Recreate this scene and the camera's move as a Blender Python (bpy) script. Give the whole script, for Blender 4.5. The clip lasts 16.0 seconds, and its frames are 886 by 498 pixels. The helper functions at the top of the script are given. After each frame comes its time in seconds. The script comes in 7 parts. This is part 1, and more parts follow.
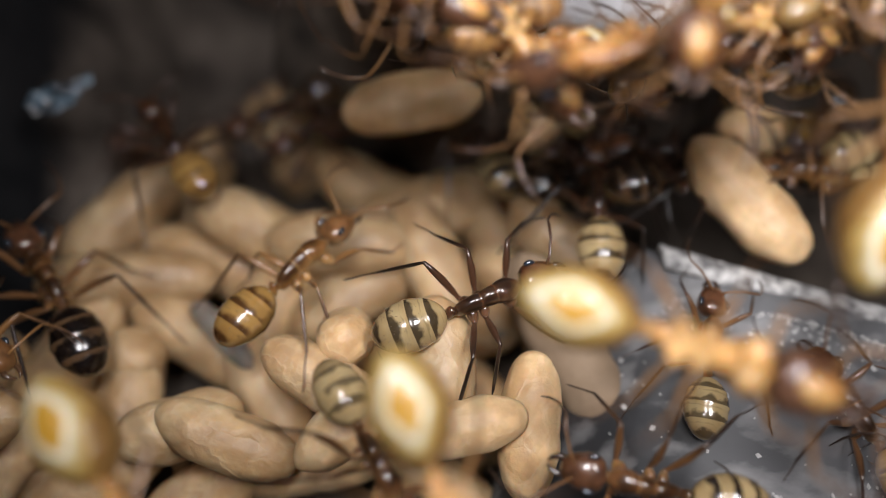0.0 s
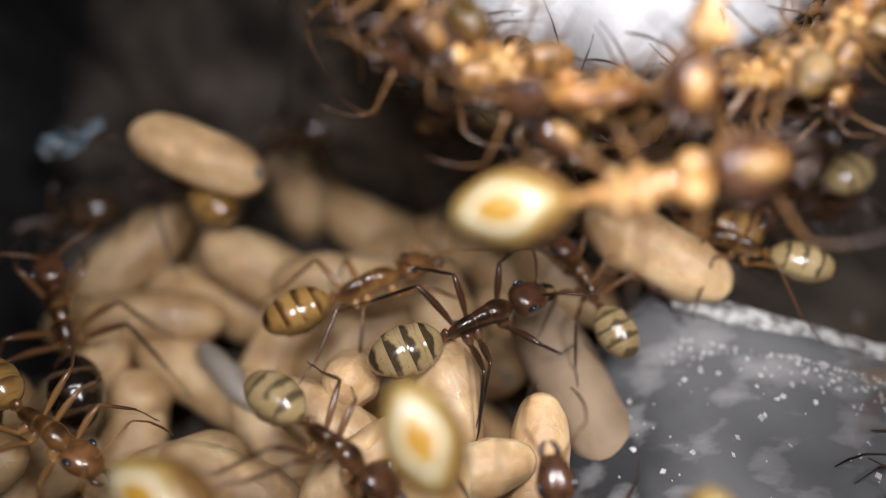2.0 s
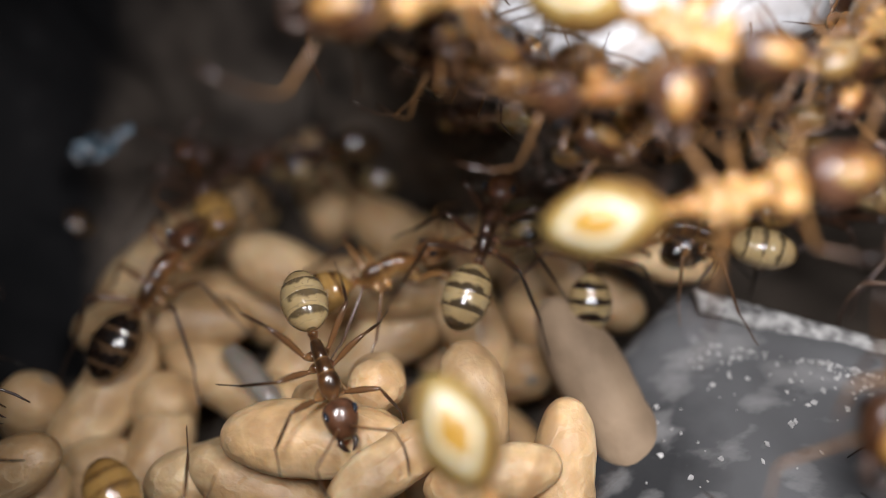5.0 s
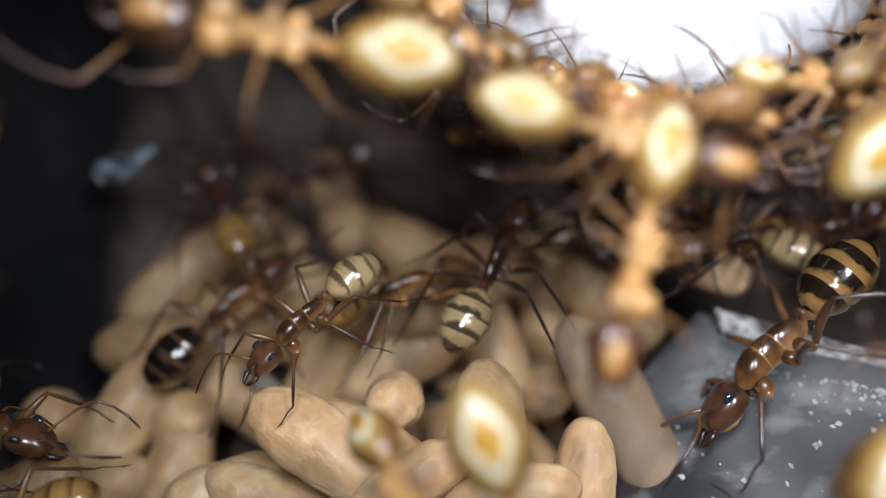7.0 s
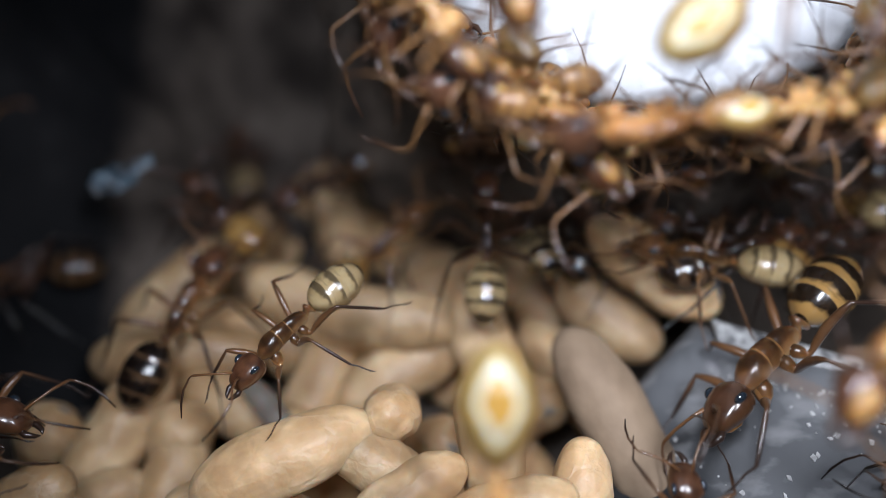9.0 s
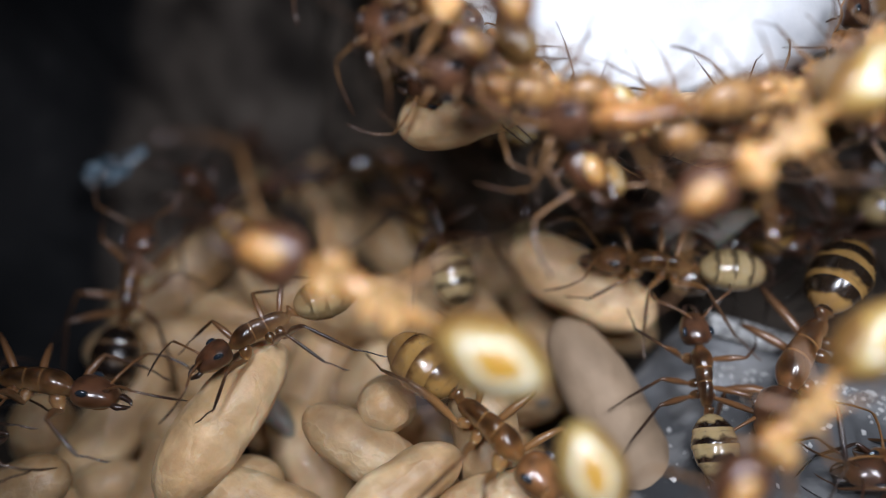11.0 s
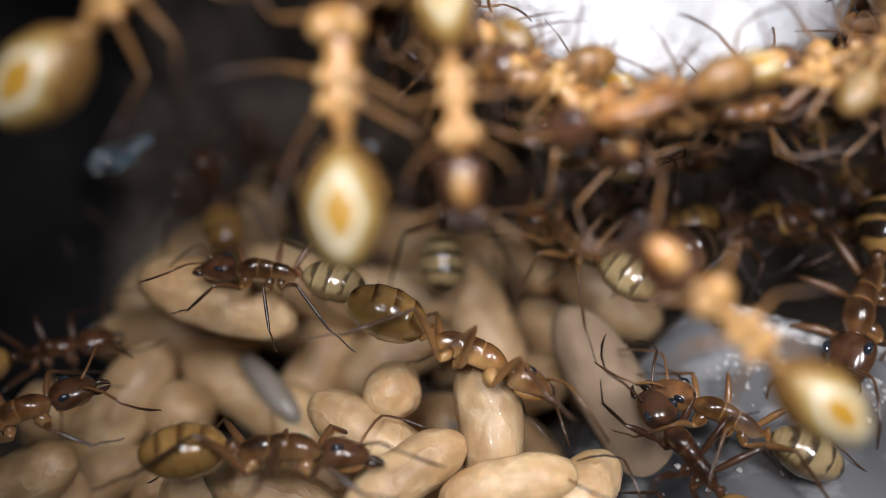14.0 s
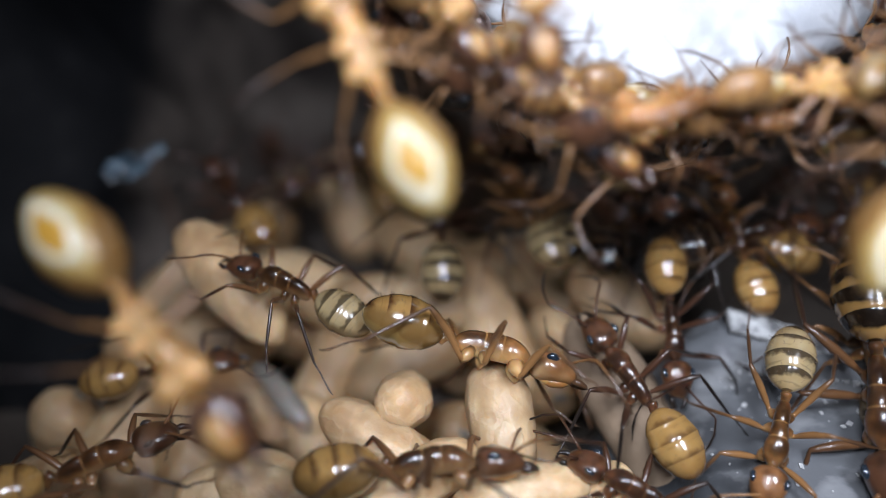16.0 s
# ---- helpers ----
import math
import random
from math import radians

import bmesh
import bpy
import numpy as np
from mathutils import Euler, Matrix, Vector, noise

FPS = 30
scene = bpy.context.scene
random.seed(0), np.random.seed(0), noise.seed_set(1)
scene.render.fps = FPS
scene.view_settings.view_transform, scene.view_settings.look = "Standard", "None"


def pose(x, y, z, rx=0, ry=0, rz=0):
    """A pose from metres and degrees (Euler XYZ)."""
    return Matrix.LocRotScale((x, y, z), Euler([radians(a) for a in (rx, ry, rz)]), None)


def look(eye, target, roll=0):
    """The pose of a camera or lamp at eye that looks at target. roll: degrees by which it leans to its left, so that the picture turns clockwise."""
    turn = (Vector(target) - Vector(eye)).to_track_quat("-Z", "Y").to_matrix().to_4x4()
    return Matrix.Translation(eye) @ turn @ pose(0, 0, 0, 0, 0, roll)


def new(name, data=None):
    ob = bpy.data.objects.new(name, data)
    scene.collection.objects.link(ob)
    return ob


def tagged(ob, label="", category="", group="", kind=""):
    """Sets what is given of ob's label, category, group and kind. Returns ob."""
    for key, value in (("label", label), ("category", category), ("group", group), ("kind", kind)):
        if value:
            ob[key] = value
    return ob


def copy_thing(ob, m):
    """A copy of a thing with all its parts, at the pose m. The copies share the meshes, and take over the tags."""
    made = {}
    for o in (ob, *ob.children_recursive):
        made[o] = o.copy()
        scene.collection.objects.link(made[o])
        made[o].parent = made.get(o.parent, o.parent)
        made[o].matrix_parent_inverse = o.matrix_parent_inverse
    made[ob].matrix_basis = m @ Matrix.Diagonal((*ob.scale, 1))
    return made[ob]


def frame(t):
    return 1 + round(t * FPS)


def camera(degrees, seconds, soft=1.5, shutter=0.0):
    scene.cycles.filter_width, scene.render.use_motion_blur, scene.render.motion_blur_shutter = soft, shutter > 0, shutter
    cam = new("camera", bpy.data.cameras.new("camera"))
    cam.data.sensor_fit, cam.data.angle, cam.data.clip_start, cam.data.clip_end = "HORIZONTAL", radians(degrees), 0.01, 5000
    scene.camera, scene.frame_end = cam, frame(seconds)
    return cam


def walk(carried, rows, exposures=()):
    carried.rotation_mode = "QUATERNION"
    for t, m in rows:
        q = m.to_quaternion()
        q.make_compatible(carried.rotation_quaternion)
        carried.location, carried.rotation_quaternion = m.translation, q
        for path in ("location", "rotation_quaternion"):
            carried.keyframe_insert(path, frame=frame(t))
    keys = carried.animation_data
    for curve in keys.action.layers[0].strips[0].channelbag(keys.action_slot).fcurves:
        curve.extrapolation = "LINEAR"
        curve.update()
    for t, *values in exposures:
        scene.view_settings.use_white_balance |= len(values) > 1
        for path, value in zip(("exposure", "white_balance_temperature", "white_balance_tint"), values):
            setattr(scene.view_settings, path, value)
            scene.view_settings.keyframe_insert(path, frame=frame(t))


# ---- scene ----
# Ants on a brood pile; built in millimetres, turned into metres by MM.
MM = 0.001
FOV = 60.0
CAM_ROWS = [
    (0, 36.034, -2.815, -2.046),
    (0.5, 36.493, -2.832, -2.093),
    (1, 36.485, -2.727, -2.015),
    (1.5, 37.061, -2.411, -1.819),
    (2, 39.072, -2.339, -1.898),
    (2.5, 38.782, -2.048, -1.645),
    (3, 38.763, -2.019, -1.621),
    (3.5, 38.711, -1.962, -1.571),
    (4, 39.045, -1.736, -1.408),
    (6.5, 39.609, 0.154, 0.127),
    (7, 40.702, 0.172, 0.148),
    (7.5, 40.564, 0.020, 0.017),
    (8, 41.028, -0.009, -0.008),
    (10.5, 41.699, 0.068, 0.060),
    (11, 40.924, -0.283, -0.246),
    (11.5, 40.316, -0.433, -0.367),
    (12, 39.900, -0.127, -0.106),
    (12.5, 40.296, 0.257, 0.218),
    (13, 40.381, 0.436, 0.371),
    (13.5, 40.483, 0.050, 0.042),
    (14, 40.000, -0.000, 0.000),
    (14.5, 39.977, 0.135, 0.113),
    (15, 40.095, 0.377, 0.317),
    (15.5, 40.310, 0.236, 0.200),
    (16, 40.627, 0.655, 0.562),
]
cam = camera(FOV, 16.0, soft=0.8, shutter=0.4)
cam.data.dof.use_dof = True
cam.data.dof.focus_distance = 0.0309
cam.data.dof.aperture_fstop = 17.0


def mm(x, y, z, rx=0, ry=0, rz=0):
    """A pose from millimetres and degrees."""
    return pose(x * MM, y * MM, z * MM, rx, ry, rz)


walk(cam, [(t, mm(0, 0, 34.9, rx, ry, rz)) for t, rx, ry, rz in CAM_ROWS], exposures=[
    (0.0, 0.06, 6500, 13), (4.2, 0.06, 6480, 13), (6.3, 0.0, 6250, 10), (7.0, 0.0, 6000, 10), (7.5, 0.0, 5780, 10), (8.2, 0.0, 5680, 10), (10.3, -0.05, 5680, 10),
    (11.0, -0.05, 5780, 10), (11.5, -0.18, 6000, 10), (12.0, -0.26, 6350, 13), (13.5, -0.17, 6330, 13), (15.0, -0.15, 6280, 12), (15.5, -0.05, 5900, 10), (16.0, 0.04, 5550, 10)])

# ---- light ----
world = bpy.data.worlds.new("room")
scene.world = world
world.use_nodes = True
world.node_tree.nodes["Background"].inputs["Color"].default_value = (0.75, 0.85, 1.0, 1)
world.node_tree.nodes["Background"].inputs["Strength"].default_value = 0.02


def lamp(name, eye, target, sx, sy, watts, colour):
    data = bpy.data.lights.new(name, "AREA")
    data.shape, data.size, data.size_y = "RECTANGLE", sx * MM, sy * MM
    data.energy, data.color, data.spread = watts, colour, radians(84)
    ob = new(name, data)
    ob.matrix_world = look([c * MM for c in eye], [c * MM for c in target])
    return ob


for x in (-4, 19):
    lamp("desk_lamp_light", (x, 2, 60), (10, 27, 4), 9, 20, 0.0071, (1.0, 0.97, 0.967))


# ---- materials ----
def material(name, rough=0.5, metal=0.0, coat=0.0):
    m = bpy.data.materials.new(name)
    m.use_nodes = True
    b = m.node_tree.nodes["Principled BSDF"]
    b.inputs["Roughness"].default_value = rough
    b.inputs["Metallic"].default_value = metal
    b.inputs["Coat Weight"].default_value = coat
    b.inputs["Coat Roughness"].default_value = 0.035
    return m, m.node_tree, b


def node(tree, kind, **values):
    n = tree.nodes.new(kind)
    for k, v in values.items():
        key = k.replace("_", " ")
        if key in n.inputs:
            n.inputs[key].default_value = v
    return n


def op(tree, what, a, b=None):
    n = tree.nodes.new("ShaderNodeMath")
    n.operation = what
    for i, v in enumerate((a, b)):
        if v is None:
            continue
        if isinstance(v, (int, float)):
            n.inputs[i].default_value = v
        else:
            tree.links.new(v, n.inputs[i])
    return n.outputs[0]


def ramp(tree, fac, stops, ease="LINEAR"):
    n = tree.nodes.new("ShaderNodeValToRGB")
    n.color_ramp.interpolation = ease
    els = n.color_ramp.elements
    while len(els) < len(stops):
        els.new(0.5)
    for e, (p, c) in zip(els, stops):
        e.position, e.color = p, (*c, 1) if len(c) == 3 else c
    tree.links.new(fac, n.inputs[0])
    return n.outputs[0]


def mix(tree, fac, a, b, how="MIX"):
    n = tree.nodes.new("ShaderNodeMix")
    n.data_type, n.blend_type = "RGBA", how
    for sock, v in ((n.inputs[0], fac), (n.inputs[6], a), (n.inputs[7], b)):
        if isinstance(v, (int, float)):
            sock.default_value = v
        elif isinstance(v, tuple):
            sock.default_value = (*v, 1)
        else:
            tree.links.new(v, sock)
    return n.outputs[2]


def noise_of(tree, scale, detail=3.0, vector=None):
    n = node(tree, "ShaderNodeTexNoise", Scale=scale, Detail=detail)
    if vector is None:
        vector = tree.nodes.new("ShaderNodeTexCoord").outputs["Object"]
    tree.links.new(vector, n.inputs["Vector"])
    return n.outputs[0]


def bump(tree, bsdf, height, strength, distance):
    n = node(tree, "ShaderNodeBump", Strength=strength, Distance=distance)
    tree.links.new(height, n.inputs["Height"])
    tree.links.new(n.outputs[0], bsdf.inputs["Normal"])


def xyz(tree):
    co = tree.nodes.new("ShaderNodeTexCoord")
    sep = tree.nodes.new("ShaderNodeSeparateXYZ")
    tree.links.new(co.outputs["Object"], sep.inputs[0])
    return sep.outputs


def chitin(name, dark, light, belly, rough=0.28, coat=0.75, deep=0.4):
    """Glossy ant skin: mottled above, paler below; lengths in metres of the ant's own space."""
    m, tr, b = material(name, rough, coat=coat)
    n = noise_of(tr, 1300, 5)
    info = tr.nodes.new("ShaderNodeObjectInfo")
    n = op(tr, "ADD", op(tr, "MULTIPLY", n, 0.6), op(tr, "MULTIPLY", noise_of(tr, 520, 2), 0.4))
    c = ramp(tr, n, [(0.36, dark), (0.5, tuple((p + 2 * q) / 3 for p, q in zip(dark, light))), (0.64, tuple(q * 1.7 for q in light))])
    z = xyz(tr)[2]
    under = ramp(tr, op(tr, "MULTIPLY_ADD", z, -900), [(0.30, (0, 0, 0)), (0.85, (1, 1, 1))])
    low = ramp(tr, noise_of(tr, 700, 2), [(0.38, tuple(v * k for v, k in zip(belly, (0.62, 0.52, 0.42)))), (0.5, belly), (0.62, tuple(v * k for v, k in zip(belly, (1.25, 1.45, 1.75))))])
    c = mix(tr, under, c, low)
    x = xyz(tr)[0]
    seam = None
    for at in (0.00035, -0.00038):                            # paler seams between the plates of the trunk
        d = op(tr, "ABSOLUTE", op(tr, "SUBTRACT", op(tr, "ADD", x, op(tr, "MULTIPLY", noise_of(tr, 1500, 2), 0.00012)), at + 0.00006))
        line = op(tr, "LESS_THAN", d, 0.00004)
        seam = line if seam is None else op(tr, "MAXIMUM", seam, line)
    c = mix(tr, op(tr, "MULTIPLY", seam, 0.55), c, belly)
    c = mix(tr, 1.0, c, ramp(tr, info.outputs["Random"], [(0, (0.75, 0.75, 0.75)), (1, (1.15, 1.1, 1.05))]), "MULTIPLY")
    tr.links.new(c, b.inputs["Base Color"])
    fine = op(tr, "ADD", op(tr, "MULTIPLY", noise_of(tr, 1100, 3), 1.0), op(tr, "MULTIPLY", noise_of(tr, 4500, 3), 0.22))
    bump(tr, b, fine, 0.32, 0.00016)
    b.inputs["Coat Roughness"].default_value = 0.10
    b.inputs["Specular IOR Level"].default_value = 0.3
    b.inputs["Subsurface Weight"].default_value = deep
    b.inputs["Subsurface Radius"].default_value = (1, 0.45, 0.15)
    b.inputs["Subsurface Scale"].default_value = 0.0006
    return m


def gaster_skin(name, pale, band, width, coat=0.8, soft=0.16, lens=0.4, wash=0.3, waist=0.0):
    """Banded abdomen: each plate pale in front with a ragged dark hind edge; below, a pale lens with an orange core and
    a white rim, a lamp reflection put into the colour.
    """
    m, tr, b = material(name, 0.2 if coat > 0.5 else 0.4, coat=coat)
    x, y, z = xyz(tr)
    info = tr.nodes.new("ShaderNodeObjectInfo")
    own = node(tr, "ShaderNodeTexNoise", Scale=1150, Detail=3)   # bands break up differently on each ant
    own.noise_dimensions = "4D"
    tr.links.new(tr.nodes.new("ShaderNodeTexCoord").outputs["Object"], own.inputs["Vector"])
    tr.links.new(op(tr, "MULTIPLY", info.outputs["Random"], 40), own.inputs["W"])
    arch = op(tr, "MULTIPLY", op(tr, "MULTIPLY", y, y), -90)
    u = op(tr, "FRACT", op(tr, "MULTIPLY", op(tr, "ADD", op(tr, "ADD", x, arch), 0.0056), 1000 / 0.9))
    ragged = op(tr, "MULTIPLY", op(tr, "SUBTRACT", own.outputs[0], 0.5), 1.25)
    point = op(tr, "MULTIPLY", op(tr, "ABSOLUTE", y), 160)
    e = op(tr, "ADD", op(tr, "ADD", u, ragged), point)
    e = op(tr, "ADD", e, op(tr, "MULTIPLY", op(tr, "SUBTRACT", info.outputs["Random"], 0.5), 0.16))
    mid = tuple((p * 0.4 + q * 0.6) for p, q in zip(pale, band))
    c = ramp(tr, e, [(0.0, band), (max(0.02, width), band), (width + soft * 0.45, mid), (width + soft, pale), (1.0, tuple(v * 1.08 for v in pale))])
    line = op(tr, "ABSOLUTE", op(tr, "SUBTRACT", op(tr, "ADD", u, op(tr, "MULTIPLY", ragged, 0.5)), 0.72))
    thin = ramp(tr, op(tr, "ADD", line, op(tr, "MULTIPLY", op(tr, "SUBTRACT", own.outputs[0], 0.45), 0.35)), [(0.0, (0.55, 0.55, 0.55)), (0.05, (0, 0, 0))])
    c = mix(tr, thin, c, mid)                                    # a broken second line across the pale part
    fade = ramp(tr, info.outputs["Random"], [(0.2, (0, 0, 0)), (0.9, (wash, wash, wash))])
    c = mix(tr, fade, c, tuple(v * 0.85 for v in pale))
    cloud = ramp(tr, noise_of(tr, 420, 3), [(0.35, (0.72, 0.68, 0.62)), (0.6, (1.1, 1.1, 1.1))])
    c = mix(tr, 0.8, c, cloud, "MULTIPLY")
    tip = ramp(tr, op(tr, "MULTIPLY", x, -1000 / 6), [(0.35, (1.1, 1.08, 1.05)), (0.7, (1.0, 1.0, 1.0)), (0.95, (0.6, 0.52, 0.45))])
    c = mix(tr, 1.0, c, tip, "MULTIPLY")
    lx = op(tr, "MULTIPLY", op(tr, "ABSOLUTE", op(tr, "ADD", op(tr, "ADD", x, op(tr, "MULTIPLY", own.outputs[0], 0.0004)), 0.00395)), 1 / 0.0019)
    ly = op(tr, "MULTIPLY", op(tr, "ABSOLUTE", op(tr, "ADD", y, op(tr, "MULTIPLY", ragged, 0.0003))), 1 / 0.00108)
    loz = op(tr, "POWER", op(tr, "ADD", op(tr, "POWER", lx, 1.35), op(tr, "POWER", ly, 1.35)), 1 / 1.35)
    low = ramp(tr, loz, [(0.0, (0.38, 0.20, 0.02)), (0.34, (0.42, 0.235, 0.026)), (0.42, (0.44, 0.30, 0.08)), (0.48, (0.62, 0.60, 0.50)),
                         (0.57, (0.60, 0.56, 0.42)), (0.66, (0.38, 0.285, 0.105)), (0.92, (0.30, 0.185, 0.05)), (1.2, (0.17, 0.09, 0.025))])
    low = mix(tr, lens, tuple(v * 0.55 for v in pale), low)
    under = ramp(tr, op(tr, "MULTIPLY_ADD", z, -900), [(0.15 + waist, (0, 0, 0)), (0.45 + waist, (1, 1, 1))])
    c = mix(tr, under, c, low)
    tr.links.new(c, b.inputs["Base Color"])
    bump(tr, b, op(tr, "ADD", u, op(tr, "MULTIPLY", noise_of(tr, 1300, 3), 1.6)), 0.4, 0.00006)
    b.inputs["Subsurface Weight"].default_value = 0.25
    b.inputs["Subsurface Radius"].default_value = (1, 0.6, 0.3)
    b.inputs["Subsurface Scale"].default_value = 0.0003
    return m


SKIN = {
    "brown": chitin("chitin_brown", (0.020, 0.0095, 0.005), (0.086, 0.040, 0.0155), (0.30, 0.165, 0.066), deep=0.3),
    "amber": chitin("chitin_amber", (0.036, 0.016, 0.0065), (0.135, 0.064, 0.021), (0.40, 0.225, 0.08), deep=0.25),
    "brown_head": chitin("chitin_brown_head", (0.022, 0.010, 0.006), (0.060, 0.027, 0.014), (0.11, 0.056, 0.027), deep=0.12),
    "amber_head": chitin("chitin_amber_head", (0.045, 0.020, 0.009), (0.135, 0.064, 0.025), (0.26, 0.145, 0.06), deep=0.15),
    "hanger": chitin("chitin_hanger", (0.10, 0.043, 0.014), (0.24, 0.118, 0.040), (0.40, 0.215, 0.072), 0.36, 0.35),
    "hanger_head": chitin("chitin_hanger_head", (0.024, 0.011, 0.007), (0.065, 0.030, 0.016), (0.075, 0.034, 0.018), 0.3, 0.45, 0.05),
    "dark": chitin("chitin_dark", (0.018, 0.009, 0.006), (0.062, 0.028, 0.014), (0.14, 0.07, 0.034)),
}
GASTER = {
    "striped": gaster_skin("gaster_striped", (0.37, 0.285, 0.15), (0.014, 0.008, 0.006), 0.36),
    "amber": gaster_skin("gaster_amber", (0.34, 0.205, 0.066), (0.085, 0.040, 0.014), 0.18, coat=1.0, soft=0.3),
    "lozenge": gaster_skin("gaster_lozenge", (0.26, 0.145, 0.045), (0.075, 0.034, 0.012), 0.25, 0.2, lens=1.0),
    "dull": gaster_skin("gaster_dull", (0.30, 0.165, 0.055), (0.13, 0.06, 0.02), 0.2, 0.25, soft=0.3, lens=0.3),
    "dark": gaster_skin("gaster_dark", (0.10, 0.06, 0.032), (0.009, 0.006, 0.005), 0.72),
    "blotched": gaster_skin("gaster_blotched", (0.29, 0.175, 0.058), (0.012, 0.008, 0.006), 0.72, wash=0.02, waist=0.5),
}


def limb(name, near, far):
    """Leg and feeler skin: brown at the joint with the body, nearly black towards the tip."""
    m, tr, b = material(name, 0.3, coat=0.3)
    co = tr.nodes.new("ShaderNodeTexCoord").outputs["Object"]
    ln = tr.nodes.new("ShaderNodeVectorMath")
    ln.operation = "LENGTH"
    tr.links.new(co, ln.inputs[0])
    f = op(tr, "ADD", op(tr, "MULTIPLY", ln.outputs["Value"], 300), op(tr, "MULTIPLY", noise_of(tr, 2500, 3), 0.3))
    tr.links.new(ramp(tr, f, [(0.15, near), (0.7, tuple(p * 0.6 + q * 0.3 for p, q in zip(near, far))), (1.0, far)]), b.inputs["Base Color"])
    bump(tr, b, noise_of(tr, 6000, 3), 0.2, 0.00003)
    return m


LIMB = {"brown": limb("limb_brown", (0.17, 0.080, 0.031), (0.028, 0.015, 0.010)), "amber": limb("limb_amber", (0.29, 0.145, 0.05), (0.075, 0.038, 0.018)),
        "dark": limb("limb_dark", (0.07, 0.030, 0.015), (0.012, 0.008, 0.006))}
LIMB["hanger"] = limb("limb_hanger", (0.26, 0.135, 0.05), (0.045, 0.022, 0.012))
EYE, _t, _b = material("eye_black", 0.08, coat=1.0)
_b.inputs["Base Color"].default_value = (0.016, 0.022, 0.030, 1)

SILK, tr, b = material("cocoon_silk", 0.5, coat=0.06)
info = tr.nodes.new("ShaderNodeObjectInfo")
big = ramp(tr, noise_of(tr, 300, 5), [(0.28, (0.39, 0.245, 0.120)), (0.46, (0.51, 0.34, 0.178)), (0.60, (0.62, 0.44, 0.25)), (0.75, (0.77, 0.61, 0.39))])
patch = ramp(tr, noise_of(tr, 950, 6), [(0.44, (0.80, 0.77, 0.72)), (0.54, (1.0, 1.0, 1.0)), (0.64, (1.22, 1.24, 1.26))])
big = mix(tr, 0.5, big, patch, "MULTIPLY")
vor = node(tr, "ShaderNodeTexVoronoi", Scale=420)
vor.feature = "DISTANCE_TO_EDGE"
warp = node(tr, "ShaderNodeTexNoise", Scale=700, Detail=4)
oc = tr.nodes.new("ShaderNodeTexCoord").outputs["Object"]
tr.links.new(oc, warp.inputs["Vector"])
shifted = tr.nodes.new("ShaderNodeVectorMath")
shifted.operation = "MULTIPLY_ADD"
tr.links.new(warp.outputs["Color"], shifted.inputs[0])
shifted.inputs[1].default_value = (0.0016, 0.0016, 0.0016)
tr.links.new(oc, shifted.inputs[2])
tr.links.new(shifted.outputs[0], vor.inputs["Vector"])
crease = ramp(tr, vor.outputs["Distance"], [(0.0, (0, 0, 0)), (0.10, (1, 1, 1))])
c = mix(tr, 1.0, big, info.outputs["Color"], "MULTIPLY")        # each cocoon has a tone of its own
fine = op(tr, "ADD", op(tr, "MULTIPLY", noise_of(tr, 420, 3), 1.0), op(tr, "MULTIPLY", noise_of(tr, 1900, 5), 0.22))
fine = op(tr, "ADD", fine, op(tr, "MULTIPLY", crease, 0.12))
fold = tr.nodes.new("ShaderNodeMapping")                       # long soft folds of the silk
fold.inputs["Scale"].default_value = (0.45, 1, 1)
fold.inputs["Rotation"].default_value = (0.2, 0.1, 0.7)
tr.links.new(shifted.outputs[0], fold.inputs[0])
ridge = op(tr, "ABSOLUTE", op(tr, "SUBTRACT", noise_of(tr, 520, 2, fold.outputs[0]), 0.5))
ridge = ramp(tr, ridge, [(0.0, (1, 1, 1)), (0.05, (0.35, 0.35, 0.35)), (0.16, (0, 0, 0))])
fine = op(tr, "ADD", fine, op(tr, "MULTIPLY", ridge, 0.22))
thread = tr.nodes.new("ShaderNodeMapping")
thread.inputs["Scale"].default_value = (0.25, 1, 1)
thread.inputs["Rotation"].default_value = (0.3, 0.2, 0.5)
tr.links.new(tr.nodes.new("ShaderNodeTexCoord").outputs["Object"], thread.inputs[0])
fine = op(tr, "ADD", fine, op(tr, "MULTIPLY", noise_of(tr, 5000, 4, thread.outputs[0]), 0.09))
# faint pale highlight along the folds, mixed into the silk's colour
tr.links.new(mix(tr, op(tr, "MULTIPLY", ridge, 0.12), c, (0.86, 0.74, 0.55)), b.inputs["Base Color"])
bump(tr, b, fine, 0.3, 0.0006)
b.inputs["Subsurface Weight"].default_value = 0.55
b.inputs["Subsurface Radius"].default_value = (1, 0.62, 0.38)
b.inputs["Subsurface Scale"].default_value = 0.0009

LARVA, tr, b = material("larva_skin", 0.4, coat=0.25)
tr.links.new(ramp(tr, noise_of(tr, 500, 3), [(0.3, (0.20, 0.178, 0.15)), (0.7, (0.36, 0.33, 0.29))]), b.inputs["Base Color"])
b.inputs["Subsurface Weight"].default_value = 0.4
b.inputs["Subsurface Scale"].default_value = 0.0006

SOIL, tr, b = material("dark_soil", 0.85)
tr.links.new(ramp(tr, noise_of(tr, 350, 6), [(0.3, (0.028, 0.022, 0.017)), (0.58, (0.105, 0.082, 0.063)), (0.8, (0.21, 0.168, 0.132))]), b.inputs["Base Color"])
bump(tr, b, noise_of(tr, 1500, 6), 0.9, 0.0006)

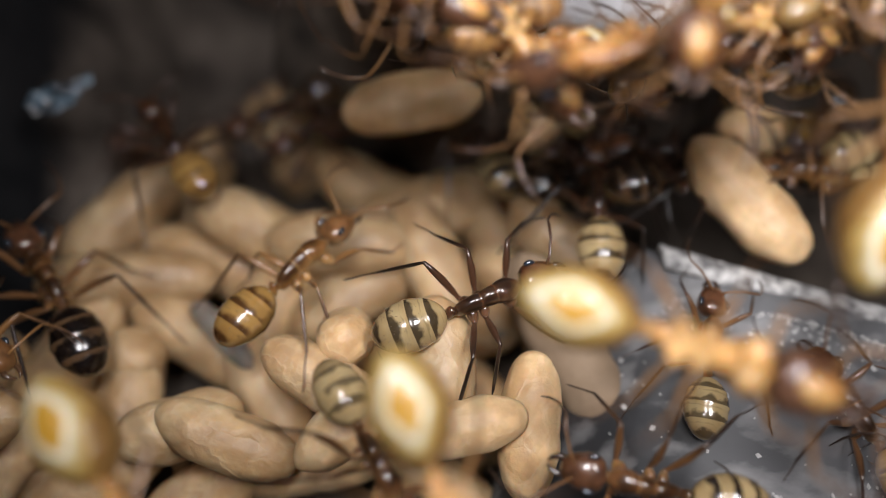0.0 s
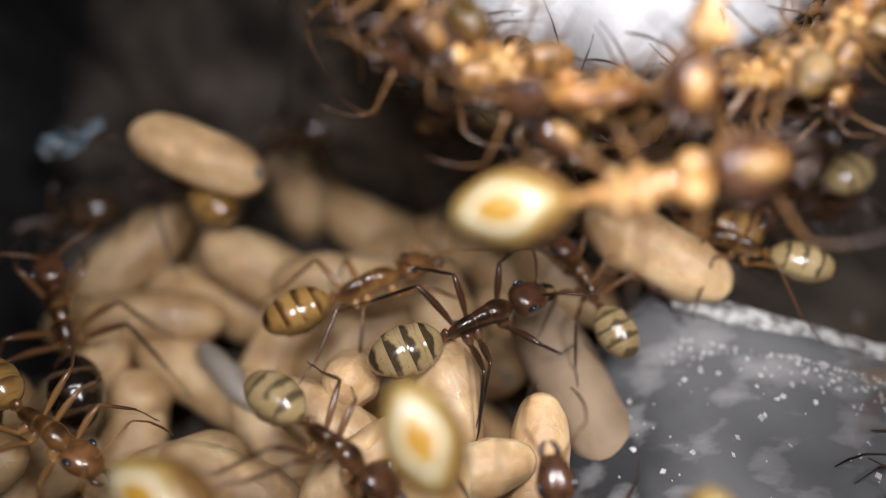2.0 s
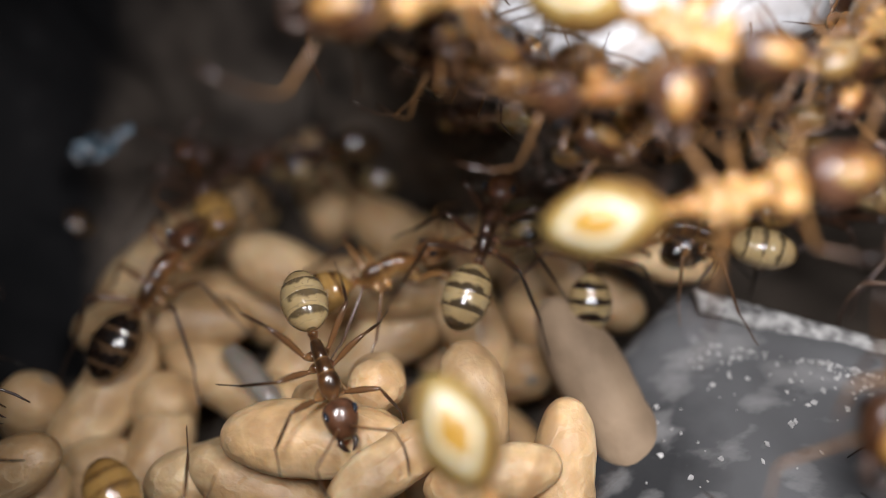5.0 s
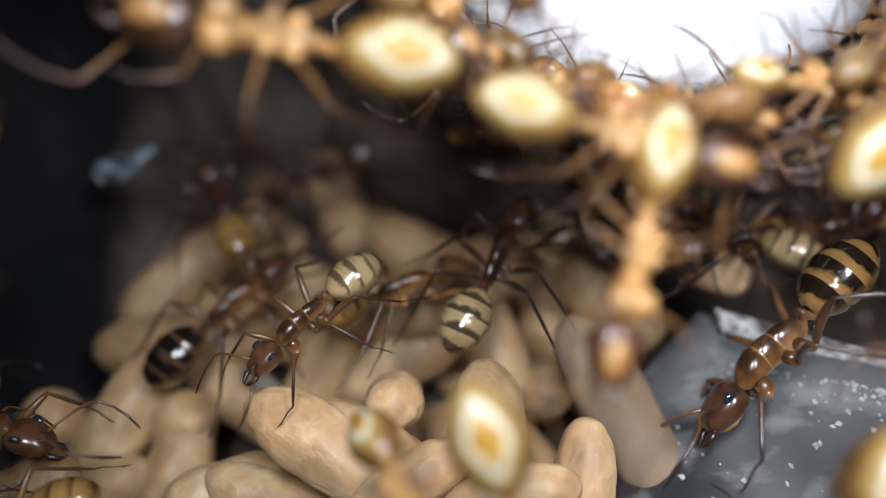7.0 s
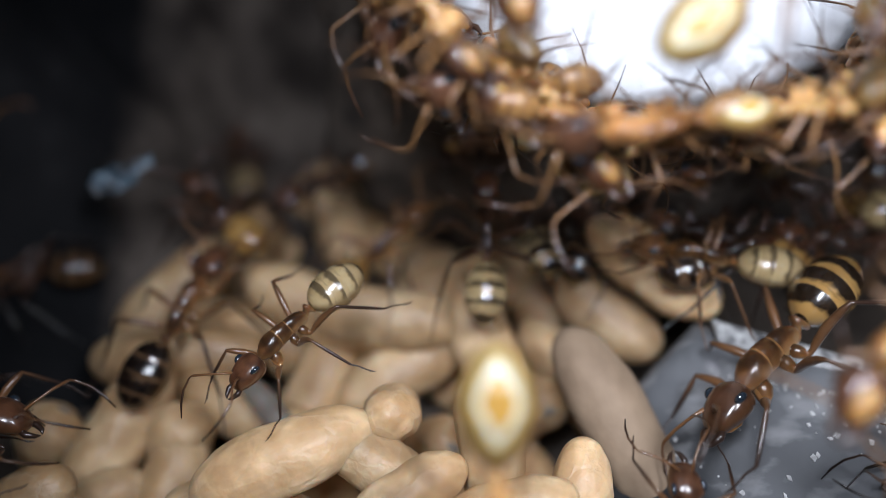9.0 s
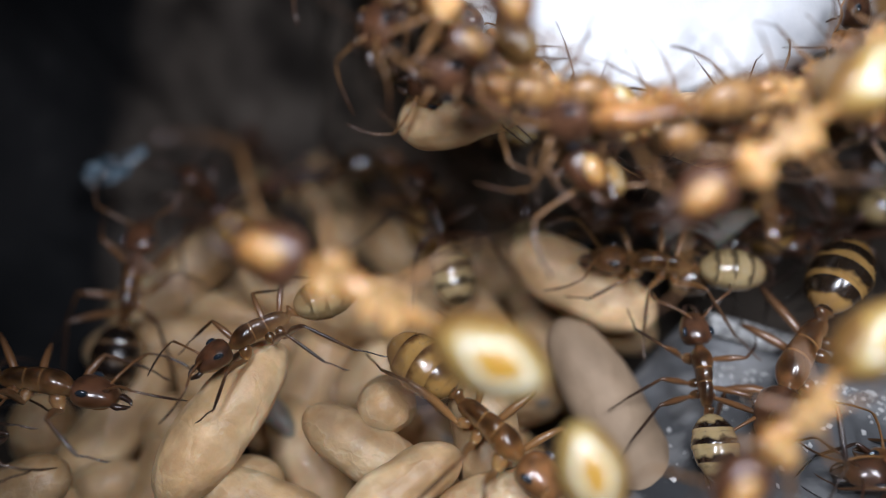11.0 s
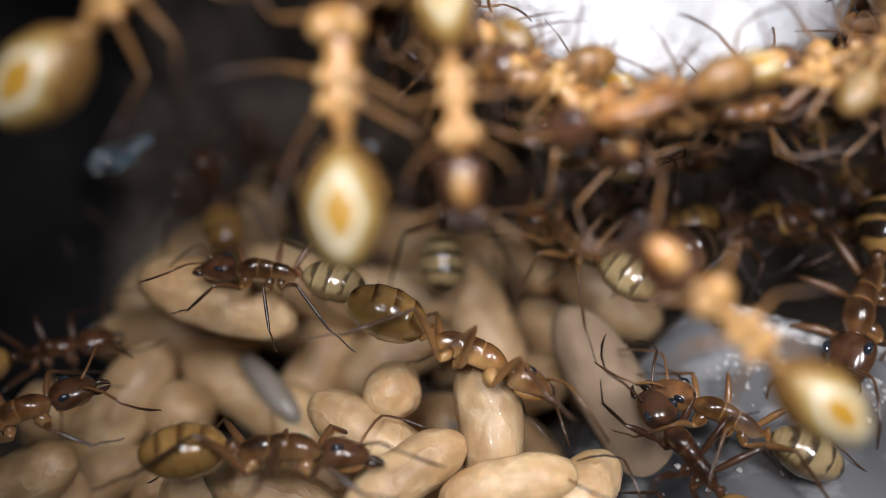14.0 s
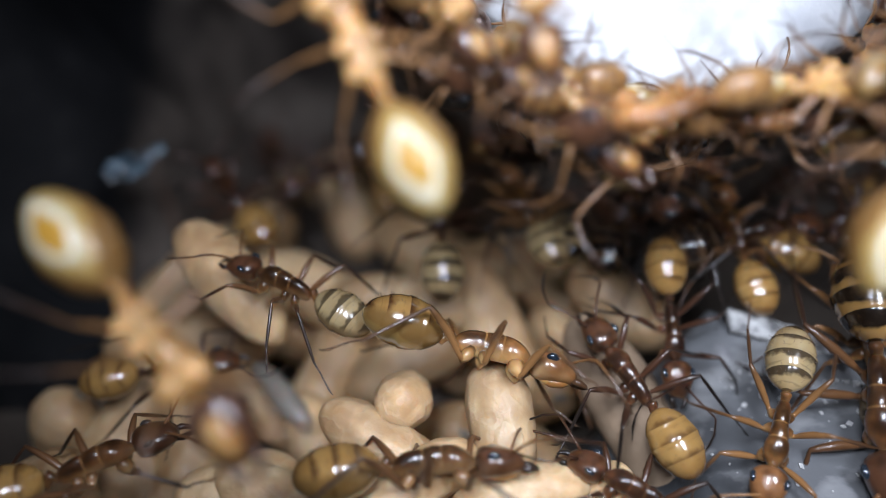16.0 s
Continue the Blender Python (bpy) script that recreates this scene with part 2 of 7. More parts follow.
GREY, tr, b = material("grey_acrylic", 0.5, coat=0.06)
base = ramp(tr, noise_of(tr, 110, 5), [(0.25, (0.013, 0.014, 0.016)), (0.6, (0.033, 0.035, 0.038)), (0.85, (0.085, 0.088, 0.093))])
scrape = tr.nodes.new("ShaderNodeMapping")                      # smears run slantwise over the plate
scrape.inputs["Scale"].default_value = (0.7, 1.3, 1)
scrape.inputs["Rotation"].default_value = (0, 0, 0.65)
tr.links.new(tr.nodes.new("ShaderNodeTexCoord").outputs["Object"], scrape.inputs[0])
film = ramp(tr, noise_of(tr, 480, 9, scrape.outputs[0]), [(0.51, (0, 0, 0)), (0.57, (0.16, 0.16, 0.16)), (0.68, (0.32, 0.32, 0.32))])
plate_sheen = ramp(tr, op(tr, "ADD", op(tr, "MULTIPLY", xyz(tr)[0], 55), op(tr, "MULTIPLY", noise_of(tr, 160, 5), 0.6)), [(0.80, (0, 0, 0)), (1.8, (0.19, 0.19, 0.19))])
base = mix(tr, plate_sheen, base, (0.5, 0.51, 0.53))                  # a reflection put into the colour as paler grey, stronger away from the brood
base = mix(tr, film, base, (0.5, 0.5, 0.5))
tr.links.new(base, b.inputs["Base Color"])
tr.links.new(ramp(tr, noise_of(tr, 500, 5), [(0.3, (0.5, 0.5, 0.5)), (0.7, (0.8, 0.8, 0.8))]), b.inputs["Roughness"])
b.inputs["Specular IOR Level"].default_value = 0.28
bump(tr, b, noise_of(tr, 900, 6), 0.2, 0.0002)

CRUST, tr, b = material("white_crust", 0.6, coat=0.08)
tr.links.new(ramp(tr, noise_of(tr, 1600, 6), [(0.38, (0.13, 0.13, 0.132)), (0.50, (0.34, 0.34, 0.335)), (0.66, (0.58, 0.58, 0.57))]), b.inputs["Base Color"])
bump(tr, b, noise_of(tr, 2500, 6), 0.8, 0.0003)

FLAKE, tr, b = material("white_flake", 0.55, coat=0.1)
tr.links.new(ramp(tr, noise_of(tr, 2500, 4), [(0.35, (0.30, 0.30, 0.295)), (0.65, (0.60, 0.60, 0.59))]), b.inputs["Base Color"])

DUST, tr, b = material("dusty_floor", 0.8)
b.inputs["Specular IOR Level"].default_value = 0.2
tr.links.new(ramp(tr, noise_of(tr, 150, 7), [(0.3, (0.030, 0.024, 0.019)), (0.7, (0.11, 0.09, 0.073))]), b.inputs["Base Color"])
bump(tr, b, noise_of(tr, 1100, 6), 0.7, 0.0004)

COTTON, tr, b = material("white_cotton", 0.9)
tr.links.new(ramp(tr, noise_of(tr, 500, 5), [(0.3, (0.54, 0.56, 0.59)), (0.7, (0.72, 0.73, 0.75))]), b.inputs["Base Color"])
bump(tr, b, noise_of(tr, 1400, 6), 0.3, 0.0004)

BLACK, tr, b = material("black_plastic", 0.75)
b.inputs["Specular IOR Level"].default_value = 0.15
tr.links.new(ramp(tr, noise_of(tr, 120, 5), [(0.36, (0.003, 0.0036, 0.0045)), (0.55, (0.019, 0.017, 0.016)), (0.76, (0.075, 0.064, 0.056))]), b.inputs["Base Color"])
bump(tr, b, noise_of(tr, 400, 4), 0.4, 0.0003)

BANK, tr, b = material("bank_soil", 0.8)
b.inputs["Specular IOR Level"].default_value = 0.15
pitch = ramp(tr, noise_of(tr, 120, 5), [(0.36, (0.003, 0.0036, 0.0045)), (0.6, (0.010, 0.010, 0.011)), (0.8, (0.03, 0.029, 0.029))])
# dusty brown towards the east, its colour lightened to stand in for light
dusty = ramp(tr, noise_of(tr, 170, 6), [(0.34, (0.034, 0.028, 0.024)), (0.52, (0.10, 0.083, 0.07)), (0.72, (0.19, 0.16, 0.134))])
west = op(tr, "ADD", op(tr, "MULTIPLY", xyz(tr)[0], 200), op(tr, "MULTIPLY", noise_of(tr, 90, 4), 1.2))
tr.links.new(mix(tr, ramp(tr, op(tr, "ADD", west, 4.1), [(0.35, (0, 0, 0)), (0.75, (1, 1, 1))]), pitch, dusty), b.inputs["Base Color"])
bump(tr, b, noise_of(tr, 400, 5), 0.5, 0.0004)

# blue highlight as a colour, for the sheet added in the dark corner
GLINT, tr, b = material("blue_glint", 0.3, coat=0.5)
tr.links.new(ramp(tr, noise_of(tr, 900, 5), [(0.42, (0.006, 0.010, 0.015)), (0.70, (0.15, 0.22, 0.28))]), b.inputs["Base Color"])


# ---- mesh helpers ----
def mesh_of(bm, name, mat, smooth=True):
    me = bpy.data.meshes.new(name)
    bm.normal_update()
    bm.to_mesh(me)
    bm.free()
    me.materials.append(mat)
    if smooth:
        me.shade_smooth()
    return me


def part(name, bm, mat, parent=None, label="", at=None, smooth=True):
    ob = new(name, bm if isinstance(bm, bpy.types.Mesh) else mesh_of(bm, name, mat, smooth))
    if parent:
        ob.parent = parent
    if at is not None:
        ob.matrix_basis = at
    if label:
        ob["label"] = label
    return ob


def blob(profile, around=20, flat=1.0, belly=1.0):
    """A body of revolution along x from (x, radius, z) stations in mm; flat: height over width."""
    bm = bmesh.new()
    rings = []
    for x, r, z in profile:
        ring = []
        for k in range(around):
            a = 2 * math.pi * k / around
            h = math.sin(a) * r * flat
            ring.append(bm.verts.new((x * MM, math.cos(a) * r * MM, (z + h * (belly if h < 0 else 1)) * MM)))
        rings.append(ring)
    for p, q in zip(rings, rings[1:]):
        for k in range(around):
            bm.faces.new((p[k], q[k], q[(k + 1) % around], p[(k + 1) % around]))
    bm.faces.new(rings[0])
    bm.faces.new(rings[-1][::-1])
    bmesh.ops.recalc_face_normals(bm, faces=bm.faces)
    return bm


def tube(points, radii, around=7):
    bm = bmesh.new()
    pts = [Vector(p) * MM for p in points]
    rings = []
    for i, p in enumerate(pts):
        d = (pts[min(i + 1, len(pts) - 1)] - pts[max(i - 1, 0)]).normalized()
        u = d.cross(Vector((0.13, 0.31, 0.94))).normalized()
        w = d.cross(u)
        rings.append([bm.verts.new(p + (u * math.cos(2 * math.pi * k / around) + w * math.sin(2 * math.pi * k / around)) * radii[i] * MM) for k in range(around)])
    for p, q in zip(rings, rings[1:]):
        for k in range(around):
            bm.faces.new((p[k], p[(k + 1) % around], q[(k + 1) % around], q[k]))
    bm.faces.new(rings[0][::-1])
    bm.faces.new(rings[-1])
    return bm


# ---- the ant, built once for each colouring, head towards +x, back towards +z ----
HIPS = {"front": (0.95, 0.26, -0.34), "middle": (-0.28, 0.24, -0.36), "hind": (-0.82, 0.24, -0.34)}
# coxa end, knee, end of the shin, foot: from the hip, in millimetres
JOINTS = {"front": ((0.28, 0.34, -0.52), (1.05, 1.75, 0.50), (2.35, 2.35, -0.60), (3.35, 2.15, -1.02)),
          "middle": ((-0.02, 0.36, -0.34), (-0.05, 2.05, 0.92), (-0.95, 3.45, -0.55), (-1.55, 4.25, -1.0)),
          "hind": ((-0.22, 0.34, -0.34), (-1.35, 1.95, 1.30), (-3.25, 2.75, -0.30), (-4.65, 3.15, -1.02))}


def leg_mesh(which, side, mat, hip, plump=1.0):
    coxa, knee, ankle, foot = (Vector(p) for p in JOINTS[which])
    big = {"front": 0.34, "middle": 0.26, "hind": 0.26}[which] * (plump if which == "front" else plump ** 0.6)
    swell = Vector((0, 0, 0.16))
    pts = [Vector((0, -0.1, 0.1)), coxa * 0.25, coxa * 0.62, coxa, coxa.lerp(knee, 0.09), coxa.lerp(knee, 0.22) + swell * 0.5, coxa.lerp(knee, 0.5) + swell, coxa.lerp(knee, 0.8) + swell * 0.6, knee,
           knee.lerp(ankle, 0.06), knee.lerp(ankle, 0.2), knee.lerp(ankle, 0.65), ankle, ankle.lerp(foot, 0.06), ankle.lerp(foot, 0.4) + Vector((0, 0, 0.06)), ankle.lerp(foot, 0.75), foot,
           foot + Vector((foot.x - ankle.x, foot.y - ankle.y, -0.1)).normalized() * 0.2]
    rad = [big * 0.8, big, big * 0.85, 0.13, 0.105, 0.15, 0.175, 0.135, 0.085, 0.065, 0.085, 0.088, 0.062, 0.042, 0.038, 0.036, 0.04, 0.01]
    if plump > 1:                                             # a hanging ant draws its thin legs in
        rad = rad[:4] + [r * 0.72 for r in rad[4:]]
        pts = pts[:4] + [coxa + (p - coxa) * 0.82 for p in pts[4:]]
    pts = [Vector((p.x, p.y * side, p.z)) for p in pts]
    bm = tube(pts, rad, 8)
    for i in (10, 11, 12, 14, 15):                            # short spurs along the shin and foot
        p = pts[i]
        d = (pts[i + 1] - p).normalized() * 0.2 + Vector((0, 0, -0.13))
        q = tube([p, p + d], [0.02, 0.004], 4)
        me = bpy.data.meshes.new("spur")
        q.to_mesh(me)
        q.free()
        bm.from_mesh(me)
        bpy.data.meshes.remove(me)
    me = mesh_of(bm, "leg", mat)
    me.materials.append(hip)
    for f in me.polygons[:24]:
        f.material_index = 1
    return me


def loft(stations, around=24, square=2.0):
    """A body along x from (x, half width, top, bottom) stations in mm; square: 2 is round, more is boxier."""
    bm = bmesh.new()
    rings = []
    for x, w, top, low in stations:
        ring = []
        for k in range(around):
            a = 2 * math.pi * k / around
            c, h = math.cos(a), math.sin(a)
            c, h = (abs(v) ** (2 / square) * (1 if v > 0 else -1) for v in (c, h))
            ring.append(bm.verts.new(Vector((x, c * w, (top + low) / 2 + h * (top - low) / 2)) * MM))
        rings.append(ring)
    for p, q in zip(rings, rings[1:]):
        for k in range(around):
            bm.faces.new((p[k], q[k], q[(k + 1) % around], p[(k + 1) % around]))
    bm.faces.new(rings[0])
    bm.faces.new(rings[-1][::-1])
    bmesh.ops.recalc_face_normals(bm, faces=bm.faces)
    return bm


def build_ant(skin, gaster):
    ant = new("ant")
    s, hs = SKIN[skin], SKIN[skin + "_head"] if skin + "_head" in SKIN else SKIN[skin]
    g = []
    for i in range(57):                                       # overlapping plates: each hind edge stands proud of the next
        f = (1 - math.cos(math.pi * i / 56)) / 2
        x = -5.6 + 3.65 * f
        ends = (1 - (2 * f - 1) ** 2) if f > 0.5 else 1 - abs(2 * f - 1) ** (1.45 if gaster == "lozenge" else 1.75)
        r = (1.17 if gaster == "lozenge" else 1.22) * max(0.0008, ends) ** (0.62 if gaster == "lozenge" and f > 0.5 else 0.5)
        g.append((x, r * (1 + 0.05 * (1 - ((x + 5.6) / 0.9) % 1.0)), 0.12))
    ga = part("gaster", blob(g, 30, 0.92), GASTER[gaster], ant)
    hb = bmesh.new()
    rnd = random.Random(3)
    hair = []
    for i in range(70):
        a, x = rnd.uniform(0.1, 3.04), rnd.uniform(-5.5, -2.3)
        sx = (x + 3.78) / 1.83
        r = 1.2 * math.sqrt(max(0.05, 1 - sx * sx))
        p = Vector((x, math.cos(a) * r, 0.12 + math.sin(a) * r * 0.92))
        d = Vector((-0.5 + sx * 0.3, math.cos(a), math.sin(a))).normalized() * rnd.uniform(0.16, 0.34)
        w = Vector((0, 0.012, 0.008))
        hair.append((p, d, w))
    for p, d, w in hair:
        v = [hb.verts.new((p + w) * MM), hb.verts.new((p - w) * MM), hb.verts.new((p + d) * MM), hb.verts.new((p + Vector((0.014, 0, 0))) * MM)]
        for tri in ((0, 1, 2), (1, 3, 2), (3, 0, 2)):
            hb.faces.new([v[k] for k in tri])
    part("bristles", hb, LIMB["amber"], ga)
    part("petiole", blob([(-2.15, 0.12, -0.2), (-1.98, 0.2, -0.15), (-1.82, 0.26, 0.1), (-1.7, 0.24, 0.2), (-1.6, 0.2, 0.0), (-1.4, 0.17, -0.15)], 12, 1.2), s, ant)
    meso = [(-1.58, 0.07, 0.02, -0.22), (-1.52, 0.2, 0.12, -0.34), (-1.38, 0.27, 0.30, -0.42), (-1.1, 0.31, 0.47, -0.46), (-0.75, 0.34, 0.56, -0.48), (-0.45, 0.35, 0.58, -0.48), (-0.38, 0.335, 0.545, -0.47), (-0.31, 0.355, 0.60, -0.47),
            (0.0, 0.39, 0.66, -0.46), (0.28, 0.42, 0.67, -0.44), (0.35, 0.41, 0.63, -0.43), (0.42, 0.46, 0.66, -0.43), (0.7, 0.53, 0.64, -0.42), (0.98, 0.53, 0.56, -0.42), (1.22, 0.45, 0.43, -0.40), (1.42, 0.32, 0.27, -0.34),
            (1.55, 0.22, 0.12, -0.24), (1.72, 0.17, 0.08, -0.2)]
    part("mesosoma", loft(meso, 24, 2.25), s, ant)
    skull = [(1.6, 0.10, 0.05, -0.2), (1.63, 0.34, 0.26, -0.42), (1.72, 0.58, 0.40, -0.56), (1.92, 0.75, 0.50, -0.64), (2.2, 0.82, 0.52, -0.66), (2.5, 0.80, 0.47, -0.66), (2.8, 0.72, 0.38, -0.63), (3.05, 0.62, 0.27, -0.58), (3.25, 0.52, 0.14, -0.54),
             (3.38, 0.40, 0.0, -0.5), (3.44, 0.22, -0.12, -0.42)]
    head = part("head", loft(skull, 24, 2.2), hs, ant)
    part("mouth_plate", blob([(2.05, 0.06, -0.60), (2.2, 0.27, -0.62), (2.6, 0.40, -0.62), (3.0, 0.36, -0.56), (3.3, 0.08, -0.5)], 12, 0.5), SKIN["hanger"], head, "orange mouthparts under the head")
    for side in (-1, 1):
        e = bmesh.new()
        bmesh.ops.create_uvsphere(e, u_segments=14, v_segments=10, radius=1)
        bmesh.ops.transform(e, matrix=Matrix.LocRotScale(Vector((2.28, 0.66 * side, 0.22)) * MM, Euler((side * -0.6, 0, side * -0.15)), Vector((0.27, 0.15, 0.22)) * MM), verts=e.verts)
        part("eye", e, EYE, head, "glossy black eye")
        part("mandible", tube([(3.25, 0.30 * side, -0.34), (3.55, 0.36 * side, -0.40), (3.85, 0.22 * side, -0.46), (3.98, 0.05 * side, -0.5)], [0.13, 0.15, 0.10, 0.03], 8), LIMB[skin], head)
    for side in (-1, 1):
        an = [(0, 0, 0), (0.3, 0.36, 0.22), (0.72, 0.95, 0.42), (1.05, 1.5, 0.44), (1.14, 1.64, 0.40), (1.3, 1.72, 0.34), (1.9, 1.82, 0.05), (2.5, 1.72, -0.3), (3.05, 1.5, -0.65)]
        part("antenna", tube([(x, y * side, z) for x, y, z in an], [0.075, 0.055, 0.06, 0.072, 0.045, 0.05, 0.055, 0.06, 0.03], 7), LIMB[skin], ant,
             at=mm(3.0, 0.28 * side, 0.2))
    for which in ("front", "middle", "hind"):
        for side in (-1, 1):
            h = HIPS[which]
            part("leg", leg_mesh(which, side, LIMB[skin], s, 1.75 if skin == "hanger" else 1.0), None, ant, at=mm(h[0], h[1] * side, h[2]))
    return ant


# ---- the nest ----
def grid_sheet(name, nx, ny, place, mat, thick=0.0):
    bm = bmesh.new()
    v = [[bm.verts.new(place(i / nx, j / ny)) for j in range(ny + 1)] for i in range(nx + 1)]
    for i in range(nx):
        for j in range(ny):
            bm.faces.new((v[i][j], v[i + 1][j], v[i + 1][j + 1], v[i][j + 1]))
    if thick:
        r = bmesh.ops.extrude_face_region(bm, geom=bm.faces[:])
        bmesh.ops.translate(bm, verts=[e for e in r["geom"] if isinstance(e, bmesh.types.BMVert)], vec=Vector((0, 0, -thick * MM)))
        bmesh.ops.recalc_face_normals(bm, faces=bm.faces)
    return new(name, mesh_of(bm, name, mat))


def floor_place(u, v):
    x, y = -70 + 140 * u, -40 + 140 * v
    return Vector((x, y, 0.7 * noise.noise((x * 0.15, y * 0.15, 0)) + 0.25 * noise.noise((x * 0.7, y * 0.7, 3)) - 6.2 - 4 * min(1, max(0, (y - 25) / 20)))) * MM


tagged(grid_sheet("floor", 150, 150, floor_place, DUST, 3), "dusty dark grey-brown nest floor", "floor", kind="structure")


def wall(name, x0, x1, y0, y1, z1, mat, label):
    bm = bmesh.new()
    bmesh.ops.create_cube(bm, size=1)
    bmesh.ops.subdivide_edges(bm, edges=bm.edges[:], cuts=5, use_grid_fill=True)
    for v in bm.verts:
        p = Vector((x0 + (v.co.x + 0.5) * (x1 - x0), y0 + (v.co.y + 0.5) * (y1 - y0), (v.co.z + 0.5) * (z1 + 14) - 14))
        v.co = (p + Vector((noise.noise(p * 0.08), noise.noise(p * 0.08 + Vector((9, 0, 0))), 0)) * 1.2) * MM
    return tagged(new(name, mesh_of(bm, name, mat)), label, "wall", kind="structure")


wall("wall_north", -72, 72, 66, 72, 46, DUST, "dusty dark brown nest wall behind the brood")
wall("wall_west", -46, -40, -42, 66, 46, BLACK, "black glossy plastic nest wall")
wall("wall_east", 58, 64, -42, 66, 46, BLACK, "dark plastic nest wall")
wall("wall_south", -72, 72, -48, -42, 30, BLACK, "dark plastic nest wall")

# grey plate: its back edge runs from EDGE_A towards EDGE_B, its west side falls off under the brood
EDGE_A, EDGE_B = Vector((12.68, 21.82, 5.6)), Vector((21.94, 18.49, 5.6))


def plate_place(u, v):
    along = (EDGE_B - EDGE_A).normalized()
    p = EDGE_A + along * (u * 44 - 0.5) + Vector((0, -1, 0)) * (v * 44)
    p.x -= (4.5 * min(1, v * 9) + min(v, 0.25) * 14) * (1 - u)
    edge = min(u * 44, v * 44)
    p.z += 0.10 * noise.noise(p * 0.5) + (-0.9 * (1 - edge / 1.2) ** 2 if edge < 1.2 else 0) + 0.35 * max(0, 1 - abs(v * 44 - 1.4) / 0.9)
    p.y += 0.15 * noise.noise(Vector((p.x * 0.9, 1, 0))) * (1 - v)
    p.z -= 4.2 * max(0, 1 - u * 44 / 8) ** 1.3 * min(1, v * 9)
    return p * MM


tagged(grid_sheet("grey_plate", 90, 110, plate_place, GREY, 12.5), "worn translucent grey acrylic plate with white deposits", "plate", kind="structure")


def crust_place(u, v):
    along = (EDGE_B - EDGE_A).normalized()
    p = EDGE_A + along * (u * 40) + Vector((0, -1, 0)) * (0.30 + v * (1.3 + 0.5 * noise.noise(Vector((u * 14, 0, 2))) + 0.25 * noise.noise(Vector((u * 60, 0, 2)))))
    p.z += 0.04 + 0.14 * math.sin(math.pi * v) + 0.08 * noise.noise(p * 1.7) + 0.06 * noise.noise(p * 5)
    return p * MM


tagged(grid_sheet("plate_edge_crust", 160, 8, crust_place, CRUST, 0.35), "rough whitish crust along the edge of the grey plate", "crust", kind="structure")

flakes = bmesh.new()
rnd = random.Random(5)
for i in range(2000):
    u, v = rnd.random(), rnd.random() ** 3.4                   # thickest behind the crust, in loose drifts
    p = plate_place(0.07 + u ** 0.9 * 0.75, 0.045 + v * 0.7)
    if noise.noise(p * 380) < rnd.uniform(-0.5, 0.25):
        continue
    a, s = rnd.uniform(0, 6.28), rnd.choice((0.05, 0.07, 0.09, 0.12, 0.15, 0.19)) * MM
    q = [p + Vector((math.cos(a + k * 1.57) * s * (1, 0.5)[k % 2] * rnd.uniform(0.6, 1.2), math.sin(a + k * 1.57) * s * rnd.uniform(0.5, 1.1), 0.05 * MM)) for k in range(4)]
    lo = [flakes.verts.new(c - Vector((0, 0, 0.06 * MM))) for c in q]
    hi = [flakes.verts.new(c) for c in q]
    flakes.faces.new(hi)
    for k in range(4):
        flakes.faces.new((lo[k], lo[(k + 1) % 4], hi[(k + 1) % 4], hi[k]))
tagged(new("flakes", mesh_of(flakes, "flakes", FLAKE, False)), "white flakes scattered on the grey plate", "debris", kind="stuff")

# white plug: a thick cotton disc that faces the lid
PLUG = Matrix.LocRotScale(Vector((9.60, 34.71, 22.90)) * MM, Euler([radians(a) for a in (40.00, -0.00, 0.00)]), None)
bm = bmesh.new()
rings = []
for r, z in ((0.0, 0.3), (3, 0.3), (6, 0.25), (8.2, 0.15), (9.9, 0.0), (11.2, -0.2), (11.7, -0.6), (11.95, -1.4), (11.8, -3.5), (11.6, -8.5)):
    ring = []
    for k in range(96):
        a = 2 * math.pi * k / 96
        rr = r * (1 + 0.02 * noise.noise((math.cos(a) * 2, math.sin(a) * 2, 0)) + 0.012 * noise.noise((math.cos(a) * 9, math.sin(a) * 9, 4)))
        ring.append(bm.verts.new(Vector((math.cos(a) * rr * 1.02, math.sin(a) * rr, z + 0.15 * noise.noise((math.cos(a) * r * 0.6, math.sin(a) * r * 0.6, 1)))) * MM))
    rings.append(ring)
for p, q in zip(rings, rings[1:]):
    for k in range(96):
        bm.faces.new((p[k], q[k], q[(k + 1) % 96], p[(k + 1) % 96]))
bmesh.ops.remove_doubles(bm, verts=bm.verts, dist=1e-6)
bm.faces.new([v for v in rings[-1] if v.is_valid])
bmesh.ops.recalc_face_normals(bm, faces=bm.faces)
plug = new("cotton_plug", mesh_of(bm, "cotton_plug", COTTON))
plug.matrix_basis = PLUG
tagged(plug, "round bright white cotton plug set in dark soil", "cotton plug")
fuzz = bmesh.new()                                             # fine fibres that stand out from the plug's edge
rnd = random.Random(8)
for k in range(420):
    a = rnd.uniform(math.pi, 2 * math.pi)
    e = Vector((math.cos(a), math.sin(a), 0))
    side = Vector((-e.y, e.x, 0)) * rnd.uniform(-1, 1)
    p = e * rnd.uniform(11.2, 11.9) + Vector((0, 0, rnd.uniform(-1.2, -0.1)))
    q = p + (e * rnd.uniform(0.3, 1.0) + side * 0.5 + Vector((0, 0, rnd.uniform(-0.3, 0.5)))) * rnd.uniform(0.3, 0.8)
    w = Vector((e.y, -e.x, 0)) * 0.014
    quad = [fuzz.verts.new(v * MM) for v in (p - w, p + w, q, p + Vector((0, 0, 0.03)))]
    for tri in ((0, 1, 2), (1, 3, 2), (3, 0, 2)):
        fuzz.faces.new([quad[n] for n in tri])
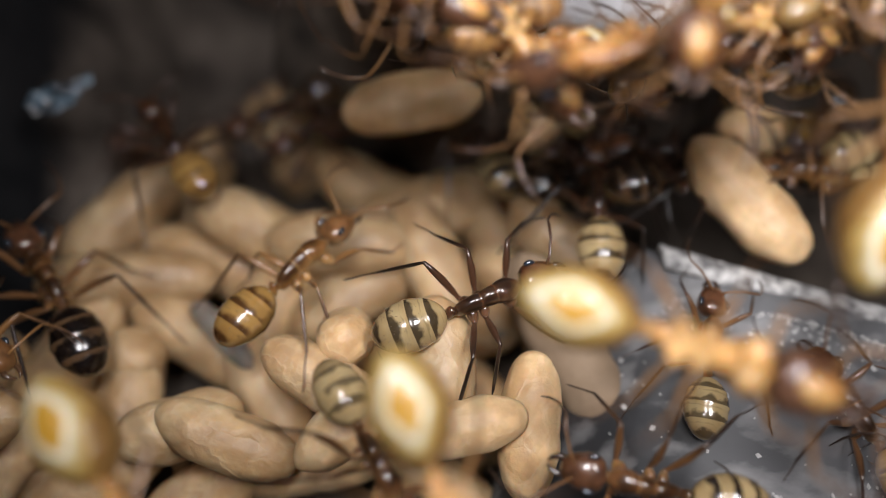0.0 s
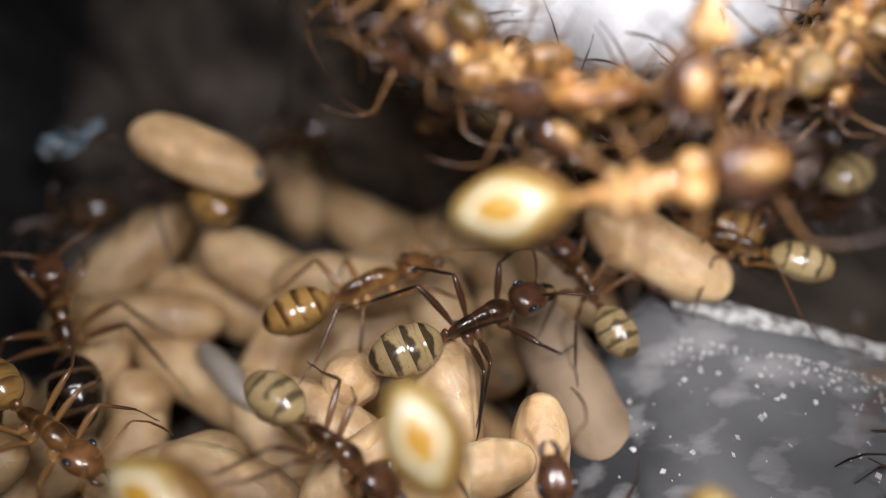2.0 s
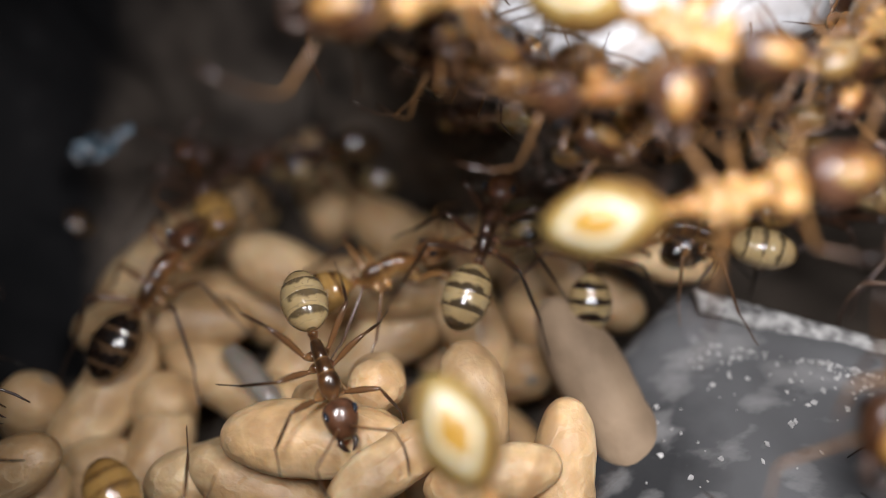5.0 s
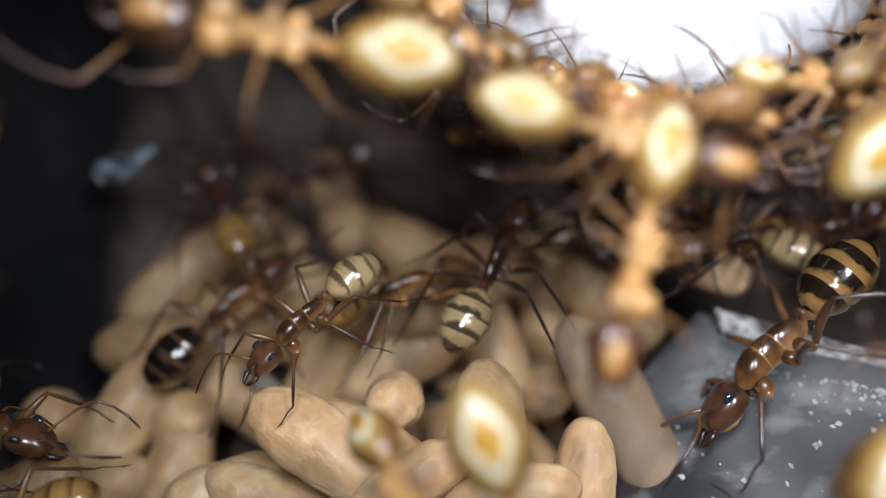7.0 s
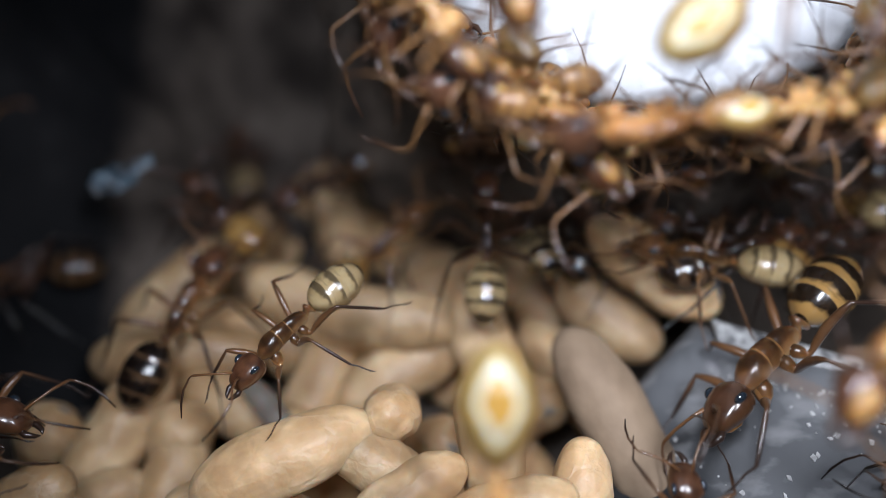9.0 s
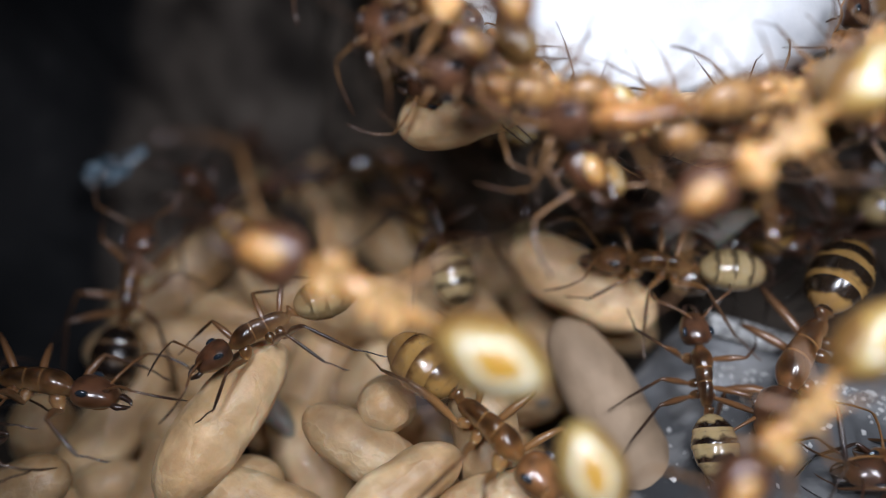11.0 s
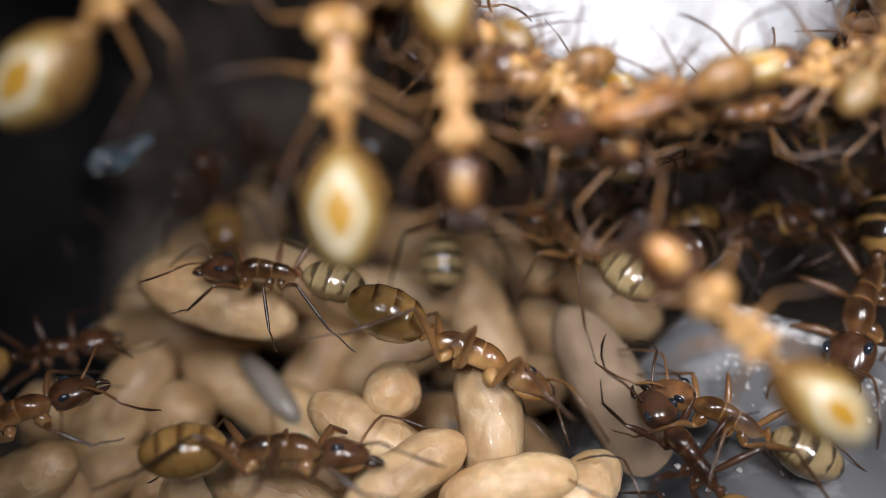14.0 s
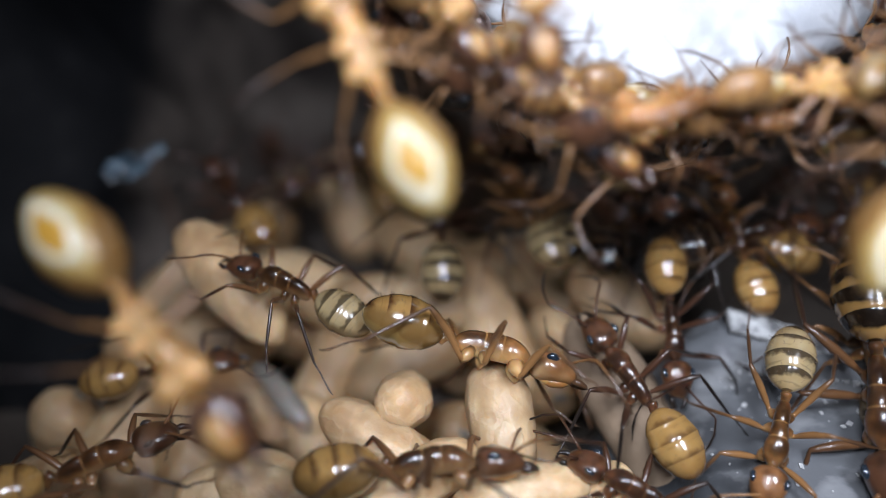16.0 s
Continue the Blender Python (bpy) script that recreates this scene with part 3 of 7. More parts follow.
part("loose_fibres", fuzz, COTTON, plug)

# soil bank that carries the plug
bm = bmesh.new()
bmesh.ops.create_icosphere(bm, subdivisions=5, radius=1)
for v in bm.verts:
    d = v.co.normalized()
    k = 1 + 0.16 * noise.noise(d * 2.2) + 0.06 * noise.noise(d * 7)
    p = Vector((d.x * 17, d.y * 13, d.z * (16 if d.z > 0 else 24))) * k + Vector((9.07, 44.70, 6.49))
    p.z = max(p.z, -9)
    v.co = p * MM
tagged(new("soil_bank", mesh_of(bm, "soil_bank", SOIL)), "dark crumbly soil bank behind the brood", "soil", kind="structure")

# pale blue glint in the dark corner, added as a small coloured sheet
def glint_place(u, v):
    x, y = 3.8 * u - 1.9, (1.1 * v - 0.55) * (0.35 + math.sin(math.pi * min(0.95, u + 0.1)))
    k = noise.noise((x * 1.1, y * 1.4, 7))
    return Vector((x + 0.5 * noise.noise((y * 2, x, 1)), y + 0.45 * k, 0.55 * noise.noise((x * 0.9, y * 1.3, 3)) + 0.2 * k)) * MM


film = grid_sheet("film_scrap", 26, 14, glint_place, GLINT, 0.06)
film.matrix_basis = mm(-18.44, 32.48, 4.71, 42, -12, 30)
tagged(film, "small crumpled bluish sheet standing in for a glint on the dark soil", "film scrap")


def bank_place(u, v):
    x, y = -42 + 44 * u, 22 + 46 * v
    h = 22 * max(0, min(1, (-x - 17) / 14)) * min(1, v * 2.4) + (17 * v * max(0.12, min(1, (-x - 13) / 10)) + 20 * v ** 3 * (1 - max(0.12, min(1, (-x - 13) / 10)))) - 6 * max(0, min(1, (y - 25) / 20))
    return Vector((x, y, h + 1.6 * noise.noise((x * 0.2, y * 0.2, 1)) + 0.6 * noise.noise((x * 0.8, y * 0.8, 2)) - 6.5)) * MM


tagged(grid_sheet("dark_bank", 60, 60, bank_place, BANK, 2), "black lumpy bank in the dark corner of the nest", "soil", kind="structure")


# ---- brood ----
def cocoon_mesh(length, radius, seed):
    rnd = random.Random(seed)
    bend, waist, fat = rnd.uniform(-0.25, 0.25), rnd.uniform(0, 0.05), rnd.uniform(-0.06, 0.06)
    out, n = [], 40
    hl = length / 2
    for i in range(n + 1):
        s = -math.cos(math.pi * i / n)
        r = radius * max(0.004, (1 - abs(s) ** 2.7)) ** 0.5 * (1 - waist * math.exp(-((s - 0.1) / 0.25) ** 2) + fat * s)
        out.append((s * hl, r, bend * (1 - s * s)))
    bm = blob(out, 36, 0.95)
    for v in bm.verts:
        p = v.co / MM
        k = noise.noise(p * 0.55 + Vector((seed * 3.1, 0, 0))) * 0.10 + noise.noise(p * 1.3 + Vector((seed, 5, 0))) * 0.04
        k -= 0.16 * max(0, 0.3 - abs(noise.noise(Vector((p.x * 0.45 + seed * 1.7, p.y * 0.9, p.z * 0.9))))) + 0.10 * max(0, 0.2 - abs(noise.noise(Vector((p.x * 0.8 - seed, p.y * 1.7, p.z * 1.7)))))
        v.co += (v.co - Vector((v.co.x, 0, 0))).normalized() * k * MM
    return mesh_of(bm, "cocoon", SILK)


COCOON_SHAPES = [[cocoon_mesh(L, R, i + 11 * k) for k in range(4)] for i, (L, R) in enumerate([(8.2, 1.6), (7.0, 1.5), (5.6, 1.45), (4.2, 1.5)])]


SPOTMAT, tr, b = material("spot_dark", 0.7)
tr.links.new(ramp(tr, noise_of(tr, 3000, 3), [(0.3, (0.17, 0.145, 0.115)), (0.7, (0.32, 0.265, 0.20))]), b.inputs["Base Color"])


def spot_mesh(length, radius):
    bm = bmesh.new()
    bmesh.ops.create_uvsphere(bm, u_segments=12, v_segments=6, radius=1)
    bmesh.ops.transform(bm, matrix=Matrix.LocRotScale(Vector((length * 0.46, radius * 0.22, radius * 0.36)) * MM, Euler((0, -0.7, 0.4)), Vector((0.05, 0.34, 0.27)) * MM), verts=bm.verts)
    return mesh_of(bm, "hind_spot", SPOTMAT)


SPOTS = [spot_mesh(L, R) for L, R in ((8.2, 1.6), (7.0, 1.5), (5.6, 1.45), (4.2, 1.5))]


DULL, tr, b = material("old_cocoon", 0.75)
tr.links.new(ramp(tr, noise_of(tr, 300, 5), [(0.3, (0.185, 0.128, 0.08)), (0.55, (0.285, 0.205, 0.132)), (0.75, (0.40, 0.30, 0.20))]), b.inputs["Base Color"])
bump(tr, b, noise_of(tr, 700, 6), 0.3, 0.0005)
OLD_COCOON = cocoon_mesh(9.6, 1.65, 77)
OLD_COCOON.materials.clear()
OLD_COCOON.materials.append(DULL)
COCOONS = [0]


def cocoon(shape, m, size=1.0, label="tan silk ant cocoon lying in the brood pile", tone=None):
    COCOONS[0] += 1
    ob = new("cocoon", COCOON_SHAPES[shape][COCOONS[0] % 4])
    k = random.Random(COCOONS[0] * 31).uniform(0.64, 1.1) if tone is None else tone
    ob.color = (k, k ** 1.06 * 0.985, k ** 1.15 * 0.95, 1)
    ob.scale = (size,) * 3
    ob.matrix_basis = m @ Matrix.Diagonal((size, size, size, 1))
    if COCOONS[0] % 5 == 0:
        spot = new("hind_spot", SPOTS[shape])
        spot.parent = ob
        spot["label"] = "dark spot at the blunt end"
    return tagged(ob, label, "cocoon", "cocoons of the brood pile")


for s, k, x, y, z, rx, ry, rz in (
    (2, 1.19, 8.83, 24.65, 1.80, -1.22, 12.74, -40.25),
    (2, 1.79, -7.46, 44.63, -8.30, -0.19, -5.22, 15.13),
    (2, 1.79, 3.46, 44.63, -8.30, 39.34, -3.51, 10.09),
    (3, 0.88, -2.25, 16.65, 5.60, 35.44, -50.85, -84.94),
    (1, 0.91, -2.93, 14.60, 5.20, -42.64, 9.99, -30.22),
    (2, 1.04, 1.84, 15.15, 5.90, -93.09, 19.19, -84.05),
    (1, 0.80, 2.56, 12.13, 6.00, -99.92, -3.51, 10.09),
    (1, 0.83, -1.53, 12.41, 6.00, 127.16, -10.57, 32.23),
    (0, 1.12, -16.54, 18.28, -0.40, -133.00, -17.20, 62.21),
    (3, 1.13, -19.95, 18.61, -0.60, -100.35, -68.08, 4.46),
    (3, 1.14, -13.35, 18.49, -0.80, -123.40, -70.03, 37.05),
    (0, 1.20, -14.48, 23.64, -0.60, 76.26, -1.41, 4.04),
):
    cocoon(s, mm(x, y, z, rx, ry, rz), k)
for s, k, x, y, z, rx, ry, rz in (
    (1, 1.30, -16.19, 29.34, -2.06, 169.19, -13.24, 42.26),
    (1, 1.30, -7.05, 25.92, 0.88, 159.21, 8.16, -24.19),
    (1, 1.20, -2.86, 24.49, 1.60, -80.48, 1.41, -4.04),
    (3, 1.66, 0.04, 39.12, -7.18, 53.80, -68.11, -31.24),
    (2, 1.47, -4.04, 41.86, -7.75, -16.22, -39.21, 84.32),
    (2, 1.42, -7.83, 39.64, -7.31, -157.92, 8.28, -71.29),
    (2, 1.42, -13.10, 33.72, -4.33, 167.92, -38.07, 67.37),
    (3, 1.13, 4.86, 20.79, -1.20, 142.23, -62.49, -42.23),
    (2, 0.96, -18.10, 13.61, 3.20, 29.88, -25.81, 13.40),
    (2, 1.02, -9.46, 13.78, 2.80, -174.04, -5.22, 15.13),
    (1, 0.95, -7.31, 12.99, 3.20, 132.71, 6.88, -20.17),
):
    cocoon(s, mm(x, y, z, rx, ry, rz), k)
for s, k, x, y, z, rx, ry, rz in (
    (1, 1.22, -2.14, 22.79, -1.00, 153.73, -9.40, 28.21),
    (1, 1.19, 1.99, 23.59, 1.20, -30.99, 17.63, -65.20),
    (1, 1.43, 5.29, 31.40, -3.03, -161.29, 16.90, -60.22),
    (1, 1.65, 10.25, 35.74, -6.08, -140.15, -6.88, 20.17),
    (1, 1.24, 7.10, 22.63, -1.80, 97.20, 15.06, -50.25),
    (1, 1.39, 1.27, 29.99, -2.43, 27.19, -5.22, 15.13),
    (1, 1.23, -7.00, 22.51, -1.60, 123.49, -18.22, 70.17),
    (1, 1.33, -10.60, 26.38, -2.79, 67.81, 5.22, -15.13),
    (1, 1.11, -6.33, 16.89, -1.00, -166.88, 16.90, -60.22),
    (1, 1.08, -13.33, 15.41, -1.00, 2.79, -19.02, 80.09),
    (1, 1.06, -17.39, 14.49, -0.80, -100.60, -9.99, 30.22),
    (3, 1.03, -0.41, 18.43, -1.00, 94.03, -46.31, -21.49),
):
    cocoon(s, mm(x, y, z, rx, ry, rz), k)
for s, k, x, y, z, rx, ry, rz in (
    (1, 1.07, 9.39, 14.57, -1.00, -20.25, 6.88, -20.17),
    (1, 1.47, -0.90, 32.34, -4.16, -56.58, 9.99, -30.22),
    (1, 1.19, -10.71, 20.40, -1.60, -79.03, 9.99, -30.22),
    (1, 1.02, -3.73, 13.10, 0.00, -14.65, -3.51, 10.09),
    (1, 1.00, 1.68, 12.33, 0.00, -68.78, 9.99, -30.22),
    (1, 1.02, -13.79, 12.47, -0.40, -59.11, -9.99, 30.22),
    (1, 1.01, -8.58, 12.21, -0.40, 143.95, -9.99, 30.22),
    (1, 1.01, -18.60, 12.21, -0.40, 2.59, -16.90, 60.22),
    (1, 1.00, -15.71, 20.00, -3.99, 238.2, -1.4, 325.1),
    (1, 1.00, -0.43, 25.81, -4.14, 278.3, -0.6, 109.2),
):
    cocoon(s, mm(x, y, z, rx, ry, rz), k)
for s, k, x, y, z, rx, ry, rz in (
    (2, 1.00, -18.09, 19.61, -3.65, 317.5, 8.5, 122.9),
    (2, 1.00, -16.30, 14.64, -4.31, 49.1, -7.0, 296.9),
    (0, 1.00, -28.15, 27.27, -4.85, 262.6, -14.4, 92.0),
    (2, 1.00, -15.30, 13.41, -4.40, 226.0, 7.4, 103.0),
    (0, 1.00, 5.28, 16.89, -4.02, 33.6, 5.6, 301.8),
    (2, 1.00, -18.69, 13.48, -4.19, 349.4, 4.6, 251.8),
):
    cocoon(s, mm(x, y, z, rx, ry, rz), k)
for s, k, x, y, z, rx, ry, rz in (
    (0, 1.00, -6.54, 13.00, -3.65, 83.7, -1.7, 90.3),
    (0, 1.00, 1.63, 26.46, -4.69, 40.0, 6.7, 86.7),
    (0, 1.00, -6.53, 21.85, -3.85, 262.4, -2.0, 184.1),
    (0, 1.00, -9.80, 29.53, -5.30, 219.8, -6.3, 354.1),
    (2, 1.00, 3.94, 15.52, -4.35, 174.9, -8.8, 211.9),
    (1, 1.00, -5.19, 21.75, -4.03, 142.2, -11.3, 43.8),
):
    cocoon(s, mm(x, y, z, rx, ry, rz), k)
for s, k, x, y, z, rx, ry, rz in (
    (1, 1.00, 2.31, 16.62, -4.00, 345.5, -10.8, 135.0),
    (1, 1.00, -16.10, 24.52, -4.01, 197.5, 5.9, 251.7),
    (2, 1.00, -12.26, 28.39, -5.08, 355.9, 4.4, 46.3),
    (1, 1.00, -17.92, 12.95, -3.62, 34.6, 0.5, 257.5),
    (2, 1.00, 1.87, 16.55, -4.03, 10.6, 2.9, 317.5),
):
    cocoon(s, mm(x, y, z, rx, ry, rz), k)

larva = new("larva", mesh_of(blob([(-2.6, 0.1, 0), (-2.3, 0.45, 0.05), (-1.2, 0.62, 0.2), (0, 0.66, 0.25), (1.2, 0.6, 0.15), (2.0, 0.42, 0), (2.5, 0.1, -0.1)], 18, 0.95), "larva", LARVA))
larva.matrix_basis = mm(-8.59, 19.27, 1.00, 0, 0, -48)
tagged(larva, "translucent pale larva lying among the cocoons", "larva")
old = new("cocoon", OLD_COCOON)
old.matrix_basis = mm(7.96, 17.31, 3.30, 8.86, 17.20, -62.21) @ Matrix.Diagonal((1.05, 1.05, 1.05, 1))
new("hind_spot", SPOTS[0]).parent = old
tagged(old, "dull grey-brown older cocoon beside the plate", "cocoon", "cocoons of the brood pile")
toppled = cocoon(1, mm(5.54, 12.69, 4.80, 15.05, -29.19, 83.66), 0.90, "tan silk cocoon standing on end in the pile", 1.15)
carried_a = cocoon(1, mm(17.88, 24.52, 5.51, 14.03, 16.86, -49.25), 1.12, "tan silk cocoon carried by an ant", 1.18)
carried_b = cocoon(1, mm(0.84, 29.74, 7.03, 35.22, -8.65, 6.12), 1.08, "tan silk cocoon dragged along the back of the pile", 1.18)
carried_c = cocoon(0, mm(-0.99, 4.40, 5.59, 15.69, -15.33, 43.27), 0.98, "large tan silk cocoon held by an ant", 1.18)
carried_d = cocoon(2, mm(8.17, 31.45, 5.11, 14.16, -33.59, 59.58), 1.00, "pale cocoon carried along the soil bank", 1.18)
carried_e = cocoon(3, mm(19.87, 30.01, 4.94, 36.03, -2.81, -2.05), 0.90, "small pale cocoon carried below the plug", 1.18)
pale_larva = new("larva", mesh_of(blob([(-3.4, 0.15, 0), (-3.0, 0.7, 0.0), (-1.6, 1.05, 0.1), (0, 1.15, 0.15), (1.5, 1.0, 0.1), (2.6, 0.65, 0), (3.3, 0.15, -0.1)], 22, 0.9), "larva", LARVA))
tagged(pale_larva, "plump pale larva moved along by ants", "larva")


# ---- ants ----
KINDS = {}
LABELS = {("brown", "blotched"): "large brown ant with black-blotched amber gaster", ("hanger", "dull"): "pale orange ant with tawny gaster", ("hanger", "lozenge"): "pale orange ant with lozenge-marked belly",
          ("brown", "striped"): "brown ant with cream-banded gaster", ("brown", "amber"): "glossy brown ant with amber gaster",
          ("brown", "dark"): "brown ant with black gaster", ("amber", "amber"): "amber ant with golden gaster",
          ("amber", "striped"): "orange ant with banded gaster", ("dark", "striped"): "dark ant with banded gaster",
          ("dark", "amber"): "dark ant with dull amber gaster", ("amber", "dark"): "orange ant with black gaster",
          ("dark", "dark"): "dark brown ant with black gaster"}
COUNT = [0]


def ant(skin, gaster, size, m, spot, full=1.0):
    """One ant at the pose m, its legs and feelers set a little differently from those of the others."""
    key = (skin, gaster)
    COUNT[0] += 1
    rnd = random.Random(COUNT[0] * 7)
    if key in KINDS:
        ob = copy_thing(KINDS[key], m)
    else:
        ob = KINDS[key] = build_ant(*key)
        ob.matrix_basis = m
    ob.scale = (size,) * 3
    for ch in ob.children:
        kind = ch.name.split(".")[0]
        if kind == "leg":
            ch.scale = (1, 1, 1) if full > 0.9 else (0.8, 0.8, 0.6)
            ch.rotation_euler = [radians(rnd.uniform(-12, 12)), radians(rnd.uniform(-10, 10)), radians(rnd.uniform(-20, 20))]
        elif kind == "antenna":
            ch.rotation_euler = [radians(rnd.uniform(-20, 20)), radians(rnd.uniform(-25, 30)), radians(rnd.uniform(-25, 25))]
        elif kind == "gaster":
            turn = Euler((0, radians(rnd.uniform(-9, 6)), radians(rnd.uniform(-6, 6))))
            waist = Vector((-1.95, 0, 0.05)) * MM                 # the gaster nods about its stalk
            tucked = Vector((0.2, 0, -0.06)) * MM if skin == "hanger" else Vector()
            ch.matrix_basis = Matrix.Translation(waist + tucked) @ turn.to_matrix().to_4x4() @ Matrix.Diagonal((full, full, full, 1)) @ Matrix.Translation(-waist)
        elif kind == "head":
            ch.rotation_euler = [0, 0, radians(rnd.uniform(-4, 4))]
    return tagged(ob, LABELS[key] + spot, "ant", "worker ants of the nest")


def stride(ob, spans, seed):
    """Swing legs and feelers while the ant walks: spans of (start, end, reach in degrees)."""
    rnd = random.Random(seed)
    legs = [c for c in ob.children if c.name.startswith("leg")]
    feelers = [c for c in ob.children if c.name.startswith("antenna")]
    for i, leg in enumerate(legs):
        base, rows = Matrix.LocRotScale(leg.location, leg.rotation_euler, None), []
        t, k = 0.0, (i + i // 2) % 2
        rows.append((0.0, base))
        for a, b, reach in spans:
            t = max(a, rows[-1][0] + 0.2)
            while t < b - 0.1:
                k += 1
                sw = reach * (1 if k % 2 else -1)
                rows.append((t, base @ pose(0, 0, 0, abs(sw) * 0.3 if k % 2 else 0, 0, sw)))
                t += rnd.uniform(0.22, 0.34)
        if rows[-1][0] < 15.9:
            rows.append((16.0, base))
        walk(leg, rows)
    for f in feelers:
        base, rows, t = Matrix.LocRotScale(f.location, f.rotation_euler, None), [], 0.0
        while t < 16.0:
            rows.append((t, base @ pose(0, 0, 0, rnd.uniform(-14, 14), rnd.uniform(-14, 14), rnd.uniform(-14, 14))))
            t += rnd.uniform(0.5, 0.9)
        rows.append((16.0, base))
        walk(f, rows)


pane_a = ant("hanger", "lozenge", 1.16, mm(1.66, 6.22, 12.55, -162.99, 32.37, -66.16), " hanging under the lid", 0.86)
pane_b = ant("hanger", "lozenge", 1.16, mm(-6.18, 18.17, 20.64, -144.28, 5.82, -13.93), " hanging under the lid", 0.86)
pane_c = ant("hanger", "lozenge", 1.16, mm(-7.06, 6.31, 11.96, -154.96, 26.95, -50.04), " hanging under the lid", 0.86)
pane_d = ant("hanger", "lozenge", 1.16, mm(8.82, 10.17, 15.96, -144.87, 9.06, -18.52), " hanging under the lid", 0.86)
pane_e = ant("hanger", "lozenge", 1.16, mm(14.43, 15.81, 20.47, -176.20, -35.96, 77.64), " hanging under the lid", 0.86)
pane_f = ant("hanger", "lozenge", 0.83, mm(-4.43, 1.20, 8.45, -152.79, 24.74, -45.05), " hanging under the lid", 0.86)
pane_g = ant("hanger", "lozenge", 1.16, mm(18.63, 10.94, 17.25, 162.72, 32.24, -126.16), " hanging under the lid", 0.86)
pane_h = ant("hanger", "lozenge", 1.16, mm(5.30, 21.66, 24.03, 144.78, 8.65, -173.88), " hanging under the lid", 0.86)
pane_i = ant("hanger", "lozenge", 0.99, mm(9.86, 21.08, 23.96, -144.84, 8.91, -18.30), " hanging under the lid", 0.86)
pane_j = ant("hanger", "lozenge", 0.99, mm(8.95, 19.19, 22.51, 176.20, 35.96, -102.36), " hanging under the lid", 0.86)
pane_k = ant("hanger", "lozenge", 0.96, mm(18.51, 10.48, 16.91, 157.17, 28.79, -137.06), " hanging under the lid", 0.86)
pane_l = ant("hanger", "lozenge", 0.99, mm(8.95, -0.95, 7.89, 176.20, 35.96, -102.36), " hanging under the lid", 0.86)
pane_m = ant("hanger", "lozenge", 0.99, mm(17.78, 18.80, 22.90, 150.71, 22.16, -151.99), " hanging under the lid", 0.86)
pane_n = ant("hanger", "lozenge", 1.16, mm(-18.10, 14.01, 16.72, -143.97, -2.81, -2.05), " hanging under the lid", 0.86)
pane_o = ant("hanger", "lozenge", 1.02, mm(17.89, 8.22, 15.22, 149.19, -19.88, 144.40), " hanging under the lid", 0.86)
pane_p = ant("hanger", "lozenge", 0.88, mm(1.87, 22.32, 24.25, -172.93, 35.52, -83.86), " hanging under the lid", 0.86)
striped_a = ant("dark", "striped", 0.95, mm(3.77, 16.93, 8.15, 12.71, -6.67, 21.35), " climbing over the brood", 0.92)
striped_b = ant("brown", "striped", 0.83, mm(-0.63, 9.68, 8.87, -12.23, 5.81, -59.62), " climbing over the brood", 0.92)
reddish = ant("amber", "amber", 0.95, mm(-4.24, 19.93, 6.38, -16.10, -7.28, 48.00), " climbing over the brood", 0.92)
black_gaster = ant("brown", "dark", 1.06, mm(-16.33, 20.68, 4.17, 13.81, -5.30, 125.23), " climbing over the brood", 0.92)
carrier = ant("amber", "striped", 0.90, mm(20.01, 24.00, 8.02, 26.41, -0.86, 166.49), " climbing over the brood", 0.92)
upward = ant("brown", "striped", 0.88, mm(8.93, 9.09, 7.85, -30.72, -3.72, 167.86), " climbing over the brood", 0.92)
plate_walker = ant("brown", "striped", 0.79, mm(13.26, 15.38, 6.91, 1.91, -10.46, 73.69), " walking on the grey plate", 0.92)
edge_walker = ant("brown", "amber", 0.85, mm(18.42, 12.23, 6.98, -7.53, -12.23, 116.07), " walking on the grey plate", 0.92)
brood_nurse = ant("amber", "amber", 0.85, mm(-17.69, 16.35, 6.98, -18.96, 2.79, -34.40), " climbing over the brood", 0.92)
long_nurse = ant("brown", "amber", 0.99, mm(-23.10, 12.42, 7.70, -29.50, 1.25, -11.46), " climbing over the brood", 0.92)
golden_nurse = ant("amber", "amber", 1.03, mm(3.16, -0.03, 8.28, -6.51, 1.98, -65.91), " climbing over the brood", 0.92)
major = ant("brown", "blotched", 1.22, mm(32.00, 21.49, 7.40, 17.70, 6.84, -138.22), " and large head", 0.92)
plate_nurse = ant("brown", "striped", 0.83, mm(11.21, 4.83, 6.95, 1.53, -12.57, 93.30), " walking on the grey plate", 0.92)
late_walker = ant("dark", "amber", 0.90, mm(22.50, 9.31, 7.04, -6.96, 0.66, 179.52), " climbing over the brood", 0.92)
pale_gaster = ant("amber", "striped", 0.88, mm(23.33, 9.87, 7.01, 18.96, -2.79, 145.60), " walking on the grey plate", 0.92)
orange_late = ant("amber", "amber", 0.85, mm(34.26, 24.62, 6.98, 22.17, 3.41, -170.19), " climbing over the brood", 0.92)
left_nurse = ant("brown", "amber", 0.92, mm(-20.89, 11.10, 7.62, -21.32, -4.77, 20.81), " climbing over the brood", 0.92)
shade_left = ant("dark", "amber", 0.85, mm(-23.90, 16.99, 3.98, 0.00, -0.00, 0.00), " climbing over the brood", 0.92)
shade_striped = ant("dark", "striped", 1.01, mm(-4.80, 33.85, 1.00, 0.00, -0.00, -145.22), " in the shade", 0.92)
shade_far = ant("dark", "dark", 1.01, mm(-16.62, 35.43, -3.72, 0.00, -0.00, 143.84), " in the shade", 0.92)
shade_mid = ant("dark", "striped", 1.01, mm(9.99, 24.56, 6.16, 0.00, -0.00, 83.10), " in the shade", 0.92)
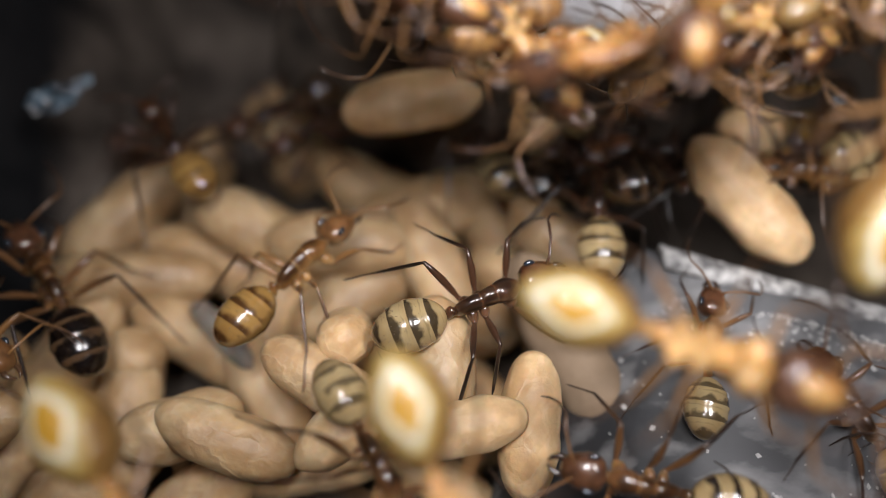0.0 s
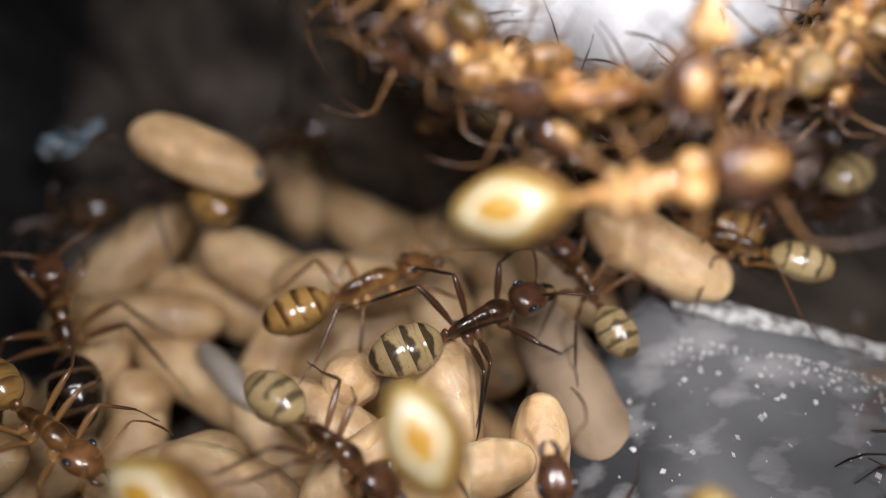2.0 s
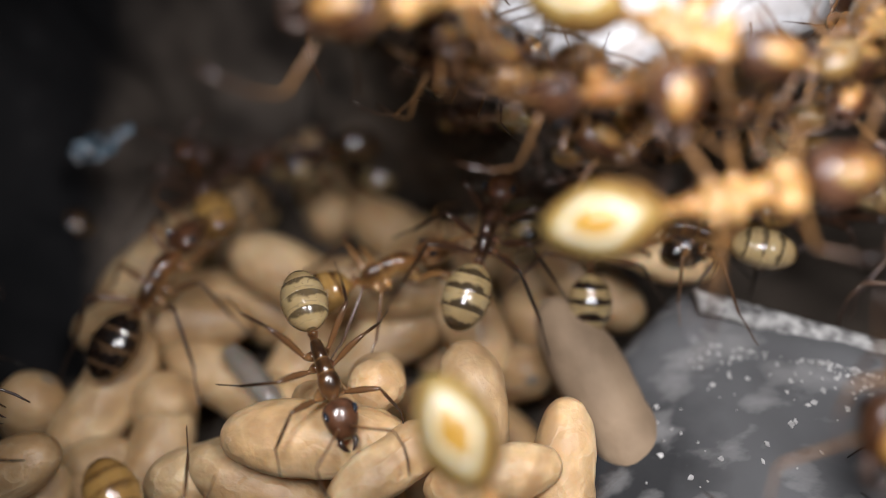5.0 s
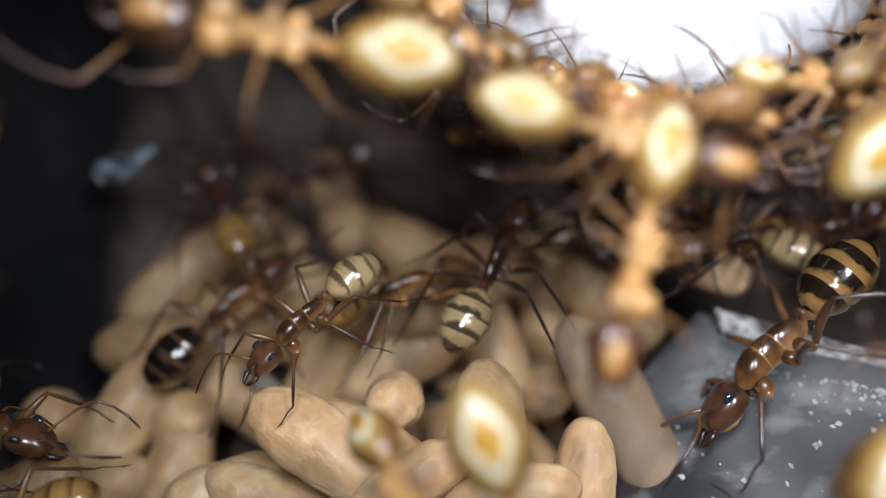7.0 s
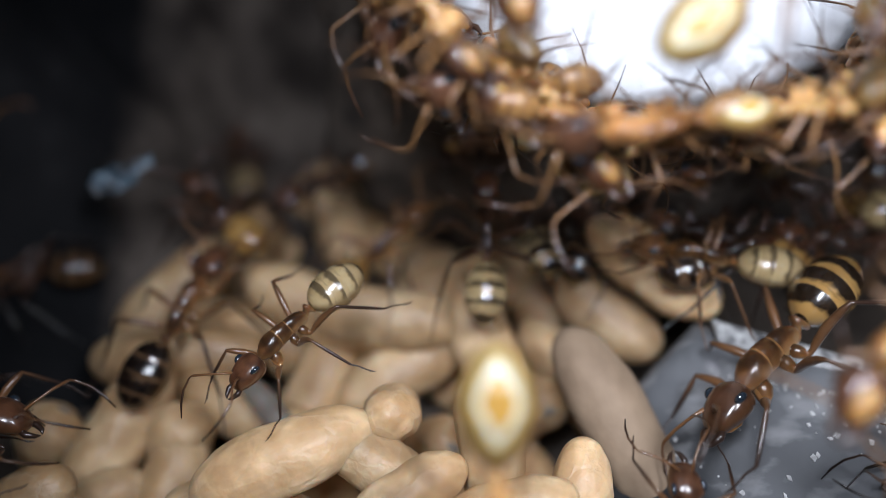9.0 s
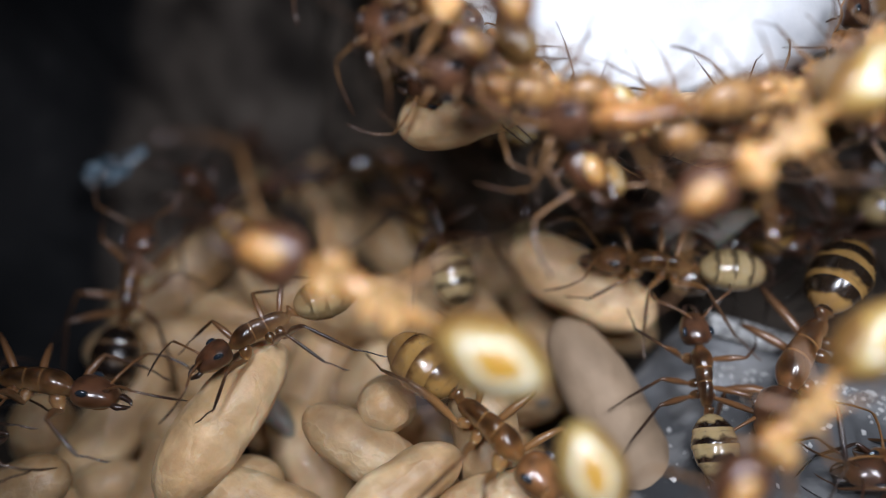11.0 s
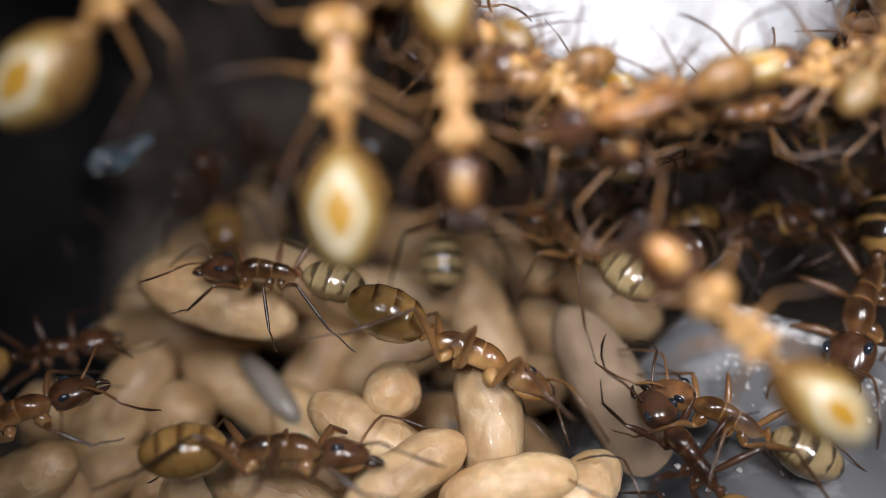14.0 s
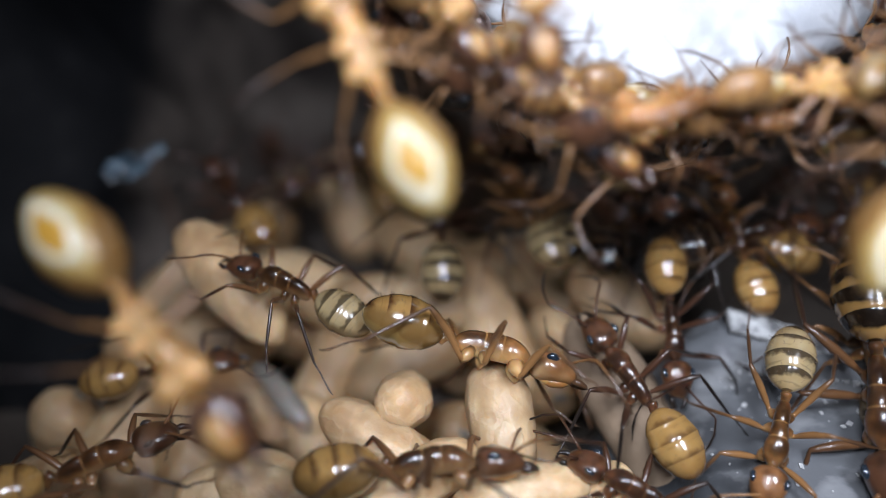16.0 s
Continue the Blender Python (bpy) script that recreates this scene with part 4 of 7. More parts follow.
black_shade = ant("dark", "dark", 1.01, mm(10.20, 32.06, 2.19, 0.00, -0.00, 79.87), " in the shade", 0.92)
right_cluster = ant("dark", "amber", 0.85, mm(24.25, 29.76, 3.70, -21.32, -4.77, 20.81), " in the shade", 0.92)
low_right = ant("dark", "amber", 0.81, mm(12.28, 3.49, 6.93, 18.96, -2.79, 145.60), " climbing over the brood", 0.92)
edge_late = ant("amber", "striped", 0.99, mm(32.54, 22.61, 7.14, 3.65, -11.98, 97.97), " on the grey plate", 0.92)
shade_1 = ant("dark", "amber", 0.99, mm(-12.34, 29.86, 4.21, 0.00, -0.00, 122.80), " in the shade", 0.92)
shade_2 = ant("dark", "dark", 0.99, mm(-7.39, 34.45, 1.66, 0.00, -0.00, -145.12), " in the shade", 0.92)
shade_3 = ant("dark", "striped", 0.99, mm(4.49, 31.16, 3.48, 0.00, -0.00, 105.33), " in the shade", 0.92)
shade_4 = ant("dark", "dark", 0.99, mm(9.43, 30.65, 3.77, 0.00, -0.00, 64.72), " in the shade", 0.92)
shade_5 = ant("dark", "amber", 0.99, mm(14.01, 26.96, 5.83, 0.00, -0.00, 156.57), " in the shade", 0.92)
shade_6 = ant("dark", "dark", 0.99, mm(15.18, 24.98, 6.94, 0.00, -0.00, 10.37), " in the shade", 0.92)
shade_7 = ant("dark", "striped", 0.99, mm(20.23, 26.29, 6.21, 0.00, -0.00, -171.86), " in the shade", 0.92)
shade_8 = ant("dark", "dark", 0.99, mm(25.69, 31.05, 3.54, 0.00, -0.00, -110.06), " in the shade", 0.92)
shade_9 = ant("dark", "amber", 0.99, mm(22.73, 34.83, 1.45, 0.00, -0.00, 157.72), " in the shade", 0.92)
rim_19 = ant("dark", "dark", 0.92, mm(-2.33, 36.27, 11.66, -168.38, -87.66, 30.89), " in the dark below the plug", 0.74)
rim_20 = ant("dark", "striped", 0.91, mm(2.49, 31.54, 7.81, 64.45, 37.77, 134.36), " in the dark below the plug", 0.74)
rim_21 = ant("dark", "striped", 0.93, mm(11.63, 28.62, 7.61, -55.13, -49.56, -33.63), " in the dark below the plug", 0.74)
rim_22 = ant("dark", "dark", 0.85, mm(19.91, 30.60, 9.35, -30.68, -59.64, -24.64), " in the dark below the plug", 0.74)


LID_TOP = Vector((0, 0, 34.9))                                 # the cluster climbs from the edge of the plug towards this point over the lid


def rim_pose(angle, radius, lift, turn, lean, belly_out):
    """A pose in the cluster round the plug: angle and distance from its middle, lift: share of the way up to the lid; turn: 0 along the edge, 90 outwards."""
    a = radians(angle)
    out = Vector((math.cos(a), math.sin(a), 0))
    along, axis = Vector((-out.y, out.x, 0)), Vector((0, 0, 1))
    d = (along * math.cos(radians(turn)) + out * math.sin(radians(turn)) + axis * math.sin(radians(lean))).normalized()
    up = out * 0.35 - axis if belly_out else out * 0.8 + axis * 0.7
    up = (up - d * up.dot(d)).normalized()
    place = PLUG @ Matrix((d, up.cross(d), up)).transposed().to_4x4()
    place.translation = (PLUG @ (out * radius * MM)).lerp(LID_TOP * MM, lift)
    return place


RIM = []
rnd = random.Random(21)
for n, r0, r1, up0, up1, hanging in ((8, 12.9, 13.4, 0.0, 0.05, 0.3), (18, 12.7, 13.6, 0.15, 0.26, 0.7), (9, 13.4, 14.2, 0.10, 0.2, 0.6)):
    for i in range(n):
        state = (-174 + 168 * (i + rnd.uniform(0.2, 0.8)) / n, rnd.uniform(r0, r1), rnd.uniform(up0, up1), rnd.choice((0, 180)) + rnd.uniform(-42, 42), rnd.uniform(-22, 22), rnd.random() < hanging)
        gaster = "lozenge" if state[5] and rnd.random() < 0.25 else "dull"
        RIM.append((ant("hanger", gaster, rnd.uniform(0.8, 0.95), rim_pose(*state), " clinging round the white plug", 0.6), state))


def jostle(ob, state, seed):
    """Small restless moves of an ant in the cluster round the plug."""
    rnd = random.Random(seed)
    angle, radius, lift, turn, lean, belly = state
    rows, t = [], 0.0
    while t < 16.0:
        rows.append((t, rim_pose(angle + rnd.uniform(-2.5, 2.5), radius + rnd.uniform(-0.25, 0.25), lift + rnd.uniform(-0.012, 0.012), turn + rnd.uniform(-12, 12), lean + rnd.uniform(-6, 6), belly)))
        t += rnd.uniform(1.1, 2.2)
    walk(ob, rows + [(16.0, rim_pose(*state))])


def motions():
    for i, (ob, state) in enumerate(RIM):
        jostle(ob, state, 200 + i)
        if i % 3 == 0:
            stride(ob, [(0, 16, 8)], 300 + i)
    walk(pane_a, [(0, mm(1.66, 6.22, 12.55, -162.99, 32.37, -66.16)), (0.5, mm(1.58, 6.36, 12.57, -163.98, 33.34, -68.33)), (1, mm(2.06, 6.42, 12.65, -161.64, 32.2, -63.77)), (1.5, mm(2.03, 6.4, 12.52, -161.64, 32.86, -63.56)), (2, mm(2.03, 6.74, 12.4, -160.56, 34.65, -62.95)), (2.5, mm(2.15, 6.74, 12.46, -159.76, 33.87, -60.7)), (3, mm(2.02, 6.93, 12.6, -159.8, 33.87, -60.7)), (3.5, mm(2.06, 6.85, 12.54, -159.89, 33.85, -60.71)), (4, mm(2.19, 6.84, 12.47, -158.66, 33.55, -58.29)), (6.5, mm(2.62, 7.52, 12.81, -162.95, 36.31, -62.3)), (7, mm(2.61, 7.45, 12.54, -162.33, 37.28, -61.91)), (7.5, mm(2.75, 7.5, 12.62, -160.83, 36.46, -59.62)), (8, mm(2.98, 8.08, 13.03, -155.24, 33.82, -50.37)), (8.2, mm(2.8, 7.98, 12.93, -156.45, 34.69, -52.55)), (9.3, mm(0.72, 8.73, 13.53, 167.12, 39.67, -109.65)), (10.3, mm(-2.19, 11.24, 15.73, 142.37, 19.35, -156.62)), (10.5, mm(-2.11, 11.54, 15.99, 141.78, 18.14, -158.3)), (11, mm(-2.04, 13.34, 17.6, 142.1, -16.77, 159.09)), (11.5, mm(-2.61, 15.01, 19.01, 153.77, -31.79, 132.21)), (12, mm(-4.56, 16.25, 20.05, 152.84, -30.43, 135.11)), (12.5, mm(-4.32, 16.92, 20.7, 167.92, -38.74, 109.4)), (13, mm(-3.95, 17.55, 21.26, 176.33, -40.24, 96.56)), (13.5, mm(-3.05, 17.97, 21.58, 177.51, -40.42, 93.94)), (14, mm(-2.91, 17.92, 21.48, 178.32, -39.97, 92.61)), (14.5, mm(-2.54, 17.98, 21.53, -179.82, -39.98, 90)), (15, mm(-2.42, 17.75, 21.37, -179.51, -40.09, 90)), (15.5, mm(-1.86, 17.68, 21.33, 179.46, -40.31, 91.31)), (16, mm(-2.87, 18.74, 22.31, 160.07, -36.17, 122.89))])
    stride(pane_a, [(8.2, 12.8, 16), (15.5, 16, 14)], 1)
    walk(pane_b, [(0, mm(-5.50, 20.90, 22.90, -144.28, 5.82, -13.93)), (0.5, mm(-1.71, 17.52, 20.56, -143.55, 3.37, -10.47)), (1, mm(2.14, 15.62, 19.45, -144.21, 8.08, -16.72)), (1.5, mm(5.53, 15.3, 19.46, -142.99, -3.23, -0.73)), (2, mm(6.96, 14.87, 19.33, -141.61, -8.27, 5.51)), (2.5, mm(5.12, 14.45, 18.81, -142.41, -10.54, 9.17)), (3, mm(4.76, 14.03, 18.45, -141.52, -5.46, 2.69)), (3.5, mm(5.62, 14.04, 18.5, -141.46, -4.42, 1.52)), (4, mm(5.91, 13.94, 18.41, -141.05, -3.39, 0.64)), (4.2, mm(6.28, 14.12, 18.56, -141.03, -3.73, 1.36)), (5.2, mm(9.43, 14.91, 19.16, -141.45, -8.38, 8.68)), (6.3, mm(12.55, 15.73, 19.62, -142.18, -12.58, 15.68)), (6.5, mm(13.77, 16.54, 20.23, -143.08, -15.49, 19.87)), (7, mm(14.94, 18.69, 22.14, -150.93, -29.84, 42.18)), (7.5, mm(13.58, 19.53, 22.92, -167.48, -38.91, 70.57)), (8, mm(14.88, 19.93, 23.34, -167.32, -39.35, 70.44)), (9, mm(20.09, 20.14, 23.56, -156.27, -34.84, 52.47)), (16, mm(19.77, 20.2, 23.11, -156.15, -33.93, 52.95))])
    stride(pane_b, [(0, 2.6, 18), (4.2, 9, 16)], 2)
    walk(pane_c, [(0, mm(-7.06, 6.31, 11.96, -154.96, 26.95, -50.04)), (0.5, mm(-5.46, 6.76, 12.32, -148.17, 19.07, -33.67)), (1, mm(-4.92, 6.71, 12.34, -148.23, 19.16, -33.62)), (1.5, mm(-4, 6.29, 12.03, -147.02, 18.11, -30.61)), (2, mm(-3.52, 6.69, 11.98, -144.38, 17.4, -27.44)), (2.5, mm(-4.24, 6.96, 12.25, -144.29, 16.38, -25.61)), (3, mm(-3.8, 6.79, 12.15, -144.32, 16.4, -25.6)), (3.5, mm(-3.39, 5.65, 11.28, -145.72, 19.3, -29.88)), (4, mm(-3.09, 4.53, 10.34, -147.12, 22.43, -34.1)), (5, mm(-3.5, 1.48, 7.85, -156.84, 32.65, -53.58)), (16, mm(-4.31, 1.42, 7.48, -157.42, 34.72, -52.54))])
    stride(pane_c, [(0, 5, 14)], 3)
    walk(pane_d, [(0, mm(8.82, 10.17, 15.96, -144.87, 9.06, -18.52)), (0.5, mm(8.5, 5.82, 12.7, -157.06, 29.32, -55.08)), (1, mm(9.25, 4.21, 11.54, -170.82, 35.56, -80.17)), (1.5, mm(9.01, 3.99, 11.16, -172.51, 36.47, -82.54)), (2, mm(9.39, 3.84, 10.55, -172.19, 38.47, -82.34)), (3, mm(9.72, 1.11, 8.38, -172.66, 38.21, -82.36)), (16, mm(8.41, 1.12, 6.97, -175.73, 40.44, -82.11))])
    stride(pane_d, [(0, 3, 18)], 4)
    walk(pane_e, [(0, mm(14.43, 15.81, 20.47, -176.2, -35.96, 77.64)), (0.5, mm(15.15, 15.54, 20.38, -162.43, -32.62, 53.66)), (1, mm(15.25, 12.85, 18.36, -150.24, -22.31, 27.88)), (1.5, mm(17.4, 12.3, 17.98, -147.89, -19.72, 23.26)), (2, mm(19.48, 11.21, 17.2, -141.68, -8.6, 5.94)), (3, mm(23.25, 10.38, 16.6, -141.24, -2.02, -1.62)), (16, mm(21.95, 11.86, 15.92, -139.37, 0.65, 0.56))])
    stride(pane_e, [(0, 3, 18)], 5)
    walk(pane_f, [(0, mm(-4.43, 1.2, 8.45, -152.79, 24.74, -45.05)), (4.2, mm(-2.1, 3.1, 9.23, -151.21, 27.71, -43.48)), (5.2, mm(-1.08, 5.52, 11.22, -154.13, 30.71, -48.17)), (6.3, mm(-1.32, 9.41, 14.4, -157.8, -14.78, -67.58)), (6.5, mm(-1.37, 9.06, 14.1, -157.93, -14.68, -67.43)), (7, mm(-1.11, 8.84, 13.75, -154.43, -14.98, -64.48)), (7.5, mm(-2.2, 9.16, 14.04, -166.93, -10.9, -77.04)), (8, mm(-2.99, 9.15, 13.96, -166.79, -10.45, -77.09)), (8.2, mm(-3.18, 8.5, 13.39, -170.17, -4.83, -79.42)), (9.2, mm(-4.89, 4.12, 9.49, 179.96, 41.35, -90)), (16, mm(-5.69, 1.91, 7.93, 179.14, 40.62, -90))])
    stride(pane_f, [(5, 9, 14)], 6)
    walk(pane_g, [(0, mm(18.63, 10.94, 17.25, 162.72, 32.24, -126.16)), (4.2, mm(16.5, 12.2, 17.46, 159.43, 34.03, -127.08)), (6.3, mm(11, 8.79, 13.88, 167.93, 37.97, -109.17)), (6.5, mm(11.23, 8.17, 13.31, 170.05, 38.54, -105.42)), (7, mm(11.86, 6.21, 11.43, 175.49, 40.49, -96.58)), (7.5, mm(12.61, 4.04, 9.66, 179.97, 40.56, -90)), (8.5, mm(13.1, 1.89, 7.59, 179.99, 41.16, -90)), (16, mm(12.77, 1.15, 6.91, 179.14, 40.62, -90))])
    stride(pane_g, [(5, 8.5, 18)], 7)
    walk(pane_h, [(0, mm(5.3, 21.66, 24.03, 144.78, 8.65, -173.88)), (4.2, mm(3.15, 21.08, 24.06, 141.56, 7.86, -173.47)), (5.4, mm(-1.35, 18.77, 22.07, 140.8, 3.84, -176.68)), (6.3, mm(-4.35, 18.65, 22.03, 140.55, -3.19, 176.14)), (6.5, mm(-4.64, 18.52, 21.95, 140.56, -3.97, 175.5)), (7, mm(-5.21, 18.79, 22.34, 139.81, -7.04, 172.09)), (7.5, mm(-8.94, 18.09, 21.69, 139.45, 1.11, -178.67)), (8, mm(-11.74, 18.57, 22.16, 139.95, -9.77, 168.57)), (8.2, mm(-12.46, 18.83, 22.4, 140.18, -11.07, 167.02)), (9, mm(-18.42, 19.83, 23.31, 139.69, -9.86, 168.64)), (10, mm(-24.94, 20.31, 23.81, 138.88, -6.67, 172.53)), (16, mm(-25.24, 19.9, 23.74, 139.89, -7.14, 172.93))])
    stride(pane_h, [(5, 10, 18)], 8)
    walk(pane_i, [(0, mm(9.86, 21.08, 23.96, -144.84, 8.91, -18.3)), (4.2, mm(7.72, 19.33, 22.85, -142.21, 10.93, -16.97)), (6.3, mm(6.08, 16.75, 20.46, -141.41, 9.49, -11.67)), (6.5, mm(5.85, 16.59, 20.3, -141.39, 9.65, -11.54)), (7, mm(5.46, 16.54, 20.34, -140.76, 11.79, -13.7)), (7.5, mm(4.63, 16.88, 20.65, -140.42, 9.71, -11.49)), (8, mm(6.35, 16.55, 20.4, -140.39, 11.7, -13.78)), (8.2, mm(6.59, 16.5, 20.36, -140.34, 11.71, -13.76)), (9.2, mm(11.11, 22.11, 25.31, -146, -25.11, 32.22)), (10.2, mm(14.3, 25.17, 28.07, -145.73, -25.22, 32.14)), (16, mm(14, 25.17, 27.49, -146.3, -24.19, 32.89))])
    stride(pane_i, [(4, 10, 12)], 9)
    walk(pane_j, [(0, mm(8.95, 19.19, 22.51, 176.2, 35.96, -102.36)), (5.5, mm(7.13, 18.9, 22.33, 172.64, 38.8, -102.87)), (6.3, mm(6.03, 15.79, 19.66, 171.83, 38.85, -102.88)), (6.5, mm(5.67, 15.09, 19.06, 170.05, 38.54, -105.42)), (7, mm(5.36, 13.82, 18, 168.84, 39.4, -106.92)), (7.5, mm(5.75, 11.93, 16.41, 158.37, 35.19, -124.48)), (8, mm(8.82, 10.25, 14.93, -169.73, 39.94, -74.26)), (8.2, mm(9.09, 8.99, 13.81, -171.39, 40.33, -76.83)), (9, mm(9.4, 4.87, 10.16, -175.65, 41.11, -83.36)), (16, mm(9.08, 1.63, 7.39, -176.58, 40.51, -83.42))])
    stride(pane_j, [(5.5, 9, 18)], 10)
    walk(pane_k, [(0, mm(18.51, 10.48, 16.91, 157.17, 28.79, -137.06)), (8.5, mm(14.8, 13.38, 17.64, 150.66, 30.27, -138.1)), (9.5, mm(11.1, 11.66, 16.1, 150.4, 30.43, -138.2)), (10.3, mm(9.96, 11.07, 15.56, 150.2, 30.55, -138.28)), (10.5, mm(10.25, 11, 15.49, 152.11, 32.35, -134.55)), (11, mm(10.12, 10.54, 15.28, 149.25, 28.46, -141.87)), (11.5, mm(9.82, 9.45, 14.45, 152.77, 30.96, -135.88)), (12, mm(8.45, 7.81, 13.04, 151.84, 29.52, -137.62)), (12.5, mm(6.05, 6.93, 12.14, 146.84, 24.35, -147.23)), (13.2, mm(3.79, 3.73, 9.41, 146.71, 24.39, -147.26)), (16, mm(3.6, 2.62, 8.35, 146.3, 24.19, -147.11))])
    stride(pane_k, [(8.5, 13.2, 14)], 11)
    walk(pane_l, [(0, mm(8.95, -0.95, 7.89, 176.2, 35.96, -102.36)), (8.5, mm(7.64, 2.43, 8.07, 171.36, 40.4, -103.18)), (9.4, mm(7.14, 5.56, 10.73, 171.25, 40.63, -103.23)), (10.3, mm(7.48, 7.34, 12.24, -171.3, 40.89, -76.72)), (10.5, mm(6.79, 6.89, 11.82, -163.13, 38.72, -64)), (11, mm(5.44, 7.15, 12.29, -163.16, 37.87, -64.33)), (11.5, mm(6.23, 9.01, 14.03, -139.71, 1.51, -2.66)), (11.8, mm(7.51, 12.1, 16.65, -146.25, -23.01, 29.81)), (12, mm(9.74, 13.45, 17.77, -146.69, -23.37, 30.86)), (12.2, mm(13.75, 16.56, 20.33, -147.98, -25.48, 34.59)), (12.5, mm(19.74, 19.63, 22.81, -147.62, -25.43, 34.63)), (16, mm(20.34, 19.82, 22.78, -147.07, -25.29, 34.73))])
    stride(pane_l, [(8.8, 12.6, 18)], 12)
    walk(pane_m, [(0, mm(17.78, 18.8, 22.9, 150.71, 22.16, -151.99)), (8.5, mm(15.68, 20.5, 23.86, 144.39, 22.17, -152.2)), (10.3, mm(11.96, 18.2, 21.89, 143.9, 22.35, -152.34)), (10.5, mm(11.31, 17.73, 21.48, 143.84, 22.37, -152.35)), (11, mm(9.57, 16.41, 20.35, 144.76, 22.32, -152.31)), (11.5, mm(7.48, 14.75, 18.92, 144.66, 20.82, -154.26)), (12, mm(5, 14.65, 18.75, 144.24, 19.02, -155.9)), (12.5, mm(0.4, 10.64, 15.34, 153.65, 31.66, -132.82)), (13, mm(-4.4, 9.86, 14.73, 141.99, 14.82, -160.99)), (13.5, mm(-8.69, 7.66, 12.79, 144.08, 20.08, -154.54)), (14, mm(-10.81, 5.51, 11.07, 145.5, 21.63, -151.79)), (15, mm(-12.6, 2.41, 8.57, 145.22, 21.35, -151.58)), (16, mm(-12.74, 2.6, 8.66, 144.57, 21.35, -151.57))])
    stride(pane_m, [(8.5, 15, 16)], 13)
    walk(pane_n, [(0, mm(-18.1, 14.01, 16.72, -143.97, -2.81, -2.05)), (10, mm(-17.88, 15.54, 19.57, -138.43, 0.05, 0.05)), (11.5, mm(-22.5, 15.6, 19.40, -139.68, -0.43, -0.37)), (12, mm(-17.3, 15.6, 19.5, -140.12, -1.41, 1.43)), (12.5, mm(-10.77, 15.81, 19.8, -139.85, -3.83, 5.05)), (13, mm(-9.76, 17.14, 20.99, -144.38, -20.43, 26.86)), (13.5, mm(-9.48, 19.15, 22.59, -151.21, -29.79, 42.21)), (14, mm(-8.67, 19.83, 23.08, -148.05, -25.47, 34.6)), (14.5, mm(-8.39, 19.8, 23.08, -143.96, -18.61, 23.96)), (15, mm(-8.77, 18.59, 22.15, -139.91, -0.9, 1.84)), (15.5, mm(-8.59, 15.53, 19.55, -145.15, 21.69, -27.48)), (16, mm(-8.3, 12.02, 16.65, -152.65, 31.3, -43.8))])
    stride(pane_n, [(10.5, 16, 16)], 14)
    walk(pane_o, [(0, mm(17.89, 8.22, 15.22, 149.19, -19.88, 144.4)), (11, mm(15.93, 10.5, 15.29, 146.24, -24.66, 147.45)), (12, mm(12.87, 10.38, 15.21, 149.32, -26.87, 142.44)), (12.5, mm(11.22, 10.93, 15.5, 150.62, -28.92, 139.86)), (13, mm(10.23, 11.37, 15.82, 150.89, -29.33, 139.55)), (13.5, mm(8.65, 11.42, 15.97, 141.62, -14, 163.12)), (14, mm(8.17, 12.46, 16.9, 149, -26.66, 143.26)), (14.2, mm(9.04, 13.09, 17.41, 164.05, -37.17, 115.42)), (14.5, mm(9.94, 13.19, 17.47, -178.31, -39.95, 87.64)), (15, mm(11.54, 14.29, 18.3, -159.35, -35.17, 57.57)), (15.5, mm(12.32, 15.7, 19.55, -156.79, -33.93, 52.94)), (16, mm(13.27, 16.94, 20.44, -162.9, -37.44, 64.49))])
    stride(pane_o, [(11, 16, 16)], 15)
    walk(pane_p, [(0, mm(1.87, 22.32, 24.25, -172.93, 35.52, -83.86)), (12, mm(1.7, 21.22, 24.23, -171.58, 39.15, -77.06)), (13, mm(1.51, 18.91, 22.34, -174.74, 40.1, -80.99)), (13.5, mm(1.22, 17.83, 21.45, -171.23, 39.68, -76.31)), (14, mm(0.35, 17.09, 20.78, -175.88, 39.82, -83.58)), (14.5, mm(1.39, 17.18, 20.85, -172.5, 39.38, -78.01)), (15, mm(1.61, 17.7, 21.29, -172.16, 39.45, -77)), (15.5, mm(2, 18.86, 22.29, -171.92, 39.63, -76.97)), (16, mm(2.11, 20.16, 23.42, -172.36, 40.03, -76.89))])
    stride(pane_p, [(12, 16, 12)], 16)
